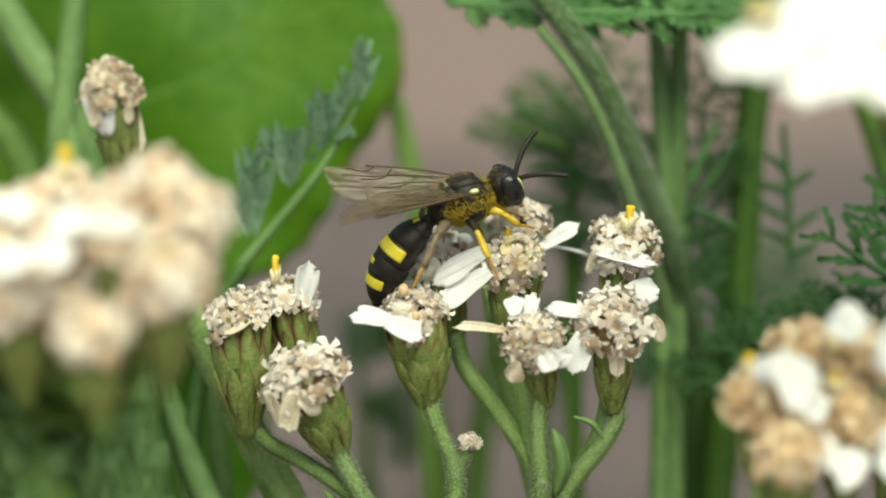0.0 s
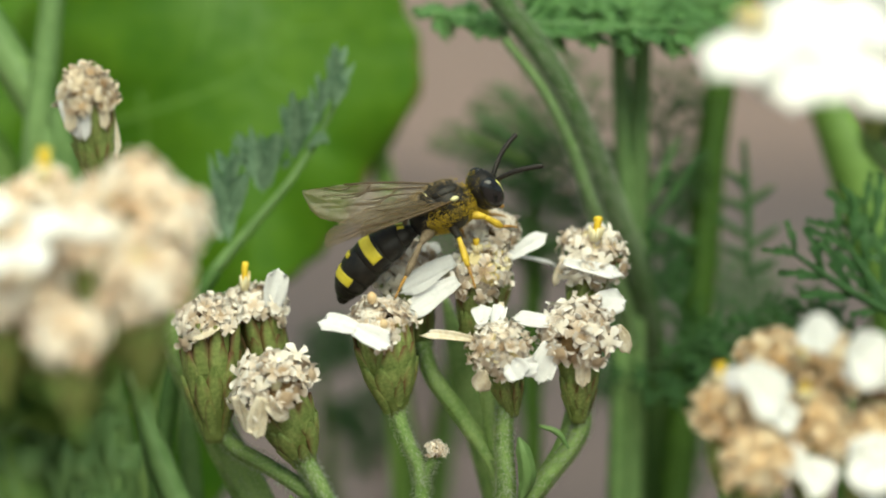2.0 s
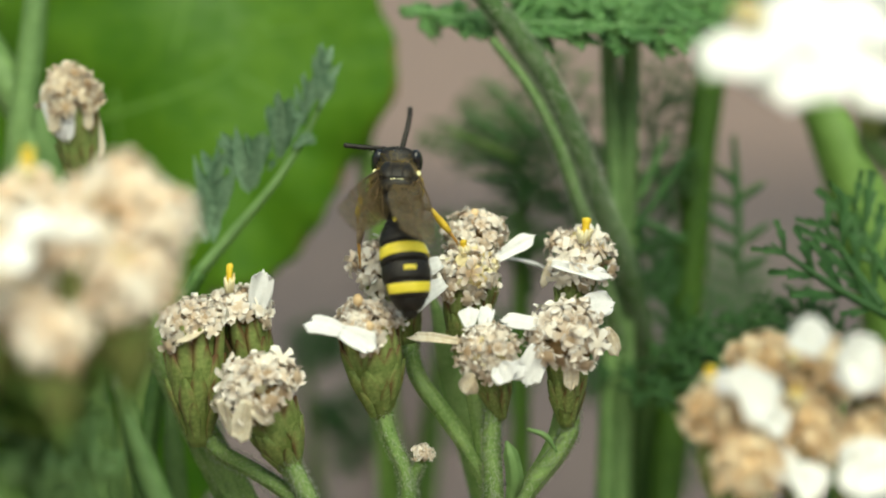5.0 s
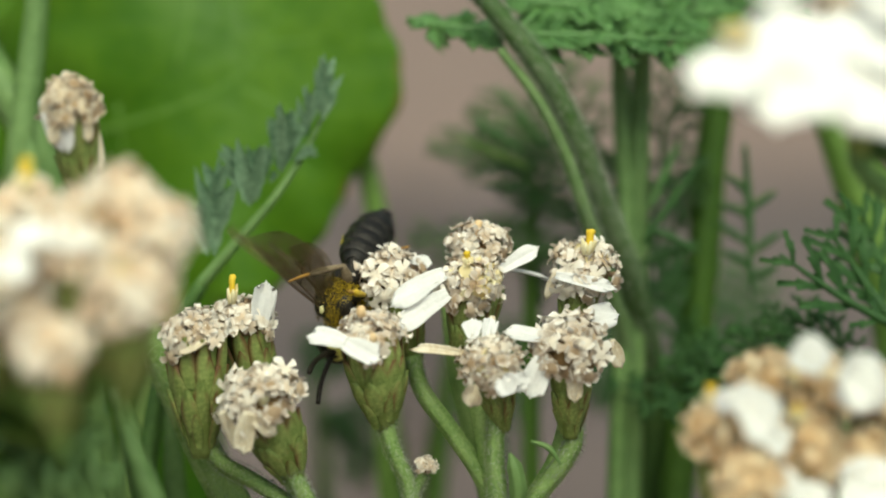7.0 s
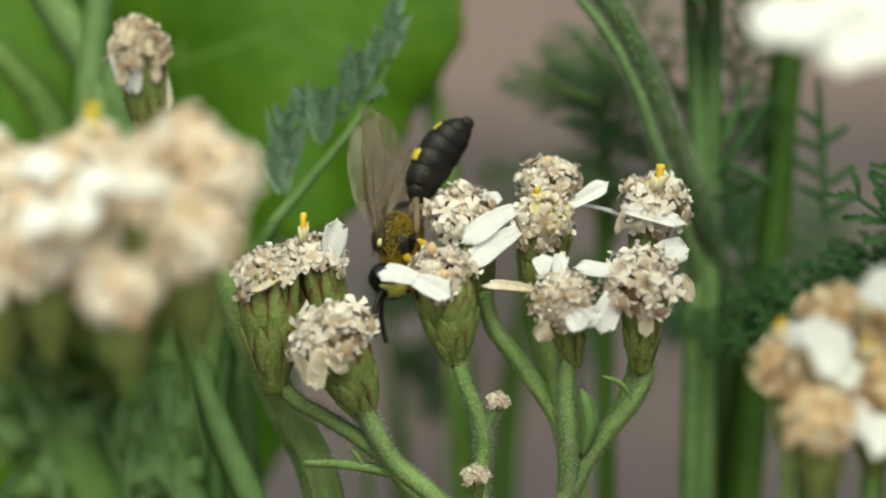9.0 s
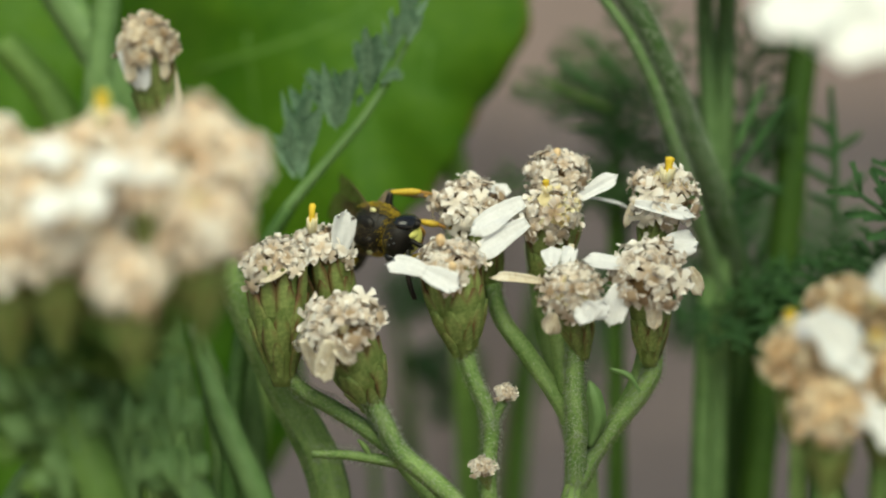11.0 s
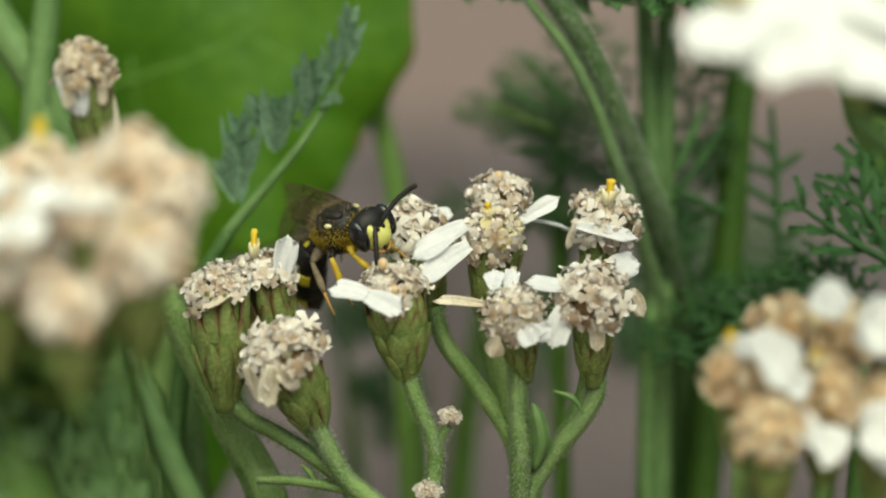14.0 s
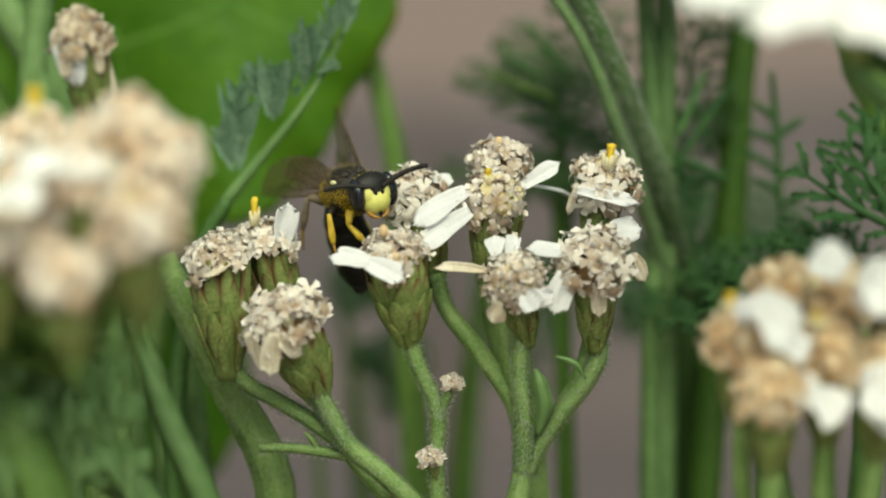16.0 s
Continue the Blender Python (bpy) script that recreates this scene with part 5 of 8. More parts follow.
def wing_mesh(length, width):
    """The membrane of a wing, from its root along -x, with the front edge at +y."""
    bm = bmesh.new()
    n, m = 16, 6
    for z in (0.0,):
        rows = []
        for i in range(n + 1):
            s = i / n
            front = 0.10 * width * math.sin(math.pi * s) + 0.16 * width * (1 - s)
            depth = width * (math.sin(math.pi * min(1, 0.06 + 0.80 * s ** 0.85)) ** 0.75) * (1 if s < 0.85 else math.sqrt(max(0.02, 1 - ((s - 0.85) / 0.152) ** 2)))
            rows.append([bm.verts.new(Vector((-length * s, front - depth * j / m, z + 0.04 * math.sin(j * 2.1 + s * 4) + 0.10 * math.sin(s * 3))) * 0.001) for j in range(m + 1)])
        for i in range(n):
            for j in range(m):
                q = (rows[i][j], rows[i + 1][j], rows[i + 1][j + 1], rows[i][j + 1])
                bm.faces.new(q if z < 0 else q[::-1])
    return bm


def vein_mesh(length, width, lines):
    bm = bmesh.new()
    for r, *points in lines:
        pts = [Vector((-length * s, width * y, 0.03 + 0.10 * math.sin(s * 3))) * 0.001 for s, y in points]
        tube(bm, smooth(pts, 4), [r * 0.001, r * 0.0007], 5)
    return bm


def build_wasp():
    w = thing("wasp", at(0, 3, 1), "black wasp with yellow bands, pale yellow face and smoky wings", "wasp")
    # middle body
    bm = ball(bmesh.new(), (0.15, 0, 0.08), (1.12, 1.2, 1.14), u=28, v=18)
    ball(bm, (0.72, 0, 0.0), (0.62, 1.06, 0.92), u=24, v=16)
    ball(bm, (-0.66, 0, 0.24), (0.52, 0.98, 0.78), u=24, v=16)
    ball(bm, (-1.12, 0, -0.34), (0.82, 0.95, 0.84), u=24, v=16)
    ball(bm, (1.25, 0, 0.0), (0.5, 0.5, 0.5))
    for y in (1, -1):
        ball(bm, (0.15, 0.40 * y, 0.86), (0.80, 0.45, 0.34), u=16, v=10)
        ball(bm, (0.2, 0.72 * y, -0.35), (0.85, 0.6, 0.75), u=16, v=10)
    thorax = part("thorax", bm, BLACK, w, "", Matrix.Diagonal((1.09, 1.12, 1.12, 1)))
    part("yellow_band", shell(-0.80, -0.70, 1.04, 1.06, 34, 0.03), CREAM, thorax, "narrow cream bar", Matrix.Translation((0, 0, 0.00008)))
    for y in (1, -1):
        part("shoulder_plate", ball(bmesh.new(), (0.42, 1.08 * y, 0.62), (0.24, 0.13, 0.12), u=10, v=8), CREAM, thorax, "cream shoulder spot")

    def side_of(rng):
        a = math.pi + rng.choice((-1, 1)) * rng.random() ** 0.75 * (1.5 + 0.6 * rng.random() ** 2)
        if rng.random() < 0.05:
            b = rng.uniform(0, 6.28)
            return Vector((rng.uniform(1.0, 1.45), math.cos(b) * rng.uniform(0.55, 0.95), math.sin(b) * rng.uniform(0.5, 0.85)))
        x = rng.uniform(-1.3, 1.5)
        r = 1.2 * math.sqrt(max(0.15, 1 - (x / 2.0) ** 2)) * rng.uniform(0.97, 1.16)
        return Vector((x, r * math.sin(a), r * math.cos(a) * 0.98))
    tagged(part("pollen", grains(6000, 3, side_of, 0.036), POLLEN, thorax, "yellow pollen dust"), kind="stuff")
    def back_of(rng):
        a, x = rng.uniform(-1.9, 1.9), rng.uniform(-1.4, 1.2)
        r = 1.24 * math.sqrt(max(0.2, 1 - (x / 2.0) ** 2))
        return Vector((x, r * math.sin(a), r * math.cos(a)))
    bm, rng = bmesh.new(), random.Random(9)
    for _ in range(700):
        q = back_of(rng)
        tip = q * rng.uniform(1.08, 1.2) + Vector((rng.uniform(-0.16, 0.02), 0, 0))
        v = [bm.verts.new(c * 0.001) for c in (q * 0.97 + Vector((0.012, 0, 0)), q * 0.97 - Vector((0.012, 0, 0)), q * 0.97 + Vector((0, 0.012, 0.012)), tip)]
        for f in ((0, 1, 3), (1, 2, 3), (2, 0, 3)):
            bm.faces.new([v[k] for k in f])
    tagged(part("hair", bm, HAIR_TAN, thorax, "short tan hairs"), kind="stuff")
    # head
    head = part("head", ball(ball(bmesh.new(), (0, 0, 0), (0.72, 1.12, 0.98), u=28, v=18), (-0.2, 0, 0.05), (0.6, 1.0, 0.85), u=28, v=18), BLACK, w, "", Matrix.Diagonal((1.2, 1.2, 1.2, 1)))
    feelers = []
    for y in (1, -1):
        part("eye", ball(bmesh.new(), (0.12, 0.86 * y, 0.02), (0.52, 0.36, 0.80), -12), EYE, head, "glossy black eye")
        bm = bmesh.new()
        tube(bm, smooth(mm((0, 0, 0), (0.5, 0.04 * y, 0.06), (1.25, 0.10 * y, 0.04), (1.9, 0.10 * y, -0.10), (2.35, 0.05 * y, -0.26)), 5), [0.00009] + [0.000112 if q % 2 else 0.000138 for q in range(19)] + [0.00008], 8, 0.0)
        feelers.append(part("antenna", bm, BLACK, head, "", Matrix.Translation(Vector((0.62, 0.22 * y, 0.28)) * 0.001)))
        part("mandible", tube(bmesh.new(), smooth(mm((0.35, 0.5 * y, -0.75), (0.55, 0.32 * y, -1.02), (0.6, 0.05 * y, -1.12)), 4), [0.00016, 0.00005], 6), TARSUS, head)
    bm = ball(bmesh.new(), (0.32, 0, -0.36), (0.52, 0.74, 0.66), 12)
    for y in (1, -1):
        ball(bm, (0.34, 0.42 * y, 0.0), (0.40, 0.32, 0.54), 0)
    part("face", bm, FACE, head, "pale yellow face plate")
    for y, z, r in ((0.17, 0.12, 0.09), (-0.17, 0.12, 0.09), (0.0, -0.90, 0.12)):
        part("face_mark", ball(bmesh.new(), (0.74 if z > 0 else 0.62, y, z), (0.10, r, r * 1.4), u=10, v=8), BLACK, head, "black mark on the face")

    def crown_of(rng):
        a, b = rng.uniform(-2.6, 2.6), rng.uniform(-0.9, 0.9)
        return Vector((0.70 * math.cos(a) * math.cos(b) - 0.1, 1.10 * math.sin(b), 0.97 * math.sin(a) * math.cos(b)))
    tagged(part("pollen", grains(420, 8, crown_of, 0.022), POLLEN, head, "scattered yellow pollen grains"), kind="stuff")
    for y in (0.16, -0.16, 0.0):
        part("ocellus", ball(bmesh.new(), (-0.05 + 0.2 * (y == 0), y, 0.95), (0.08, 0.08, 0.06), u=8, v=6), EYE, head)
    # abdomen, from its stalk along -x, arched
    belly = part("abdomen", ball(ball(bmesh.new(), (-0.25, 0, 0), (0.45, 0.42, 0.42)), (0.12, 0, 0), (0.3, 0.26, 0.26)), BLACK, w)
    rings = ((0.46, 0.80, 0.66), (0.86, 1.14, 1.06), (1.10, 1.24, 1.10), (1.18, 1.19, 1.00), (1.12, 0.97, 0.88), (0.91, 0.54, 0.62))
    spot_, bend = Vector((-0.35, 0, 0)), 20.0

    def strip(k, x0, x1, reach, n, lift=0.028):
        """A strip lying on ring k, from x0 to x1 behind its front edge."""
        r0, r1, long_ = rings[k]
        r = [r0 + (r1 - r0) * q + 0.10 * math.sin(math.pi * q) + lift for q in ((x + 0.1) / (long_ + 0.16) for x in (x0, x1))]
        return shell(-x0, -x1, r[0], r[1], reach, 0.02, sag=0.03, n=n)
    for k, (r0, r1, long_) in enumerate(rings):
        turn = pose(0, 0, 0, 0, bend, 0)
        arch = Matrix.Translation(spot_ * 0.001) @ turn
        part("tergite", shell(0.1, -long_ - 0.06, r0, r1, 360, 0.10, n=28), BLACK, belly, "", arch)
        part("sternite", shell(0.02, -long_ * 0.8, r0 * 0.98, r1, 110, 0.13, n=10), BLACK, belly, "", arch @ pose(0, 0, 0, 180, 0, 0))
        if k == 0:
            for y in (1, -1):
                part("yellow_spot", strip(0, 0.18, 0.56, 56, 8), BAND, belly, "yellow spot", arch @ pose(0, 0, 0, -44 * y, 0, 0))
        if k == 2:
            part("yellow_band", strip(2, 0.16, 0.84, 176, 28), BAND, belly, "broad yellow band", arch)
        if k == 3:
            part("yellow_spot", strip(3, 0.30, 0.60, 30, 8), BAND, belly, "small yellow spot", arch)
            for y in (1, -1):
                part("yellow_spot", strip(3, 0.36, 0.68, 22, 8), BAND, belly, "small yellow spot", arch @ pose(0, 0, 0, -68 * y, 0, 0))
        if k == 4:
            part("yellow_band", strip(4, 0.10, 0.66, 150, 24), BAND, belly, "yellow band", arch)
        spot_ = spot_ + turn.to_3x3() @ Vector((-long_, 0, 0))
        bend -= 9.0
    part("tail_tip", ball(bmesh.new(), (-0.12, 0, 0), (0.42, 0.48, 0.38)), BLACK, belly, "", Matrix.Translation(spot_ * 0.001) @ turn)
    # wings
    fore = mesh_of("forewing", wing_mesh(7.6, 2.4), SMOKE)
    hind = mesh_of("hindwing", wing_mesh(4.9, 1.7), SMOKE)
    fv = mesh_of("wing_vein", vein_mesh(7.6, 2.4, ((0.07, (0, 0.14), (0.35, 0.18), (0.7, 0.13)), (0.05, (0, 0.08), (0.3, 0.04), (0.5, -0.02)), (0.04, (0.5, 0.15), (0.56, -0.1), (0.72, -0.2)), (0.04, (0.3, 0.04), (0.42, -0.25), (0.62, -0.36)),
                                                       (0.035, (0.5, -0.02), (0.62, -0.1), (0.86, -0.14)), (0.035, (0.62, 0.15), (0.7, 0.0), (0.84, 0.05)), (0.035, (0.42, -0.25), (0.46, -0.5)), (0.035, (0.05, 0.05), (0.3, -0.3), (0.5, -0.62)))), WING_VEIN)
    hv = mesh_of("wing_vein", vein_mesh(4.9, 1.7, ((0.05, (0, 0.14), (0.4, 0.16), (0.7, 0.1)), (0.035, (0.05, 0.08), (0.4, -0.1), (0.8, -0.2)), (0.035, (0.05, 0.05), (0.35, -0.4), (0.6, -0.7)))), WING_VEIN)
    wings = []
    for y in (1, -1):
        flip = Matrix.Diagonal((1, y, 1, 1))
        for name, data, veins, place in (("forewing", fore, fv, (0.2, 0.88 * y, 0.62)), ("hindwing", hind, hv, (-0.3, 0.82 * y, 0.5))):
            joint = linked(name, data if y > 0 else mirrored(data), w, "smoky brown see-through wing", Matrix.Translation(Vector(place) * 0.001))
            linked("wing_vein", veins if y > 0 else mirrored(veins), joint, "dark wing veins")
            wings.append(joint)
    # legs: knee, ankle and toe of each
    legs = []
    for y in (1, -1):
        for name, hip, knee, ankle, toe in (("foreleg", (0.85, 0.5, -0.75), (1.6, 1.1, -0.95), (2.2, 1.0, -1.7), (2.9, 0.85, -2.1)),
                                            ("midleg", (-0.1, 0.55, -0.9), (0.5, 1.6, -0.9), (0.75, 1.75, -2.2), (0.9, 1.7, -3.2)),
                                            ("hindleg", (-0.95, 0.55, -0.8), (-1.6, 1.45, -0.35), (-2.2, 1.65, -1.8), (-2.6, 1.55, -2.8))):
            side = lambda p: Vector((p[0], p[1] * y, p[2])) * 0.001
            h, k, a, t = side(hip), side(knee), side(ankle), side(toe)
            k, a, t = (h + (q - h) * 1.28 for q in (k, a, t))
            thigh, shank, sole = k - h, a - k, t - k
            leg = part(name, tube(bmesh.new(), smooth([thigh * 0, thigh * 0.5 + Vector((0, 0, 0.00008)), thigh], 4), [0.00020, 0.00034 if name == "hindleg" else 0.00027, 0.00016], 10), LEG if name == "foreleg" else DUSTY if name == "hindleg" else BLACK, w, "", Matrix.Translation(h))
            shin = part("shin", tube(bmesh.new(), smooth([shank * 0, shank * 0.6, shank], 4), [0.00012, 0.00019, 0.00022, 0.00013], 10), DUSTY if name == "hindleg" else LEG, leg, "dusty brown shin" if name == "hindleg" else "yellow shin", Matrix.Translation(thigh))
            foot = part("foot", tube(bmesh.new(), smooth([shank, shank.lerp(sole, 0.5) + Vector((0, 0, 0.00006)), sole], 4), [0.00010, 0.00008, 0.00005], 6), TARSUS, leg, "thin brown foot", Matrix.Translation(thigh))
            leg, thigh, shank = (leg, shin, foot), thigh.normalized(), shank.normalized()
            leg = (*leg, thigh, shank)
            legs.append(leg)
    return w, head, belly, wings, legs, feelers


def mirrored(data):
    """The same mesh for the other side of the body."""
    twin = data.copy()
    twin.transform(Matrix.Diagonal((1, -1, 1, 1)))
    twin.flip_normals()
    return twin


wasp, wasp_head, wasp_belly, wasp_wings, wasp_legs, wasp_feelers = build_wasp()


# ---- what moves ----
def stance(u, v, w, ahead, back):
    """The wasp's pose: where its middle is, the way ahead and the way its back faces."""
    return facing(at(u, v, w), way(*ahead), way(*back))


def bow(x, z, ahead, back, aim, spin=0.0):
    """A part's pose in the wasp's space, hinged at (x, 0, z), trailing along aim and rolled by spin degrees."""
    body = facing((0, 0, 0), way(*ahead), way(*back)).to_3x3().inverted()
    d = body @ way(*aim)
    yaw = math.atan2(-d.y, -d.x)
    pitch = math.atan2(d.z, math.hypot(d.x, d.y))
    yaw, pitch = max(-1.25, min(1.25, yaw)), max(-1.35, min(1.35, pitch))
    return Matrix.Translation((x * 0.001, 0, z * 0.001)) @ pose(0, 0, 0, 0, math.degrees(pitch), math.degrees(yaw)) @ pose(0, 0, 0, spin, 0, 0)


def swing(ob, turn, rest, aim):
    """A limb's pose at its joint, brought from its rest direction to an aim in the place. turn: its parent's attitude."""
    to = turn.inverted() @ way(*aim)
    return Matrix.Translation(ob.location.copy()) @ rest.rotation_difference(to).to_matrix().to_4x4()


def body(ahead, back):
    return facing((0, 0, 0), way(*ahead), way(*back)).to_3x3()


def feel(k, ahead, back, aim, to=None):
    """An antenna's pose on the head; to: the way it points, else forwards and up."""
    rest, ob = Vector((1, 0, 0)), wasp_feelers[k]
    if to is None:
        return Matrix.Translation(ob.location.copy()) @ rest.rotation_difference(Vector((0.75, 0.4 - 0.8 * k, 0.5))).to_matrix().to_4x4()
    return swing(ob, body(ahead, back) @ bow(0, 0, ahead, back, aim).to_3x3(), rest, to)


def fan(k, ahead, back, to):
    """A wing's pose: trailing along to, its front edge up or, on the other side, down."""
    x = -way(*to)
    z = x.cross(way(0, 1, 0) if abs(to[1]) < 0.8 else way(-1, 0, 0))
    local = body(ahead, back).inverted() @ facing((0, 0, 0), x, z).to_3x3()
    return Matrix.Translation(wasp_wings[k].location.copy()) @ (local.to_4x4() @ pose(0, 0, 0, 0, 0, 10 * (k % 2) * (1 - 2 * (k // 2))))


def eased(rows):
    """The same rows with poses halfway put in where a limb turns far."""
    full = [rows[0]]
    for t, m in rows[1:]:
        t0, m0 = full[-1]
        a, b = m0.to_quaternion(), m.to_quaternion()
        if a.rotation_difference(b).angle > 1.1 and t - t0 > 0.15:
            for n in (1, 2, 3):
                full.append((t0 + (t - t0) * n / 4, Matrix.Translation(m0.translation.lerp(m.translation, n / 4)) @ a.slerp(b, n / 4).to_matrix().to_4x4()))
        full.append((t, m))
    return full


def sway(ob, rows):
    """Lets a plant shift with the breeze: seconds, and millimetres right and up."""
    home = ob.location.copy()
    turn = STAGE.to_3x3()
    walk(ob, [(t, Matrix.Translation(home + turn @ Vector((u, v, 0)) * 0.001)) for t, u, v in rows])


def step(k, rows):
    """Moves one leg: a row of the time alone is its pose at rest."""
    thigh_ob, shin_ob, foot_ob, thigh, shank = wasp_legs[k]
    home, knee = Matrix.Translation(thigh_ob.location.copy()), Matrix.Translation(shin_ob.location.copy())
    upper, lower = [], []
    for t, *ways in rows:
        if not ways:
            upper.append((t, home))
            lower.append((t, knee))
            continue
        ahead, back, aim, down = ways
        up = swing(thigh_ob, body(ahead, back), thigh, aim)
        upper.append((t, up))
        lower.append((t, swing(shin_ob, body(ahead, back) @ up.to_3x3(), shank, down)))
    walk(thigh_ob, eased(upper))
    walk(shin_ob, eased(lower))
    walk(foot_ob, eased(lower))


def motions():
    sway(feathery, [(0, 0.00, -0.00), (0.5, 0.12, 0.11), (1, 0.16, 0.12), (1.5, 0.18, 0.15), (2, 0.19, 0.09), (2.5, 0.21, 0.03), (3, 0.40, 0.09), (3.5, 0.25, 0.07), (4, 0.33, 0.08), (4.5, 0.27, 0.09), (7, 0.11, -0.01), (7.5, 0.03, -0.02), (8, -0.11, -0.18), (8.5, -0.12, -0.13), (8.7, -0.02, -0.13), (10.8, 0.58, 0.41), (11, 0.53, 0.33), (11.5, 0.61, 0.19), (12, 0.48, 0.16), (12.5, 0.56, 0.18), (13, 0.48, 0.31), (13.5, 0.58, 0.26), (14, 0.42, 0.37), (14.5, 0.34, 0.29), (15, 0.29, 0.28), (15.5, 0.28, 0.41), (16, 0.34, 0.41)])
    sway(lone, [(0, 0.01, -0.00), (0.5, 0.08, 0.08), (1, 0.14, 0.13), (1.5, 0.16, 0.16), (2, 0.20, 0.07), (2.5, 0.23, 0.05), (3, 0.37, 0.10), (3.5, 0.24, 0.06), (4, 0.28, 0.09), (4.5, 0.28, 0.04), (7, 0.10, -0.04), (7.5, 0.05, -0.07), (8, -0.13, -0.13), (8.5, -0.07, -0.17), (8.7, -0.02, -0.14), (10.8, -0.02, -0.40), (11, -0.08, -0.46), (11.5, -0.04, -0.60), (12, -0.10, -0.61), (12.5, -0.02, -0.57), (13, -0.14, -0.44), (13.5, -0.06, -0.54), (14, -0.18, -0.45), (14.5, -0.28, -0.59), (15, -0.34, -0.58), (15.5, -0.27, -0.49), (16, -0.27, -0.40)])
    sway(near_left, [(0, 0.01, -0.00), (0.5, 0.13, 0.10), (1, 0.24, 0.18), (1.5, 0.23, 0.18), (2, 0.33, 0.10), (2.5, 0.39, 0.11), (3, 0.74, 0.23), (3.5, 0.52, 0.16), (4, 0.58, 0.15), (4.5, 0.52, 0.13), (7, 0.24, 0.12), (7.5, 0.17, 0.06), (8, -0.08, -0.15), (8.5, -0.07, -0.20), (8.7, -0.02, -0.17), (10.8, 0.07, 0.02), (11, 0.02, -0.01), (11.5, 0.03, -0.11), (12, 0.03, -0.19), (12.5, 0.11, -0.12), (13, -0.05, -0.06), (13.5, 0.04, -0.06), (14, -0.10, -0.03), (14.5, -0.24, -0.12), (15, -0.30, -0.10), (15.5, -0.25, -0.00), (16, -0.29, 0.07)])
    sway(near_right, [(0, -0.01, 0.00), (0.5, 0.09, 0.01), (1, 0.16, 0.10), (1.5, 0.31, 0.08), (2, 0.33, 0.08), (2.5, 0.32, 0.11), (3, 0.30, 0.04), (3.5, 0.33, 0.10), (4, 0.39, 0.01), (4.5, 0.38, 0.08), (7, 0.14, -0.23), (7.5, 0.13, -0.21), (8, -0.06, -0.35), (8.5, -0.07, -0.39), (8.7, 0.03, -0.33), (10.8, 0.21, -0.13), (11, 0.14, -0.19), (11.5, 0.23, -0.19), (12, 0.04, -0.28), (12.5, 0.02, -0.14), (13, 0.02, -0.28), (13.5, 0.06, -0.14), (14, 0.03, -0.12), (14.5, -0.08, -0.21), (15, -0.10, -0.12), (15.5, -0.10, -0.05), (16, -0.07, -0.07)])
    sway(near_white, [(0, -0.00, -0.00), (0.5, 0.12, 0.05), (1, 0.56, 0.32), (1.5, 0.95, 0.53), (2, 0.95, 0.52), (2.5, 1.14, 0.57), (3, 1.03, 0.72), (3.5, 0.96, 0.58), (4, 1.20, 0.42), (4.5, 1.33, 0.60), (7, 0.44, 0.20), (7.5, 0.32, 0.04), (8, -0.06, -0.28), (8.5, -0.03, -0.47), (8.7, 0.24, -0.37), (10.8, 0.18, -0.52), (11, 0.03, -0.38), (11.5, -0.16, -0.96), (12, 0.04, -0.62), (12.5, -0.06, -0.33), (13, -0.11, -0.35), (13.5, -0.12, -0.16), (14, -0.55, -0.30), (14.5, -0.80, -0.41), (15, -0.99, -0.45), (15.5, -0.90, -0.14), (16, -0.65, 0.13)])
    sway(behind, [(0, -0.00, -0.00), (0.5, -0.10, -0.06), (1, -0.18, -0.05), (1.5, -0.19, -0.02), (2, -0.28, -0.01), (2.5, -0.43, -0.03), (3, -0.38, -0.04), (3.5, -0.38, -0.02), (4, -0.27, -0.10), (4.5, -0.29, -0.02), (7, -0.06, -0.03), (7.5, 0.04, -0.00), (8, 0.07, 0.06), (8.5, 0.11, 0.07), (8.7, 0.01, 0.04), (10.8, 0.35, -0.11), (11, 0.43, -0.04), (11.5, 0.37, -0.08), (12, 0.47, 0.03), (12.5, 0.40, 0.04), (13, 0.55, -0.07), (13.5, 0.46, 0.00), (14, 0.52, -0.02), (14.5, 0.68, -0.03), (15, 0.53, -0.02), (15.5, 0.50, -0.08), (16, 0.62, -0.05)])
    sway(ferny, [(0, -0.01, -0.00), (0.5, -0.10, -0.09), (1, -0.17, -0.04), (1.5, -0.14, -0.07), (2, -0.23, -0.04), (2.5, -0.31, 0.02), (3, -0.29, 0.11), (3.5, -0.17, 0.04), (4, -0.25, -0.01), (4.5, -0.26, 0.05), (7, -0.02, 0.17), (7.5, 0.09, 0.08), (8, 0.11, 0.13), (8.5, 0.10, 0.02), (8.7, -0.05, 0.09), (10.8, -0.91, -0.07), (11, -0.76, -0.09), (12, -0.66, 0.43), (12.5, -0.77, 0.34), (13, -0.59, 0.24), (13.5, -0.77, 0.30), (14, -0.59, 0.27), (14.5, -0.33, 0.22), (15, -0.54, 0.17), (15.5, -0.63, 0.08), (16, -0.47, 0.06)])
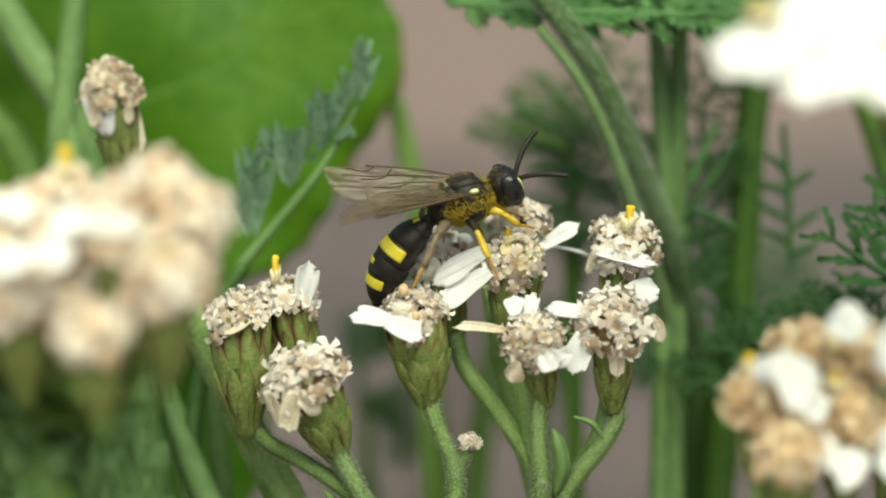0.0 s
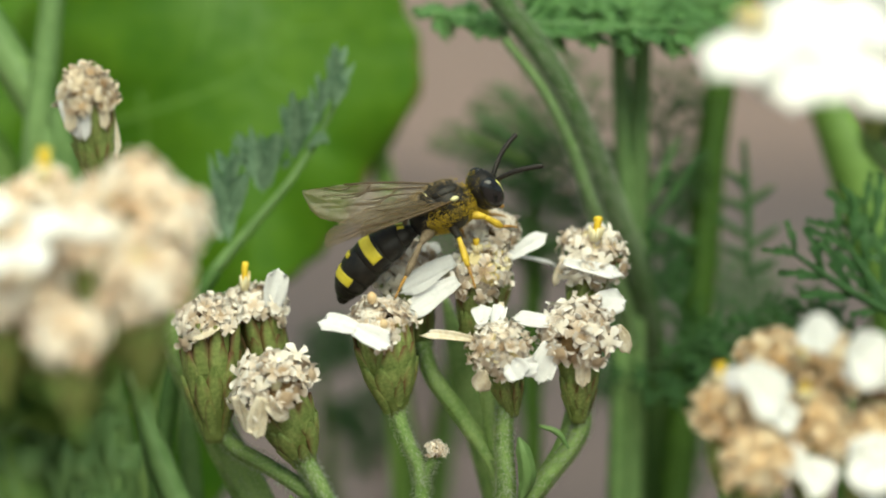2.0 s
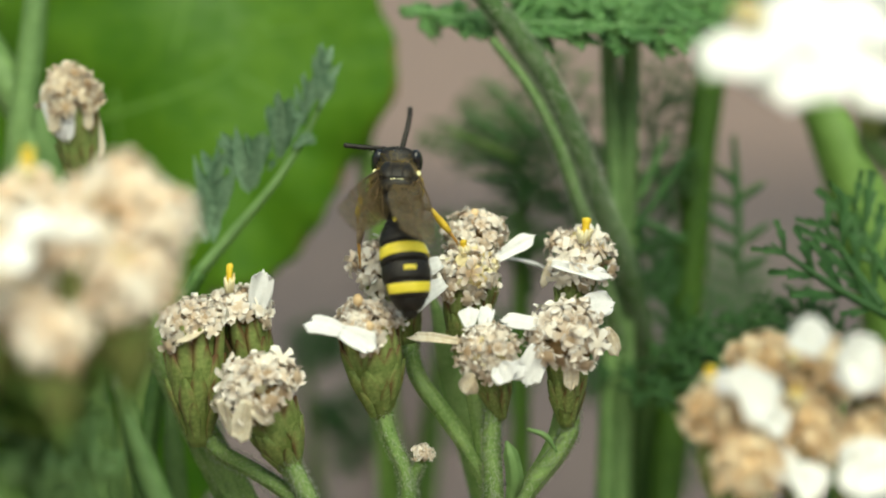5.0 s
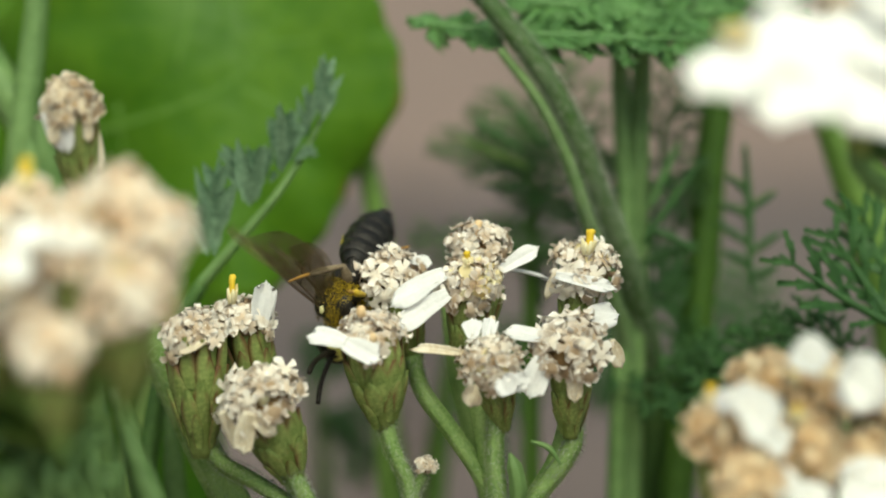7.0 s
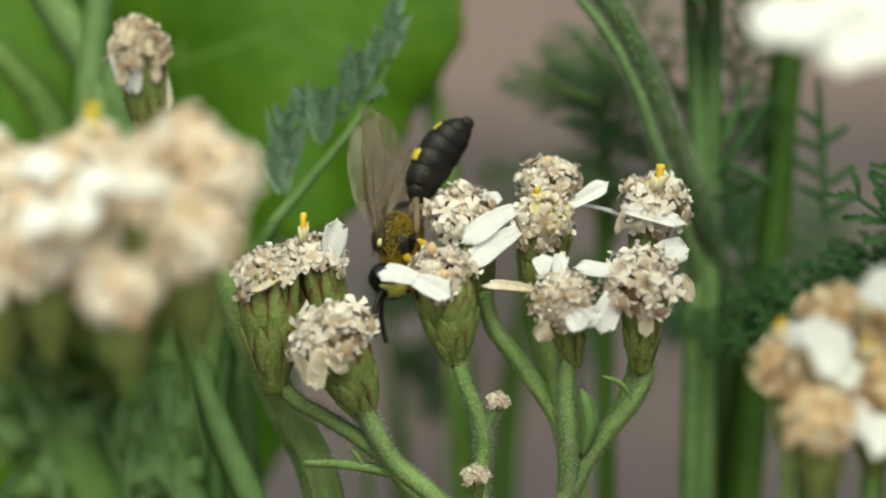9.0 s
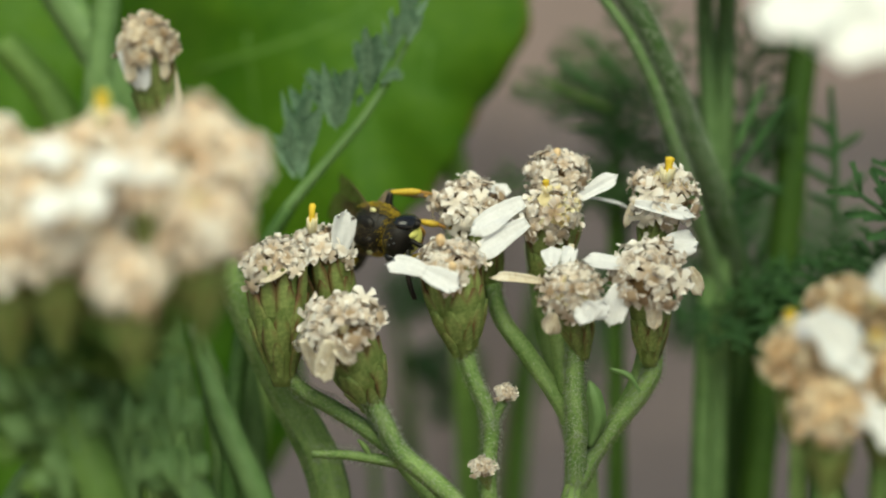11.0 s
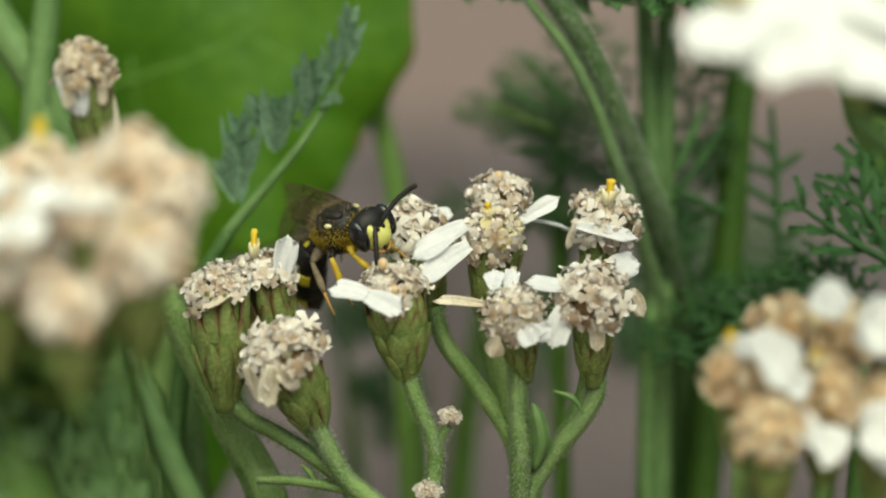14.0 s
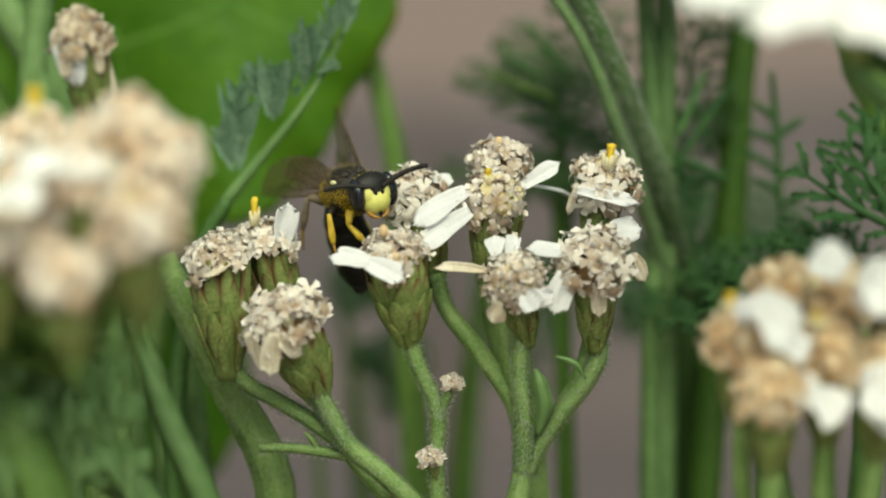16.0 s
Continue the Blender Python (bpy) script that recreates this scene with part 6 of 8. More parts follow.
    sway(stalks, [(0, -0.01, -0.00), (0.5, -0.28, -0.06), (1, -0.36, -0.14), (1.5, -0.42, -0.13), (2, -0.43, -0.23), (2.5, -0.42, 0.14), (3, -0.56, 0.13), (3.5, -0.46, 0.10), (4, -0.52, -0.26), (4.5, -0.48, -0.11), (7, 0.01, 0.25), (7.5, 0.08, 0.09), (8, 0.13, 0.28), (8.5, 0.16, 0.33), (8.7, 0.15, 0.32), (10.8, 0.57, -0.83), (11, 0.37, -0.67), (11.5, 0.29, -0.70), (12, 0.37, -0.52), (12.5, 0.30, -0.53), (13, 0.35, -0.62), (13.5, 0.41, -0.53), (14, 0.42, -0.59), (14.5, 0.51, -0.63), (15, 0.38, -0.60), (15.5, 0.31, -0.72), (16, 0.47, -0.76)])
    sway(broad, [(0, 0.00, -0.00), (0.5, -0.05, -0.01), (1, 0.03, -0.05), (1.5, 0.06, -0.08), (2, 3.10, -0.13), (2.5, 5.47, -0.19), (3, 3.91, -0.22), (3.5, 4.90, -0.16), (4, 1.30, -0.22), (4.5, 2.34, -0.15), (7, 2.45, -0.21), (7.5, 1.08, -0.12), (8, 0.53, -0.04), (8.5, 2.10, -0.01), (8.7, 1.98, -0.03), (10.8, 3.88, -0.20), (11, 5.66, -0.14), (11.5, 4.20, -0.20), (12, 1.63, -0.19), (12.5, 1.90, -0.14), (13, 2.22, -0.18), (13.5, 2.01, -0.05), (14, 2.05, -0.05), (14.5, 2.46, -0.05), (15, 2.36, -0.02), (15.5, 1.42, -0.03), (16, 1.05, 0.03)])
    sway(low_left, [(0, 0.01, -0.00), (0.5, 0.08, 0.08), (1, 0.14, 0.13), (1.5, 0.16, 0.16), (2, 0.20, 0.07), (2.5, 0.23, 0.05), (3, 0.37, 0.10), (3.5, 0.24, 0.06), (4, 0.28, 0.09), (4.5, 0.28, 0.04), (7, 0.10, -0.04), (7.5, 0.05, -0.07), (8, -0.13, -0.13), (8.5, -0.07, -0.17), (8.7, -0.02, -0.14), (10.8, -0.02, -0.40), (11, -0.08, -0.46), (11.5, -0.04, -0.60), (12, -0.10, -0.61), (12.5, -0.02, -0.57), (13, -0.14, -0.44), (13.5, -0.06, -0.54), (14, -0.18, -0.45), (14.5, -0.28, -0.59), (15, -0.34, -0.58), (15.5, -0.27, -0.49), (16, -0.27, -0.40)])
    sway(far_left, [(0, 0.01, -0.00), (0.5, 0.08, 0.08), (1, 0.14, 0.13), (1.5, 0.16, 0.16), (2, 0.20, 0.07), (2.5, 0.23, 0.05), (3, 0.37, 0.10), (3.5, 0.24, 0.06), (4, 0.28, 0.09), (4.5, 0.28, 0.04), (7, 0.10, -0.04), (7.5, 0.05, -0.07), (8, -0.13, -0.13), (8.5, -0.07, -0.17), (8.7, -0.02, -0.14), (10.8, -0.02, -0.40), (11, -0.08, -0.46), (11.5, -0.04, -0.60), (12, -0.10, -0.61), (12.5, -0.02, -0.57), (13, -0.14, -0.44), (13.5, -0.06, -0.54), (14, -0.18, -0.45), (14.5, -0.28, -0.59), (15, -0.34, -0.58), (15.5, -0.27, -0.49), (16, -0.27, -0.40)])
    sway(far_leaf, [(0, 0.01, -0.00), (0.5, 0.08, 0.08), (1, 0.14, 0.13), (1.5, 0.16, 0.16), (2, 0.20, 0.07), (2.5, 0.23, 0.05), (3, 0.37, 0.10), (3.5, 0.24, 0.06), (4, 0.28, 0.09), (4.5, 0.28, 0.04), (7, 0.10, -0.04), (7.5, 0.05, -0.07), (8, -0.13, -0.13), (8.5, -0.07, -0.17), (8.7, -0.02, -0.14), (10.8, -0.02, -0.40), (11, -0.08, -0.46), (11.5, -0.04, -0.60), (12, -0.10, -0.61), (12.5, -0.02, -0.57), (13, -0.14, -0.44), (13.5, -0.06, -0.54), (14, -0.18, -0.45), (14.5, -0.28, -0.59), (15, -0.34, -0.58), (15.5, -0.27, -0.49), (16, -0.27, -0.40)])
    sway(hazy, [(0, -0.01, -0.00), (0.5, -0.28, -0.06), (1, -0.36, -0.14), (1.5, -0.42, -0.13), (2, -0.43, -0.23), (2.5, -0.42, 0.14), (3, -0.56, 0.13), (3.5, -0.46, 0.10), (4, -0.52, -0.26), (4.5, -0.48, -0.11), (7, 0.01, 0.25), (7.5, 0.08, 0.09), (8, 0.13, 0.28), (8.5, 0.16, 0.33), (8.7, 0.15, 0.32), (10.8, 0.57, -0.83), (11, 0.37, -0.67), (11.5, 0.29, -0.70), (12, 0.37, -0.52), (12.5, 0.30, -0.53), (13, 0.35, -0.62), (13.5, 0.41, -0.53), (14, 0.42, -0.59), (14.5, 0.51, -0.63), (15, 0.38, -0.60), (15.5, 0.31, -0.72), (16, 0.47, -0.76)])
    sway(deep, [(0, -0.01, -0.00), (0.5, -0.28, -0.06), (1, -0.36, -0.14), (1.5, -0.42, -0.13), (2, -0.43, -0.23), (2.5, -0.42, 0.14), (3, -0.56, 0.13), (3.5, -0.46, 0.10), (4, -0.52, -0.26), (4.5, -0.48, -0.11), (7, 0.01, 0.25), (7.5, 0.08, 0.09), (8, 0.13, 0.28), (8.5, 0.16, 0.33), (8.7, 0.15, 0.32), (10.8, 0.57, -0.83), (11, 0.37, -0.67), (11.5, 0.29, -0.70), (12, 0.37, -0.52), (12.5, 0.30, -0.53), (13, 0.35, -0.62), (13.5, 0.41, -0.53), (14, 0.42, -0.59), (14.5, 0.51, -0.63), (15, 0.38, -0.60), (15.5, 0.31, -0.72), (16, 0.47, -0.76)])
    walk(wasp, [
        (0, stance(1.09, 2.80, 0.50, (0.95, 0.26, -0.17), (-0.18, 0.91, 0.38))),
        (0.5, stance(1.43, 2.95, 0.50, (0.94, 0.29, -0.17), (-0.21, 0.90, 0.38))),
        (1, stance(1.63, 2.92, 0.50, (0.92, 0.35, -0.17), (-0.26, 0.88, 0.39))),
        (1.5, stance(1.71, 2.98, 0.50, (0.91, 0.37, -0.17), (-0.28, 0.87, 0.40))),
        (2, stance(1.74, 2.88, 0.50, (0.91, 0.38, -0.17), (-0.29, 0.87, 0.40))),
        (2.5, stance(1.52, 3.04, 0.50, (0.83, 0.53, -0.17), (-0.42, 0.79, 0.44))),
        (3, stance(0.93, 3.07, 0.50, (0.78, 0.60, -0.17), (-0.32, 0.62, 0.71))),
        (3.5, stance(0.94, 3.19, 0.50, (0.59, 0.66, -0.47), (-0.03, 0.60, 0.80))),
        (4, stance(0.84, 3.90, 0.50, (0.43, 0.50, -0.75), (0.10, 0.80, 0.59))),
        (4.5, stance(0.62, 3.97, 0.50, (0.26, 0.59, -0.77), (0.01, 0.79, 0.61))),
        (4.7, stance(0.40, 4.39, 0.50, (0.21, 0.55, -0.81), (0.00, 0.83, 0.56))),
        (5.4, stance(-1.39, 2.41, -2.00, (-0.41, 0.51, -0.76), (0.08, 0.85, 0.52))),
        (6.1, stance(-3.60, 0.40, -3.00, (-0.75, -0.35, -0.55), (-0.39, 0.92, -0.05))),
        (6.8, stance(-3.30, -0.19, -3.50, (-0.39, -0.90, -0.17), (-0.82, 0.43, -0.38))),
        (7, stance(-3.44, -1.66, -3.60, (-0.04, -0.98, -0.17), (-0.97, 0.08, -0.25))),
        (7.5, stance(-3.97, -2.32, -3.80, (-0.07, -0.98, -0.17), (-0.96, 0.11, -0.24))),
        (8, stance(-3.62, -2.19, -3.80, (-0.06, -0.98, -0.17), (-0.97, 0.10, -0.24))),
        (8.5, stance(-3.87, -1.65, -3.80, (-0.11, -0.98, -0.17), (-0.96, 0.15, -0.25))),
        (8.7, stance(-4.03, -1.76, -3.80, (-0.14, -0.97, -0.17), (-0.95, 0.18, -0.24))),
        (9.4, stance(-4.40, -1.20, -4.00, (-0.10, -0.93, 0.35), (-0.99, 0.12, 0.03))),
        (10.1, stance(-4.90, 0.20, -4.00, (0.25, -0.76, 0.60), (-0.94, -0.04, 0.34))),
        (10.8, stance(-5.41, -0.96, -3.60, (0.39, -0.36, 0.85), (-0.86, 0.19, 0.48))),
        (11, stance(-5.87, -1.76, -3.60, (0.61, -0.18, 0.77), (-0.78, -0.03, 0.62))),
        (11.5, stance(-6.69, -1.35, -3.60, (0.45, -0.44, 0.78), (-0.88, -0.06, 0.47))),
        (12, stance(-5.61, -0.82, -3.20, (0.56, -0.38, 0.73), (-0.40, 0.66, 0.64))),
        (12.5, stance(-5.41, -1.26, -2.00, (0.73, -0.20, 0.65), (-0.33, 0.74, 0.59))),
        (13, stance(-4.69, -0.04, -1.80, (0.78, -0.20, 0.59), (-0.24, 0.77, 0.59))),
        (13.5, stance(-4.63, -0.23, -1.90, (0.80, -0.02, 0.61), (-0.28, 0.87, 0.40))),
        (14, stance(-4.61, -0.24, -2.20, (0.72, -0.04, 0.69), (-0.30, 0.88, 0.36))),
        (14.5, stance(-4.46, -0.07, -2.50, (0.76, -0.00, 0.65), (-0.28, 0.90, 0.33))),
        (15, stance(-4.30, -0.11, -3.00, (0.78, 0.02, 0.63), (-0.27, 0.92, 0.29))),
        (15.5, stance(-4.18, -0.53, -3.00, (0.85, -0.06, 0.52), (-0.17, 0.91, 0.38))),
        (16, stance(-4.15, 0.01, -3.20, (0.53, -0.08, 0.84), (-0.13, 0.97, 0.18))),
    ])
    walk(wasp_belly, [
        (0, bow(-1.95, -0.62, (0.95, 0.26, -0.17), (-0.18, 0.91, 0.38), (-0.55, -0.81, -0.20))),
        (0.5, bow(-1.95, -0.62, (0.94, 0.29, -0.17), (-0.21, 0.90, 0.38), (-0.61, -0.76, -0.20))),
        (1, bow(-1.95, -0.62, (0.92, 0.35, -0.17), (-0.26, 0.88, 0.39), (-0.68, -0.70, -0.20))),
        (1.5, bow(-1.95, -0.62, (0.91, 0.37, -0.17), (-0.28, 0.87, 0.40), (-0.67, -0.71, -0.20))),
        (2, bow(-1.95, -0.62, (0.91, 0.38, -0.17), (-0.29, 0.87, 0.40), (-0.73, -0.66, -0.20))),
        (2.5, bow(-1.95, -0.62, (0.83, 0.53, -0.17), (-0.42, 0.79, 0.44), (-0.67, -0.72, -0.20))),
        (3, bow(-1.95, -0.62, (0.78, 0.60, -0.17), (-0.32, 0.62, 0.71), (-0.64, -0.74, -0.20))),
        (3.5, bow(-1.95, -0.62, (0.59, 0.66, -0.47), (-0.03, 0.60, 0.80), (-0.44, -0.88, 0.20))),
        (4, bow(-1.95, -0.62, (0.43, 0.50, -0.75), (0.10, 0.80, 0.59), (-0.47, -0.74, 0.48))),
        (4.5, bow(-1.95, -0.62, (0.26, 0.59, -0.77), (0.01, 0.79, 0.61), (-0.26, -0.76, 0.60))),
        (4.7, bow(-1.95, -0.62, (0.21, 0.55, -0.81), (0.00, 0.83, 0.56), (0.16, -0.97, 0.20))),
        (5.4, bow(-1.95, -0.62, (-0.41, 0.51, -0.76), (0.08, 0.85, 0.52), (0.31, -0.62, 0.72))),
        (6.1, bow(-1.95, -0.62, (-0.75, -0.35, -0.55), (-0.39, 0.92, -0.05), (0.64, 0.64, 0.43))),
        (6.8, bow(-1.95, -0.62, (-0.39, -0.90, -0.17), (-0.82, 0.43, -0.38), (0.21, 0.49, -0.84), 40)),
        (7, bow(-1.95, -0.62, (-0.04, -0.98, -0.17), (-0.97, 0.08, -0.25), (0.29, 0.50, -0.81), 60)),
        (7.5, bow(-1.95, -0.62, (-0.07, -0.98, -0.17), (-0.96, 0.11, -0.24), (0.79, 0.46, -0.40), 75)),
        (8, bow(-1.95, -0.62, (-0.06, -0.98, -0.17), (-0.97, 0.10, -0.24), (0.85, 0.49, -0.20), 55)),
        (8.5, bow(-1.95, -0.62, (-0.11, -0.98, -0.17), (-0.96, 0.15, -0.25), (0.75, 0.63, -0.20), 28)),
        (8.7, bow(-1.95, -0.62, (-0.14, -0.97, -0.17), (-0.95, 0.18, -0.24), (0.70, 0.69, -0.20), 22)),
        (9.4, bow(-1.95, -0.62, (-0.10, -0.93, 0.35), (-0.99, 0.12, 0.03), (0.20, 0.87, -0.46), 25)),
        (10.1, bow(-1.95, -0.62, (0.25, -0.76, 0.60), (-0.94, -0.04, 0.34), (0.00, 0.32, -0.95))),
        (10.8, bow(-1.95, -0.62, (0.39, -0.36, 0.85), (-0.86, 0.19, 0.48), (-0.21, -0.31, -0.93))),
        (11, bow(-1.95, -0.62, (0.61, -0.18, 0.77), (-0.78, -0.03, 0.62), (-0.20, -0.40, -0.90))),
        (11.5, bow(-1.95, -0.62, (0.45, -0.44, 0.78), (-0.88, -0.06, 0.47), (0.84, -0.05, -0.54))),
        (12, bow(-1.95, -0.62, (0.56, -0.38, 0.73), (-0.40, 0.66, 0.64), (-0.19, -0.44, -0.88))),
        (12.5, bow(-1.95, -0.62, (0.73, -0.20, 0.65), (-0.33, 0.74, 0.59), (-0.45, -0.60, -0.65), 20)),
        (13, bow(-1.95, -0.62, (0.78, -0.20, 0.59), (-0.24, 0.77, 0.59), (-0.20, -0.72, -0.67), 40)),
        (13.5, bow(-1.95, -0.62, (0.80, -0.02, 0.61), (-0.28, 0.87, 0.40), (0.00, -0.77, -0.64), 50)),
        (14, bow(-1.95, -0.62, (0.72, -0.04, 0.69), (-0.30, 0.88, 0.36), (-0.10, -0.70, -0.70), 50)),
        (14.5, bow(-1.95, -0.62, (0.76, -0.00, 0.65), (-0.28, 0.90, 0.33), (-0.06, -0.75, -0.66), 50)),
        (15, bow(-1.95, -0.62, (0.78, 0.02, 0.63), (-0.27, 0.92, 0.29), (0.09, -0.85, -0.51), 50)),
        (15.5, bow(-1.95, -0.62, (0.85, -0.06, 0.52), (-0.17, 0.91, 0.38), (0.09, -0.84, -0.53), 45)),
        (16, bow(-1.95, -0.62, (0.53, -0.08, 0.84), (-0.13, 0.97, 0.18), (0.22, -0.95, -0.20), 20)),
    ])
    walk(wasp_head, [
        (0, bow(2.45, 0.05, (0.95, 0.26, -0.17), (-0.18, 0.91, 0.38), (-0.95, -0.26, 0.17))),
        (0.5, bow(2.45, 0.05, (0.94, 0.29, -0.17), (-0.21, 0.90, 0.38), (-0.94, -0.29, 0.17))),
        (1, bow(2.45, 0.05, (0.92, 0.35, -0.17), (-0.26, 0.88, 0.39), (-0.92, -0.35, 0.17))),
        (1.5, bow(2.45, 0.05, (0.91, 0.37, -0.17), (-0.28, 0.87, 0.40), (-0.91, -0.37, 0.17))),
        (2, bow(2.45, 0.05, (0.91, 0.38, -0.17), (-0.29, 0.87, 0.40), (-0.91, -0.38, 0.17))),
        (2.5, bow(2.45, 0.05, (0.83, 0.53, -0.17), (-0.42, 0.79, 0.44), (-0.83, -0.53, 0.17))),
        (3, bow(2.45, 0.05, (0.78, 0.60, -0.17), (-0.32, 0.62, 0.71), (-0.61, -0.66, 0.44))),
        (3.5, bow(2.45, 0.05, (0.59, 0.66, -0.47), (-0.03, 0.60, 0.80), (-0.46, -0.72, 0.52))),
        (4, bow(2.45, 0.05, (0.43, 0.50, -0.75), (0.10, 0.80, 0.59), (-0.56, -0.61, 0.56))),
        (4.5, bow(2.45, 0.05, (0.26, 0.59, -0.77), (0.01, 0.79, 0.61), (-0.41, -0.76, 0.51))),
        (4.7, bow(2.45, 0.05, (0.21, 0.55, -0.81), (0.00, 0.83, 0.56), (-0.15, -0.85, 0.50))),
        (5.4, bow(2.45, 0.05, (-0.41, 0.51, -0.76), (0.08, 0.85, 0.52), (0.41, -0.51, 0.76))),
        (6.1, bow(2.45, 0.05, (-0.75, -0.35, -0.55), (-0.39, 0.92, -0.05), (0.75, 0.35, 0.55))),
        (6.8, bow(2.45, 0.05, (-0.39, -0.90, -0.17), (-0.82, 0.43, -0.38), (0.39, 0.90, 0.17))),
        (7, bow(2.45, 0.05, (-0.04, -0.98, -0.17), (-0.97, 0.08, -0.25), (-0.08, 0.78, -0.62))),
        (7.5, bow(2.45, 0.05, (-0.07, -0.98, -0.17), (-0.96, 0.11, -0.24), (-0.08, 0.78, -0.62))),
        (8, bow(2.45, 0.05, (-0.06, -0.98, -0.17), (-0.97, 0.10, -0.24), (-0.08, 0.78, -0.62))),
        (8.5, bow(2.45, 0.05, (-0.11, -0.98, -0.17), (-0.96, 0.15, -0.25), (-0.08, 0.78, -0.62))),
        (8.7, bow(2.45, 0.05, (-0.14, -0.97, -0.17), (-0.95, 0.18, -0.24), (-0.08, 0.78, -0.62))),
        (9.4, bow(2.45, 0.05, (-0.10, -0.93, 0.35), (-0.99, 0.12, 0.03), (0.10, 0.93, -0.35))),
        (10.1, bow(2.45, 0.05, (0.25, -0.76, 0.60), (-0.94, -0.04, 0.34), (-0.25, 0.76, -0.60))),
        (10.8, bow(2.45, 0.05, (0.39, -0.36, 0.85), (-0.86, 0.19, 0.48), (-0.56, 0.56, -0.61))),
        (11, bow(2.45, 0.05, (0.61, -0.18, 0.77), (-0.78, -0.03, 0.62), (-0.85, 0.40, -0.35))),
        (11.5, bow(2.45, 0.05, (0.45, -0.44, 0.78), (-0.88, -0.06, 0.47), (-0.71, 0.61, -0.35))),
        (12, bow(2.45, 0.05, (0.56, -0.38, 0.73), (-0.40, 0.66, 0.64), (-0.45, 0.35, -0.82))),
        (12.5, bow(2.45, 0.05, (0.73, -0.20, 0.65), (-0.33, 0.74, 0.59), (-0.75, 0.05, -0.65))),
        (13, bow(2.45, 0.05, (0.78, -0.20, 0.59), (-0.24, 0.77, 0.59), (-0.80, 0.22, -0.55))),
        (13.5, bow(2.45, 0.05, (0.80, -0.02, 0.61), (-0.28, 0.87, 0.40), (-0.72, 0.10, -0.68))),
        (14, bow(2.45, 0.05, (0.72, -0.04, 0.69), (-0.30, 0.88, 0.36), (-0.66, 0.10, -0.74))),
        (14.5, bow(2.45, 0.05, (0.76, -0.00, 0.65), (-0.28, 0.90, 0.33), (-0.68, 0.04, -0.73))),
        (15, bow(2.45, 0.05, (0.78, 0.02, 0.63), (-0.27, 0.92, 0.29), (-0.71, 0.06, -0.71))),
        (15.5, bow(2.45, 0.05, (0.85, -0.06, 0.52), (-0.17, 0.91, 0.38), (-0.69, 0.12, -0.71))),
        (16, bow(2.45, 0.05, (0.53, -0.08, 0.84), (-0.13, 0.97, 0.18), (-0.50, 0.14, -0.85))),
    ])
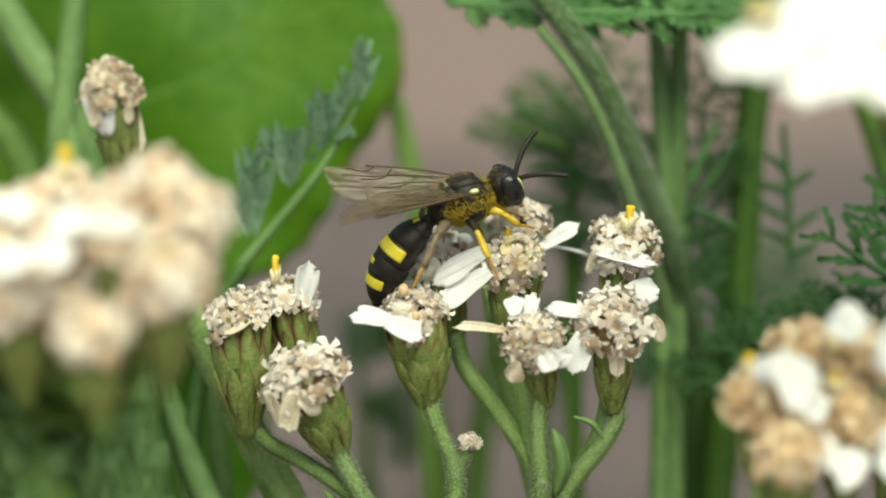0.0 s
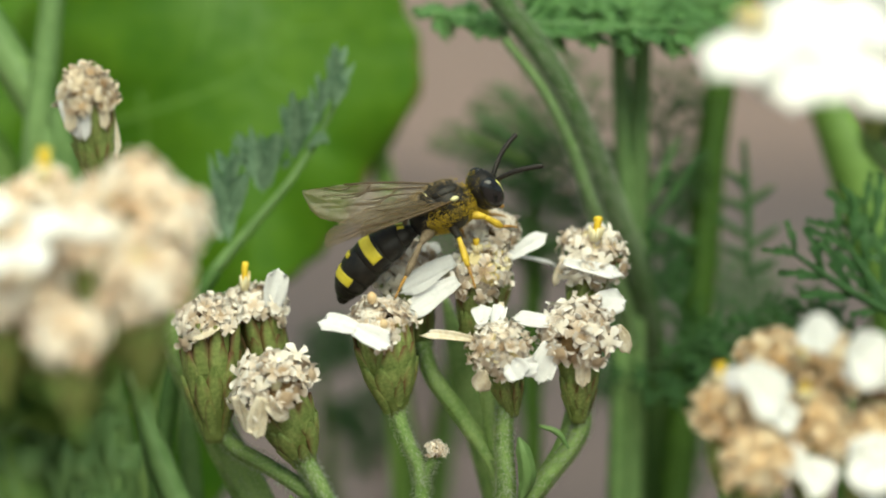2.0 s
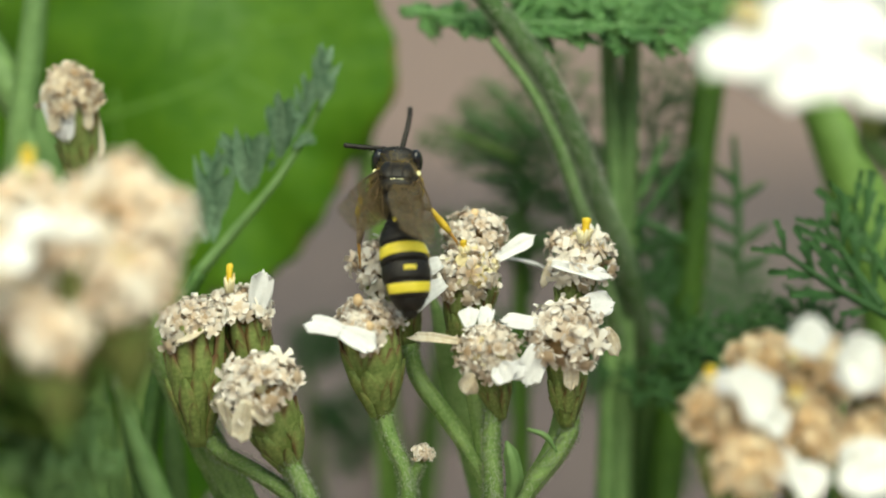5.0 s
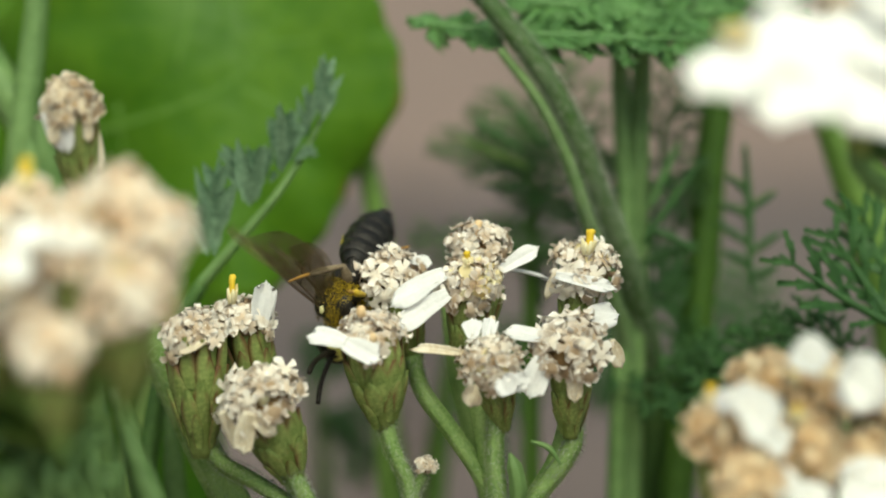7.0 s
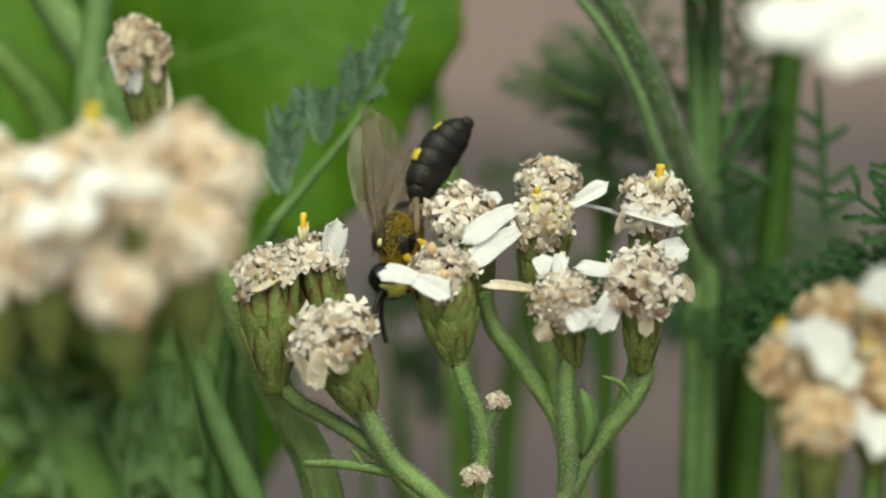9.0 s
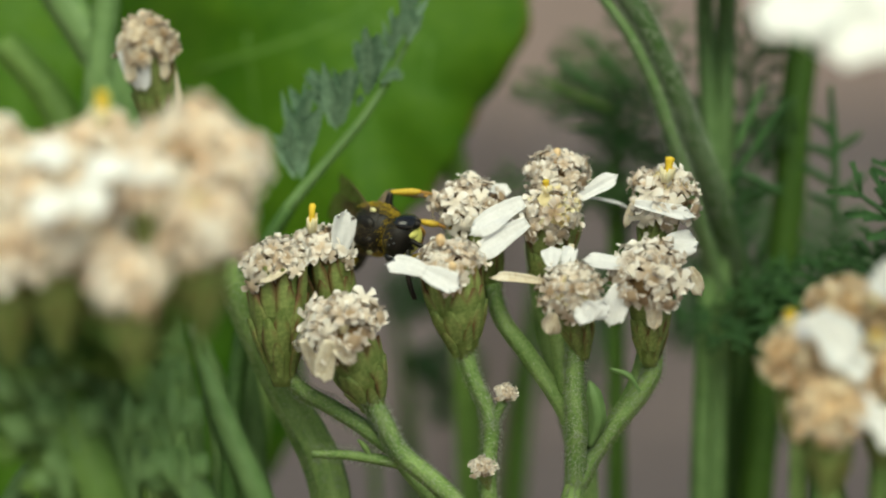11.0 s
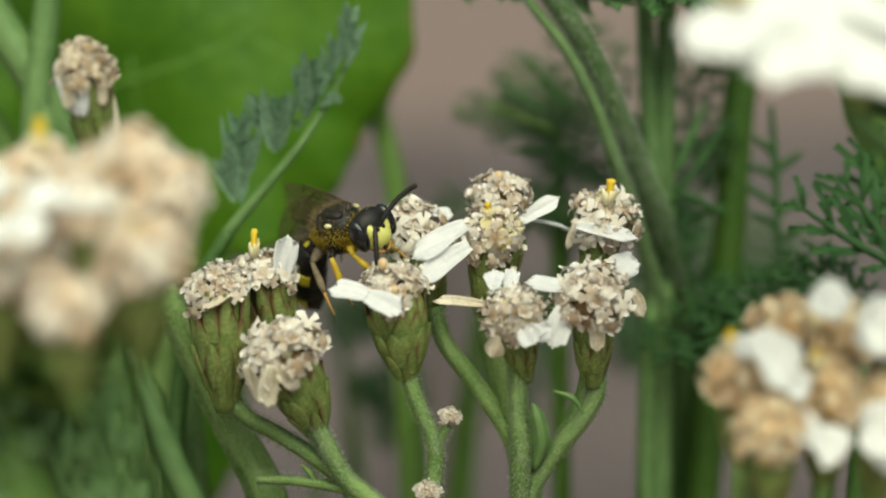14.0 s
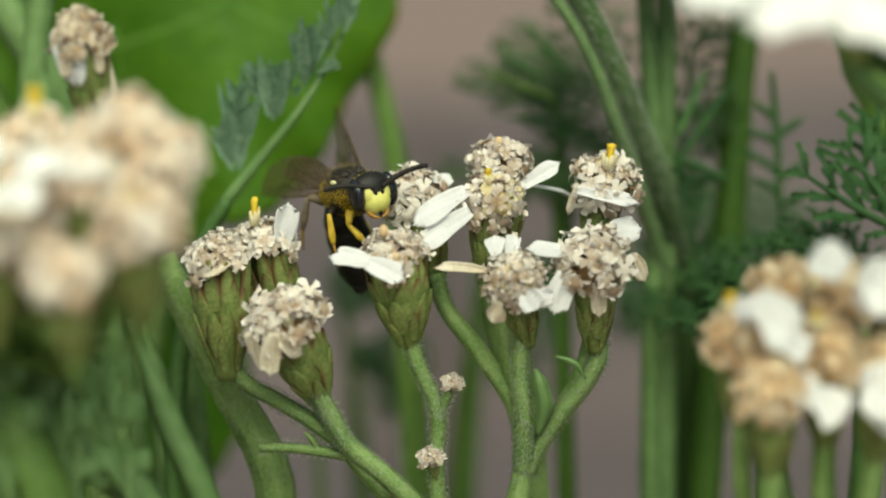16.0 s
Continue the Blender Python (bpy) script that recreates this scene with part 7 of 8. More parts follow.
    walk(wasp_feelers[0], eased([
        (0, feel(0, (0.95, 0.26, -0.17), (-0.18, 0.91, 0.38), (-0.95, -0.26, 0.17), (0.36, 0.93, -0.10))),
        (0.5, feel(0, (0.94, 0.29, -0.17), (-0.21, 0.90, 0.38), (-0.94, -0.29, 0.17), (0.36, 0.93, -0.10))),
        (1, feel(0, (0.92, 0.35, -0.17), (-0.26, 0.88, 0.39), (-0.92, -0.35, 0.17), (0.36, 0.93, -0.10))),
        (1.5, feel(0, (0.91, 0.37, -0.17), (-0.28, 0.87, 0.40), (-0.91, -0.37, 0.17), (0.31, 0.95, -0.10))),
        (2, feel(0, (0.91, 0.38, -0.17), (-0.29, 0.87, 0.40), (-0.91, -0.38, 0.17), (0.40, 0.91, -0.10))),
        (2.5, feel(0, (0.83, 0.53, -0.17), (-0.42, 0.79, 0.44), (-0.83, -0.53, 0.17), (0.20, 0.97, -0.10))),
        (3, feel(0, (0.78, 0.60, -0.17), (-0.32, 0.62, 0.71), (-0.61, -0.66, 0.44), (-0.36, 0.88, -0.31))),
        (3.5, feel(0, (0.59, 0.66, -0.47), (-0.03, 0.60, 0.80), (-0.46, -0.72, 0.52), (-0.45, 0.74, -0.50))),
        (4, feel(0, (0.43, 0.50, -0.75), (0.10, 0.80, 0.59), (-0.56, -0.61, 0.56), (-0.56, 0.66, -0.51))),
        (4.5, feel(0, (0.26, 0.59, -0.77), (0.01, 0.79, 0.61), (-0.41, -0.76, 0.51), (-0.76, 0.51, -0.41))),
        (4.7, feel(0, (0.21, 0.55, -0.81), (0.00, 0.83, 0.56), (-0.15, -0.85, 0.50), (-0.71, -0.57, 0.42))),
        (5.4, feel(0, (-0.41, 0.51, -0.76), (0.08, 0.85, 0.52), (0.41, -0.51, 0.76))),
        (6.1, feel(0, (-0.75, -0.35, -0.55), (-0.39, 0.92, -0.05), (0.75, 0.35, 0.55))),
        (6.8, feel(0, (-0.39, -0.90, -0.17), (-0.82, 0.43, -0.38), (0.39, 0.90, 0.17))),
        (7, feel(0, (-0.04, -0.98, -0.17), (-0.97, 0.08, -0.25), (-0.08, 0.78, -0.62))),
        (7.5, feel(0, (-0.07, -0.98, -0.17), (-0.96, 0.11, -0.24), (-0.08, 0.78, -0.62), (-0.64, -0.74, 0.21))),
        (8, feel(0, (-0.06, -0.98, -0.17), (-0.97, 0.10, -0.24), (-0.08, 0.78, -0.62), (-0.97, -0.20, 0.10))),
        (8.5, feel(0, (-0.11, -0.98, -0.17), (-0.96, 0.15, -0.25), (-0.08, 0.78, -0.62), (-0.91, -0.40, 0.10))),
        (8.7, feel(0, (-0.14, -0.97, -0.17), (-0.95, 0.18, -0.24), (-0.08, 0.78, -0.62), (0.10, -0.99, 0.10))),
        (9.4, feel(0, (-0.10, -0.93, 0.35), (-0.99, 0.12, 0.03), (0.10, 0.93, -0.35))),
        (10.1, feel(0, (0.25, -0.76, 0.60), (-0.94, -0.04, 0.34), (-0.25, 0.76, -0.60))),
        (10.8, feel(0, (0.39, -0.36, 0.85), (-0.86, 0.19, 0.48), (-0.56, 0.56, -0.61), (0.85, -0.42, 0.32))),
        (11, feel(0, (0.61, -0.18, 0.77), (-0.78, -0.03, 0.62), (-0.85, 0.40, -0.35), (0.85, -0.42, 0.32))),
        (11.5, feel(0, (0.45, -0.44, 0.78), (-0.88, -0.06, 0.47), (-0.71, 0.61, -0.35), (0.98, -0.10, 0.15))),
        (12, feel(0, (0.56, -0.38, 0.73), (-0.40, 0.66, 0.64), (-0.45, 0.35, -0.82), (0.97, 0.16, 0.20))),
        (12.5, feel(0, (0.73, -0.20, 0.65), (-0.33, 0.74, 0.59), (-0.75, 0.05, -0.65), (0.67, 0.74, 0.10))),
        (13, feel(0, (0.78, -0.20, 0.59), (-0.24, 0.77, 0.59), (-0.80, 0.22, -0.55), (0.74, 0.67, 0.10))),
        (13.5, feel(0, (0.80, -0.02, 0.61), (-0.28, 0.87, 0.40), (-0.72, 0.10, -0.68), (0.51, 0.86, 0.00))),
        (14, feel(0, (0.72, -0.04, 0.69), (-0.30, 0.88, 0.36), (-0.66, 0.10, -0.74), (0.61, 0.79, 0.00))),
        (14.5, feel(0, (0.76, -0.00, 0.65), (-0.28, 0.90, 0.33), (-0.68, 0.04, -0.73), (0.50, 0.86, 0.00))),
        (15, feel(0, (0.78, 0.02, 0.63), (-0.27, 0.92, 0.29), (-0.71, 0.06, -0.71), (0.51, 0.86, 0.00))),
        (15.5, feel(0, (0.85, -0.06, 0.52), (-0.17, 0.91, 0.38), (-0.69, 0.12, -0.71), (0.99, 0.10, 0.10))),
        (16, feel(0, (0.53, -0.08, 0.84), (-0.13, 0.97, 0.18), (-0.50, 0.14, -0.85), (0.85, 0.52, 0.10))),
    ]))
    walk(wasp_feelers[1], eased([
        (0, feel(1, (0.95, 0.26, -0.17), (-0.18, 0.91, 0.38), (-0.95, -0.26, 0.17), (0.96, 0.15, 0.25))),
        (0.5, feel(1, (0.94, 0.29, -0.17), (-0.21, 0.90, 0.38), (-0.94, -0.29, 0.17), (0.96, 0.15, 0.25))),
        (1, feel(1, (0.92, 0.35, -0.17), (-0.26, 0.88, 0.39), (-0.92, -0.35, 0.17), (0.93, 0.26, 0.26))),
        (1.5, feel(1, (0.91, 0.37, -0.17), (-0.28, 0.87, 0.40), (-0.91, -0.37, 0.17), (0.92, 0.27, 0.27))),
        (2, feel(1, (0.91, 0.38, -0.17), (-0.29, 0.87, 0.40), (-0.91, -0.38, 0.17), (0.88, 0.39, 0.28))),
        (2.5, feel(1, (0.83, 0.53, -0.17), (-0.42, 0.79, 0.44), (-0.83, -0.53, 0.17), (0.95, 0.25, 0.20))),
        (3, feel(1, (0.78, 0.60, -0.17), (-0.32, 0.62, 0.71), (-0.61, -0.66, 0.44), (0.80, 0.56, -0.21))),
        (3.5, feel(1, (0.59, 0.66, -0.47), (-0.03, 0.60, 0.80), (-0.46, -0.72, 0.52), (0.69, 0.61, -0.40))),
        (4, feel(1, (0.43, 0.50, -0.75), (0.10, 0.80, 0.59), (-0.56, -0.61, 0.56), (0.87, 0.26, -0.41))),
        (4.5, feel(1, (0.26, 0.59, -0.77), (0.01, 0.79, 0.61), (-0.41, -0.76, 0.51), (0.67, 0.62, -0.41))),
        (4.7, feel(1, (0.21, 0.55, -0.81), (0.00, 0.83, 0.56), (-0.15, -0.85, 0.50), (0.10, 0.91, -0.40))),
        (5.4, feel(1, (-0.41, 0.51, -0.76), (0.08, 0.85, 0.52), (0.41, -0.51, 0.76))),
        (6.1, feel(1, (-0.75, -0.35, -0.55), (-0.39, 0.92, -0.05), (0.75, 0.35, 0.55))),
        (6.8, feel(1, (-0.39, -0.90, -0.17), (-0.82, 0.43, -0.38), (0.39, 0.90, 0.17))),
        (7, feel(1, (-0.04, -0.98, -0.17), (-0.97, 0.08, -0.25), (-0.08, 0.78, -0.62))),
        (7.5, feel(1, (-0.07, -0.98, -0.17), (-0.96, 0.11, -0.24), (-0.08, 0.78, -0.62), (0.00, -1.00, 0.10))),
        (8, feel(1, (-0.06, -0.98, -0.17), (-0.97, 0.10, -0.24), (-0.08, 0.78, -0.62), (0.02, -0.99, 0.10))),
        (8.5, feel(1, (-0.11, -0.98, -0.17), (-0.96, 0.15, -0.25), (-0.08, 0.78, -0.62), (0.35, -0.93, 0.10))),
        (8.7, feel(1, (-0.14, -0.97, -0.17), (-0.95, 0.18, -0.24), (-0.08, 0.78, -0.62), (0.35, -0.93, 0.10))),
        (9.4, feel(1, (-0.10, -0.93, 0.35), (-0.99, 0.12, 0.03), (0.10, 0.93, -0.35))),
        (10.1, feel(1, (0.25, -0.76, 0.60), (-0.94, -0.04, 0.34), (-0.25, 0.76, -0.60))),
        (10.8, feel(1, (0.39, -0.36, 0.85), (-0.86, 0.19, 0.48), (-0.56, 0.56, -0.61), (0.00, -0.98, 0.20))),
        (11, feel(1, (0.61, -0.18, 0.77), (-0.78, -0.03, 0.62), (-0.85, 0.40, -0.35), (0.10, -0.99, 0.10))),
        (11.5, feel(1, (0.45, -0.44, 0.78), (-0.88, -0.06, 0.47), (-0.71, 0.61, -0.35), (-0.10, -0.99, 0.10))),
        (12, feel(1, (0.56, -0.38, 0.73), (-0.40, 0.66, 0.64), (-0.45, 0.35, -0.82), (0.30, -0.92, 0.25))),
        (12.5, feel(1, (0.73, -0.20, 0.65), (-0.33, 0.74, 0.59), (-0.75, 0.05, -0.65), (0.39, -0.89, 0.25))),
        (13, feel(1, (0.78, -0.20, 0.59), (-0.24, 0.77, 0.59), (-0.80, 0.22, -0.55), (0.35, -0.92, 0.20))),
        (13.5, feel(1, (0.80, -0.02, 0.61), (-0.28, 0.87, 0.40), (-0.72, 0.10, -0.68), (0.20, -0.96, 0.20))),
        (14, feel(1, (0.72, -0.04, 0.69), (-0.30, 0.88, 0.36), (-0.66, 0.10, -0.74), (0.15, -0.97, 0.20))),
        (14.5, feel(1, (0.76, -0.00, 0.65), (-0.28, 0.90, 0.33), (-0.68, 0.04, -0.73), (0.53, 0.84, 0.10))),
        (15, feel(1, (0.78, 0.02, 0.63), (-0.27, 0.92, 0.29), (-0.71, 0.06, -0.71), (0.53, 0.84, 0.10))),
        (15.5, feel(1, (0.85, -0.06, 0.52), (-0.17, 0.91, 0.38), (-0.69, 0.12, -0.71), (0.35, -0.92, 0.20))),
        (16, feel(1, (0.53, -0.08, 0.84), (-0.13, 0.97, 0.18), (-0.50, 0.14, -0.85), (-0.94, 0.10, 0.31))),
    ]))
    # wings: at rest, beating as it climbs and lands, then held out
    rest = (((16, 18, 55), (10, 14, 50)), ((4, 9, 10), (2, 7, 6)))

    def wing_rows(k):
        y, pair = (1, -1)[k // 2], k % 2
        o, (lift, spread, roll) = wasp_wings[k].location.copy(), rest[k // 2][pair]
        beats = [(0.0, 0.0), (2.8, 0.0)] + [(2.9 + n / 40, 30 * math.sin(n * 1.9 - 1.75)) for n in range(72)] + [(4.9, 0.0), (6.4, 0.0)] + [(6.6 + n / 30, 22 * math.sin(n * 2.2)) for n in range(14)] + [(7.1, 0.0)]
        down, out = (14, 25) if y > 0 else (-38, -6)
        return [(t, Matrix.Translation(o) @ pose(0, 0, 0, roll, lift - (down if beat else 0) + beat, -y * (spread + (out if beat else 0) + abs(beat) * 0.5))) for t, beat in beats]
    walk(wasp_wings[0], eased(wing_rows(0) + [
        (7.5, fan(0, (-0.07, -0.98, -0.17), (-0.96, 0.11, -0.24), (-0.25, 0.71, -0.66))),
        (8, fan(0, (-0.06, -0.98, -0.17), (-0.97, 0.10, -0.24), (-0.16, 0.99, -0.05))),
        (8.5, fan(0, (-0.11, -0.98, -0.17), (-0.96, 0.15, -0.25), (-0.12, 0.99, -0.05))),
        (8.7, fan(0, (-0.14, -0.97, -0.17), (-0.95, 0.18, -0.24), (-0.20, 0.98, -0.05))),
        (10.8, fan(0, (0.39, -0.36, 0.85), (-0.86, 0.19, 0.48), (-0.30, 0.40, -0.87))),
        (11, fan(0, (0.61, -0.18, 0.77), (-0.78, -0.03, 0.62), (-0.28, 0.32, -0.90))),
        (11.5, fan(0, (0.45, -0.44, 0.78), (-0.88, -0.06, 0.47), (-0.34, 0.32, -0.88))),
        (12, fan(0, (0.56, -0.38, 0.73), (-0.40, 0.66, 0.64), (-0.28, 0.32, -0.90))),
        (12.5, fan(0, (0.73, -0.20, 0.65), (-0.33, 0.74, 0.59), (-0.61, 0.42, -0.67))),
        (13, fan(0, (0.78, -0.20, 0.59), (-0.24, 0.77, 0.59), (-0.42, 0.30, -0.86))),
        (13.5, fan(0, (0.80, -0.02, 0.61), (-0.28, 0.87, 0.40), (-0.47, 0.22, -0.86))),
        (14, fan(0, (0.72, -0.04, 0.69), (-0.30, 0.88, 0.36), (-0.52, 0.22, -0.82))),
        (14.5, fan(0, (0.76, -0.00, 0.65), (-0.28, 0.90, 0.33), (-0.52, 0.24, -0.82))),
        (15, fan(0, (0.78, 0.02, 0.63), (-0.27, 0.92, 0.29), (-0.62, 0.36, -0.70))),
        (15.5, fan(0, (0.85, -0.06, 0.52), (-0.17, 0.91, 0.38), (-0.45, 0.65, -0.60))),
        (16, fan(0, (0.53, -0.08, 0.84), (-0.13, 0.97, 0.18), (-0.22, 0.55, -0.80))),
    ]))
    walk(wasp_wings[1], eased(wing_rows(1) + [
        (7.5, fan(1, (-0.07, -0.98, -0.17), (-0.96, 0.11, -0.24), (-0.25, 0.71, -0.66))),
        (8, fan(1, (-0.06, -0.98, -0.17), (-0.97, 0.10, -0.24), (0.12, 0.99, -0.10))),
        (8.5, fan(1, (-0.11, -0.98, -0.17), (-0.96, 0.15, -0.25), (0.16, 0.98, -0.10))),
        (8.7, fan(1, (-0.14, -0.97, -0.17), (-0.95, 0.18, -0.24), (0.08, 0.99, -0.10))),
        (10.8, fan(1, (0.39, -0.36, 0.85), (-0.86, 0.19, 0.48), (-0.30, 0.40, -0.87))),
        (11, fan(1, (0.61, -0.18, 0.77), (-0.78, -0.03, 0.62), (-0.28, 0.32, -0.90))),
        (11.5, fan(1, (0.45, -0.44, 0.78), (-0.88, -0.06, 0.47), (-0.34, 0.32, -0.88))),
        (12, fan(1, (0.56, -0.38, 0.73), (-0.40, 0.66, 0.64), (-0.28, 0.32, -0.90))),
        (12.5, fan(1, (0.73, -0.20, 0.65), (-0.33, 0.74, 0.59), (-0.61, 0.42, -0.67))),
        (13, fan(1, (0.78, -0.20, 0.59), (-0.24, 0.77, 0.59), (-0.45, 0.10, -0.89))),
        (13.5, fan(1, (0.80, -0.02, 0.61), (-0.28, 0.87, 0.40), (-0.45, -0.05, -0.89))),
        (14, fan(1, (0.72, -0.04, 0.69), (-0.30, 0.88, 0.36), (-0.50, -0.12, -0.86))),
        (14.5, fan(1, (0.76, -0.00, 0.65), (-0.28, 0.90, 0.33), (-0.50, -0.10, -0.86))),
        (15, fan(1, (0.78, 0.02, 0.63), (-0.27, 0.92, 0.29), (-0.67, 0.00, -0.74))),
        (15.5, fan(1, (0.85, -0.06, 0.52), (-0.17, 0.91, 0.38), (-0.52, 0.46, -0.72))),
        (16, fan(1, (0.53, -0.08, 0.84), (-0.13, 0.97, 0.18), (-0.25, 0.50, -0.83))),
    ]))
    walk(wasp_wings[2], eased(wing_rows(2) + [
        (7.5, fan(2, (-0.07, -0.98, -0.17), (-0.96, 0.11, -0.24), (-0.40, 0.60, -0.70))),
        (8, fan(2, (-0.06, -0.98, -0.17), (-0.97, 0.10, -0.24), (0.00, 0.95, -0.30))),
        (8.5, fan(2, (-0.11, -0.98, -0.17), (-0.96, 0.15, -0.25), (0.00, 0.95, -0.30))),
        (8.7, fan(2, (-0.14, -0.97, -0.17), (-0.95, 0.18, -0.24), (-0.10, 0.95, -0.30))),
        (10.8, fan(2, (0.39, -0.36, 0.85), (-0.86, 0.19, 0.48), (-0.41, 0.30, -0.86))),
        (11, fan(2, (0.61, -0.18, 0.77), (-0.78, -0.03, 0.62), (-0.35, 0.20, -0.91))),
        (11.5, fan(2, (0.45, -0.44, 0.78), (-0.88, -0.06, 0.47), (-0.40, 0.25, -0.88))),
        (12, fan(2, (0.56, -0.38, 0.73), (-0.40, 0.66, 0.64), (-0.33, 0.28, -0.90))),
        (12.5, fan(2, (0.73, -0.20, 0.65), (-0.33, 0.74, 0.59), (-0.66, 0.34, -0.68))),
        (13, fan(2, (0.78, -0.20, 0.59), (-0.24, 0.77, 0.59), (-0.45, -0.10, -0.89))),
        (13.5, fan(2, (0.80, -0.02, 0.61), (-0.28, 0.87, 0.40), (-0.42, -0.12, -0.90))),
        (14, fan(2, (0.72, -0.04, 0.69), (-0.30, 0.88, 0.36), (-0.42, -0.12, -0.90))),
        (14.5, fan(2, (0.76, -0.00, 0.65), (-0.28, 0.90, 0.33), (-0.42, -0.12, -0.90))),
        (15, fan(2, (0.78, 0.02, 0.63), (-0.27, 0.92, 0.29), (-0.42, -0.12, -0.90))),
        (15.5, fan(2, (0.85, -0.06, 0.52), (-0.17, 0.91, 0.38), (-0.70, -0.10, -0.70))),
        (16, fan(2, (0.53, -0.08, 0.84), (-0.13, 0.97, 0.18), (-0.60, -0.10, -0.80))),
    ]))
    walk(wasp_wings[3], eased(wing_rows(3) + [
        (7.5, fan(3, (-0.07, -0.98, -0.17), (-0.96, 0.11, -0.24), (-0.40, 0.60, -0.70))),
        (8, fan(3, (-0.06, -0.98, -0.17), (-0.97, 0.10, -0.24), (0.21, 0.95, -0.21))),
        (8.5, fan(3, (-0.11, -0.98, -0.17), (-0.96, 0.15, -0.25), (0.21, 0.95, -0.21))),
        (8.7, fan(3, (-0.14, -0.97, -0.17), (-0.95, 0.18, -0.24), (0.16, 0.96, -0.21))),
        (10.8, fan(3, (0.39, -0.36, 0.85), (-0.86, 0.19, 0.48), (-0.41, 0.30, -0.86))),
        (11, fan(3, (0.61, -0.18, 0.77), (-0.78, -0.03, 0.62), (-0.35, 0.20, -0.91))),
        (11.5, fan(3, (0.45, -0.44, 0.78), (-0.88, -0.06, 0.47), (-0.40, 0.25, -0.88))),
        (12, fan(3, (0.56, -0.38, 0.73), (-0.40, 0.66, 0.64), (-0.33, 0.28, -0.90))),
        (12.5, fan(3, (0.73, -0.20, 0.65), (-0.33, 0.74, 0.59), (-0.66, 0.34, -0.68))),
        (13, fan(3, (0.78, -0.20, 0.59), (-0.24, 0.77, 0.59), (-0.45, -0.10, -0.89))),
        (13.5, fan(3, (0.80, -0.02, 0.61), (-0.28, 0.87, 0.40), (-0.42, -0.12, -0.90))),
        (14, fan(3, (0.72, -0.04, 0.69), (-0.30, 0.88, 0.36), (-0.42, -0.12, -0.90))),
        (14.5, fan(3, (0.76, -0.00, 0.65), (-0.28, 0.90, 0.33), (-0.42, -0.12, -0.90))),
        (15, fan(3, (0.78, 0.02, 0.63), (-0.27, 0.92, 0.29), (-0.42, -0.12, -0.90))),
        (15.5, fan(3, (0.85, -0.06, 0.52), (-0.17, 0.91, 0.38), (-0.70, -0.10, -0.70))),
        (16, fan(3, (0.53, -0.08, 0.84), (-0.13, 0.97, 0.18), (-0.60, -0.10, -0.80))),
    ]))
    # legs: seconds, the body's attitude, and the ways of thigh and shin; at rest in between
    step(0, [
        (0,),
        (6.1,),
        (7, (-0.04, -0.98, -0.17), (-0.97, 0.08, -0.25), (0.34, -0.23, 0.91), (-0.36, -0.10, 0.93)),
        (8, (-0.06, -0.98, -0.17), (-0.97, 0.10, -0.24), (0.44, -0.22, 0.87), (-0.39, 0.00, 0.92)),
        (8.7, (-0.14, -0.97, -0.17), (-0.95, 0.18, -0.24), (0.44, -0.22, 0.87), (-0.39, 0.00, 0.92)),
        (9.4,),
        (10.8, (0.39, -0.36, 0.85), (-0.86, 0.19, 0.48), (0.69, -0.23, 0.69), (0.72, -0.62, 0.31)),
        (11, (0.61, -0.18, 0.77), (-0.78, -0.03, 0.62), (0.94, 0.10, 0.31), (0.97, -0.15, 0.20)),
        (11.5, (0.45, -0.44, 0.78), (-0.88, -0.06, 0.47), (0.92, 0.25, 0.31), (0.98, -0.12, 0.15)),
        (12, (0.56, -0.38, 0.73), (-0.40, 0.66, 0.64), (0.81, -0.12, 0.58), (0.33, -0.88, 0.33)),
        (12.5,),
        (15,),
        (16, (0.53, -0.08, 0.84), (-0.13, 0.97, 0.18), (0.98, 0.17, 0.12), (0.93, -0.36, 0.10)),
    ])
    step(1, [
        (0,),
        (6.1,),
        (7, (-0.04, -0.98, -0.17), (-0.97, 0.08, -0.25), (0.44, 0.22, 0.87), (-0.36, 0.10, 0.93)),
        (8, (-0.06, -0.98, -0.17), (-0.97, 0.10, -0.24), (0.52, 0.16, 0.84), (-0.43, 0.08, 0.90)),
        (8.7, (-0.14, -0.97, -0.17), (-0.95, 0.18, -0.24), (0.52, 0.16, 0.84), (-0.43, 0.08, 0.90)),
        (9.4,),
        (10.8, (0.39, -0.36, 0.85), (-0.86, 0.19, 0.48), (0.05, 0.98, 0.20), (0.99, 0.02, 0.10)),
        (11, (0.61, -0.18, 0.77), (-0.78, -0.03, 0.62), (0.05, 0.98, 0.20), (0.99, 0.02, 0.10)),
        (11.5, (0.45, -0.44, 0.78), (-0.88, -0.06, 0.47), (0.05, 0.98, 0.20), (0.99, -0.08, 0.10)),
        (12, (0.56, -0.38, 0.73), (-0.40, 0.66, 0.64), (0.05, 0.98, 0.20), (0.97, -0.20, 0.10)),
        (12.7,),
        (16,),
    ])
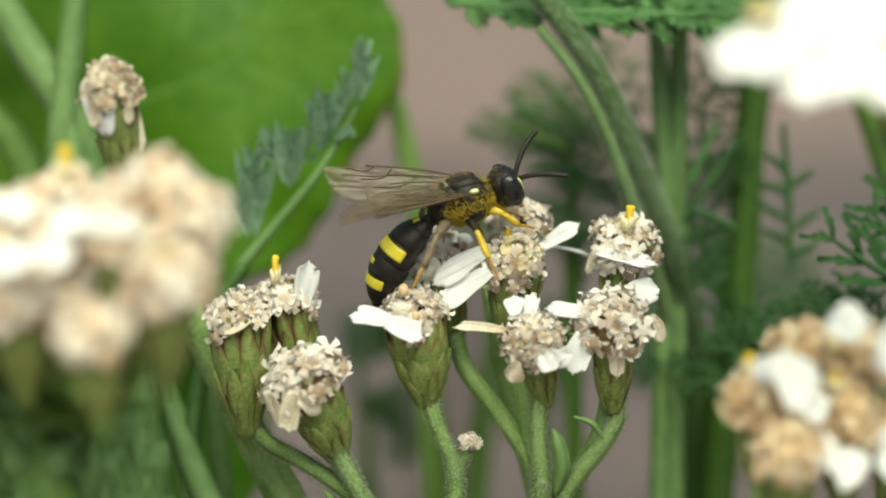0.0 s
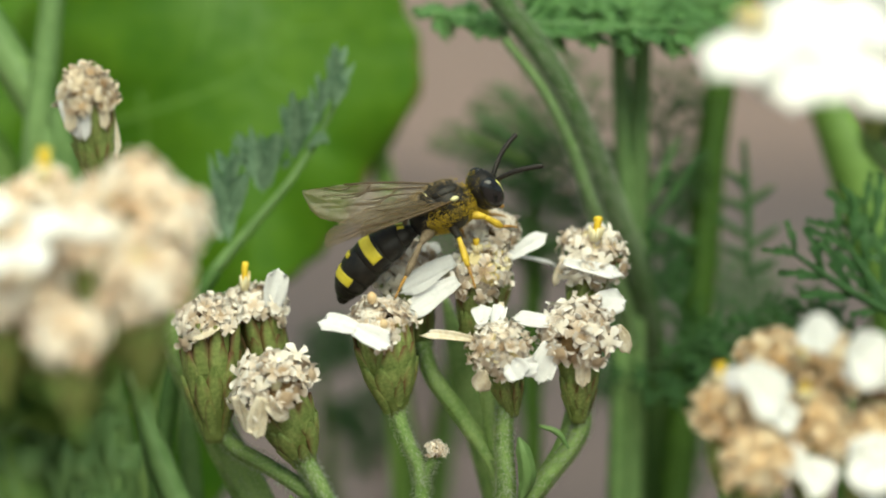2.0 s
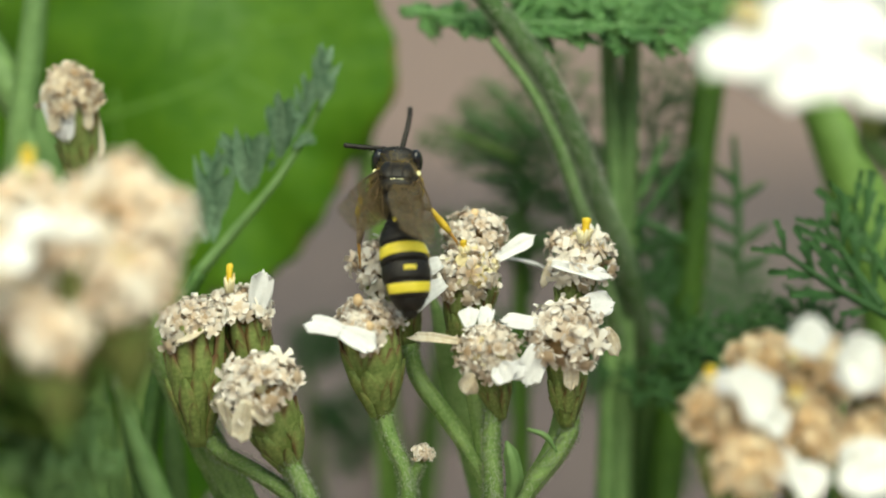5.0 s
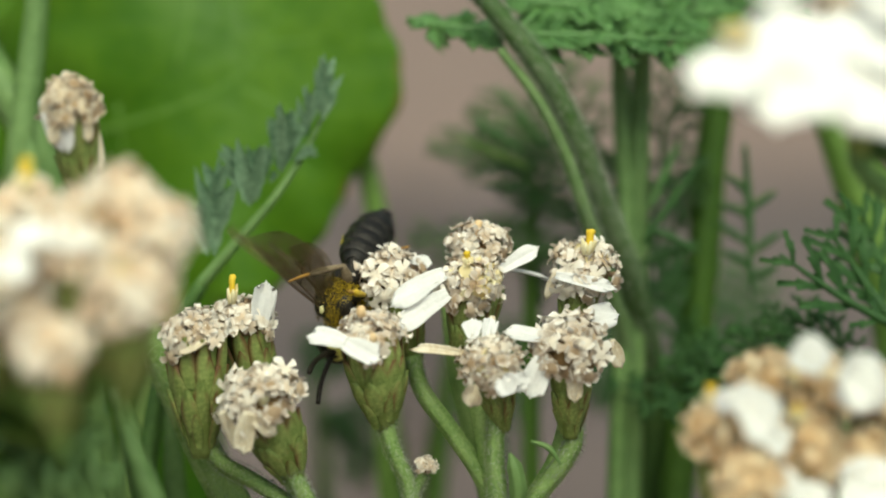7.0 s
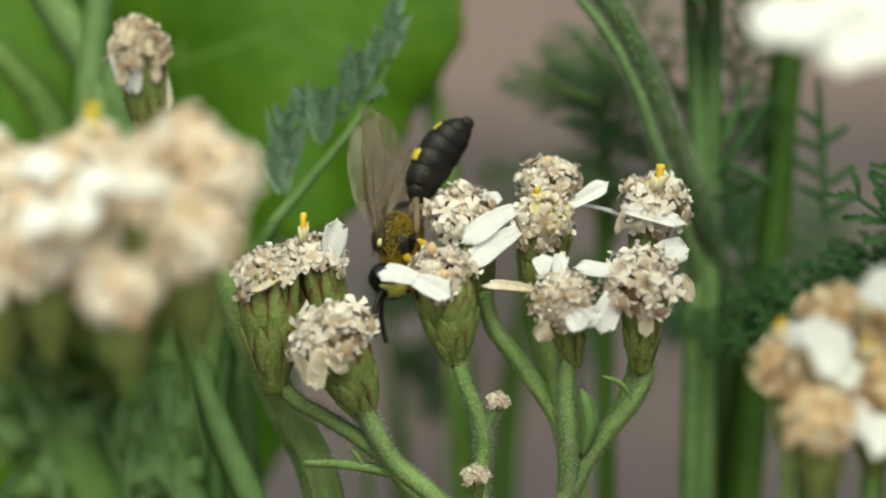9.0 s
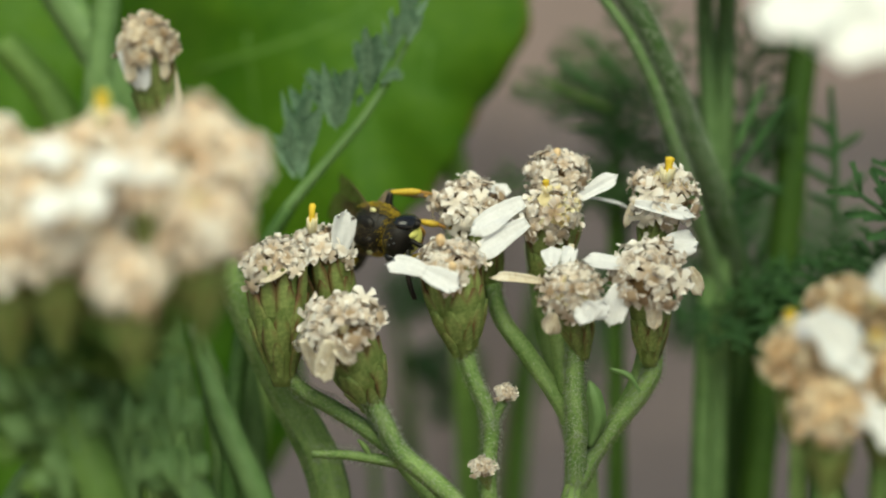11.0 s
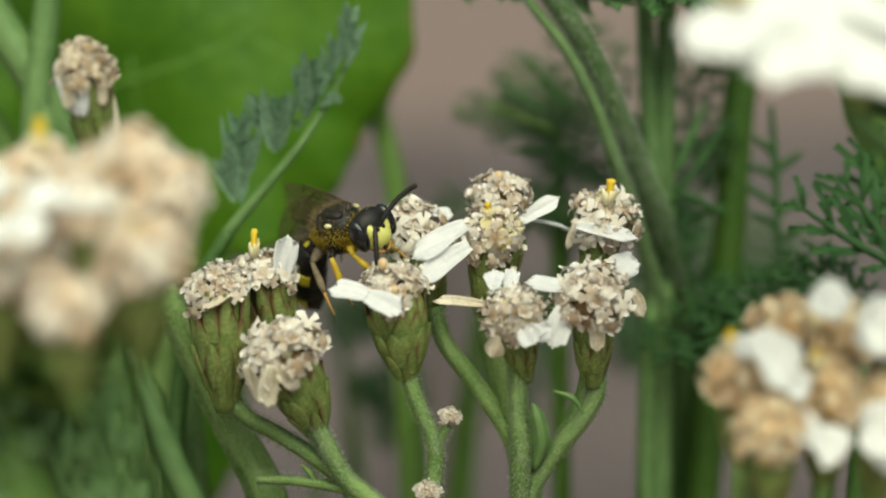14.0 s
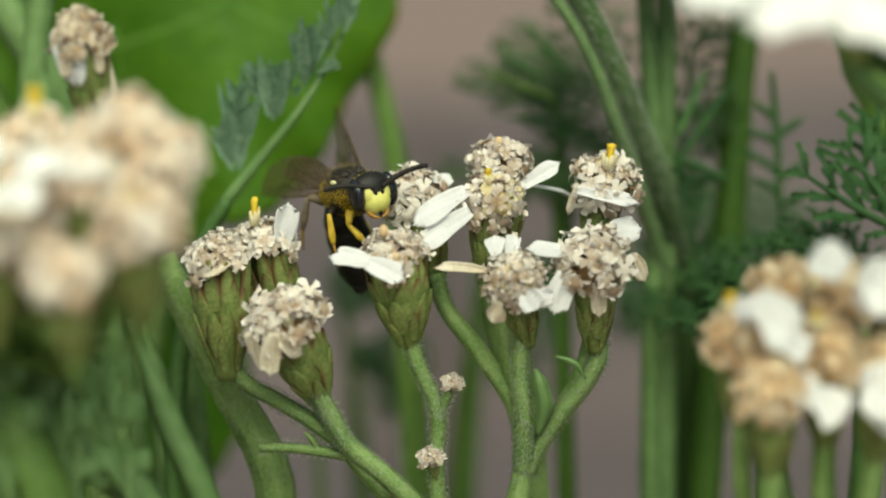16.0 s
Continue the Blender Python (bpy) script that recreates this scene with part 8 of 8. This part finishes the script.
    step(2, [
        (0,),
        (6.1,),
        (7, (-0.04, -0.98, -0.17), (-0.97, 0.08, -0.25), (-0.31, 0.72, 0.62), (-0.91, -0.23, 0.34)),
        (7.5, (-0.07, -0.98, -0.17), (-0.96, 0.11, -0.24), (0.33, 0.55, 0.77), (-0.36, -0.10, 0.93)),
        (8, (-0.06, -0.98, -0.17), (-0.97, 0.10, -0.24), (0.50, 0.70, 0.50), (-0.74, -0.23, 0.63)),
        (8.7, (-0.14, -0.97, -0.17), (-0.95, 0.18, -0.24), (0.55, 0.80, 0.25), (-0.95, -0.22, 0.20)),
        (9.4,),
        (10.8, (0.39, -0.36, 0.85), (-0.86, 0.19, 0.48), (0.52, 0.83, 0.21), (0.93, -0.31, 0.21)),
        (11.5, (0.45, -0.44, 0.78), (-0.88, -0.06, 0.47), (0.52, 0.83, 0.21), (0.91, -0.35, 0.20)),
        (12.2,),
        (16,),
    ])
    step(4, [
        (0, (0.95, 0.26, -0.17), (-0.18, 0.91, 0.38), (0.35, -0.50, 0.80), (0.39, -0.89, 0.22)),
        (2.5, (0.83, 0.53, -0.17), (-0.42, 0.79, 0.44), (0.35, -0.50, 0.80), (0.39, -0.89, 0.22)),
        (4.5, (0.26, 0.59, -0.77), (0.01, 0.79, 0.61), (0.35, -0.50, 0.80), (0.34, -0.91, 0.23)),
        (6.1,),
        (16,),
    ])
    step(5, [
        (0, (0.95, 0.26, -0.17), (-0.18, 0.91, 0.38), (-0.51, -0.56, 0.66), (-0.39, -0.89, 0.22)),
        (2, (0.91, 0.38, -0.17), (-0.29, 0.87, 0.40), (-0.51, -0.56, 0.66), (-0.39, -0.89, 0.22)),
        (3, (0.78, 0.60, -0.17), (-0.32, 0.62, 0.71), (-0.10, -0.80, 0.60), (0.20, -0.98, 0.10)),
        (4.5, (0.26, 0.59, -0.77), (0.01, 0.79, 0.61), (-0.10, -0.80, 0.60), (0.20, -0.98, 0.10)),
        (6.1,),
        (12,),
        (13, (0.78, -0.20, 0.59), (-0.24, 0.77, 0.59), (-0.50, -0.70, 0.50), (0.30, -0.90, 0.30)),
        (15.5, (0.85, -0.06, 0.52), (-0.17, 0.91, 0.38), (-0.50, -0.70, 0.50), (0.30, -0.90, 0.30)),
        (16,),
    ])
    step(3, [
        (0,),
        (15,),
        (16, (0.53, -0.08, 0.84), (-0.13, 0.97, 0.18), (-0.11, -0.84, 0.53), (0.68, -0.73, 0.10)),
    ])


motions()
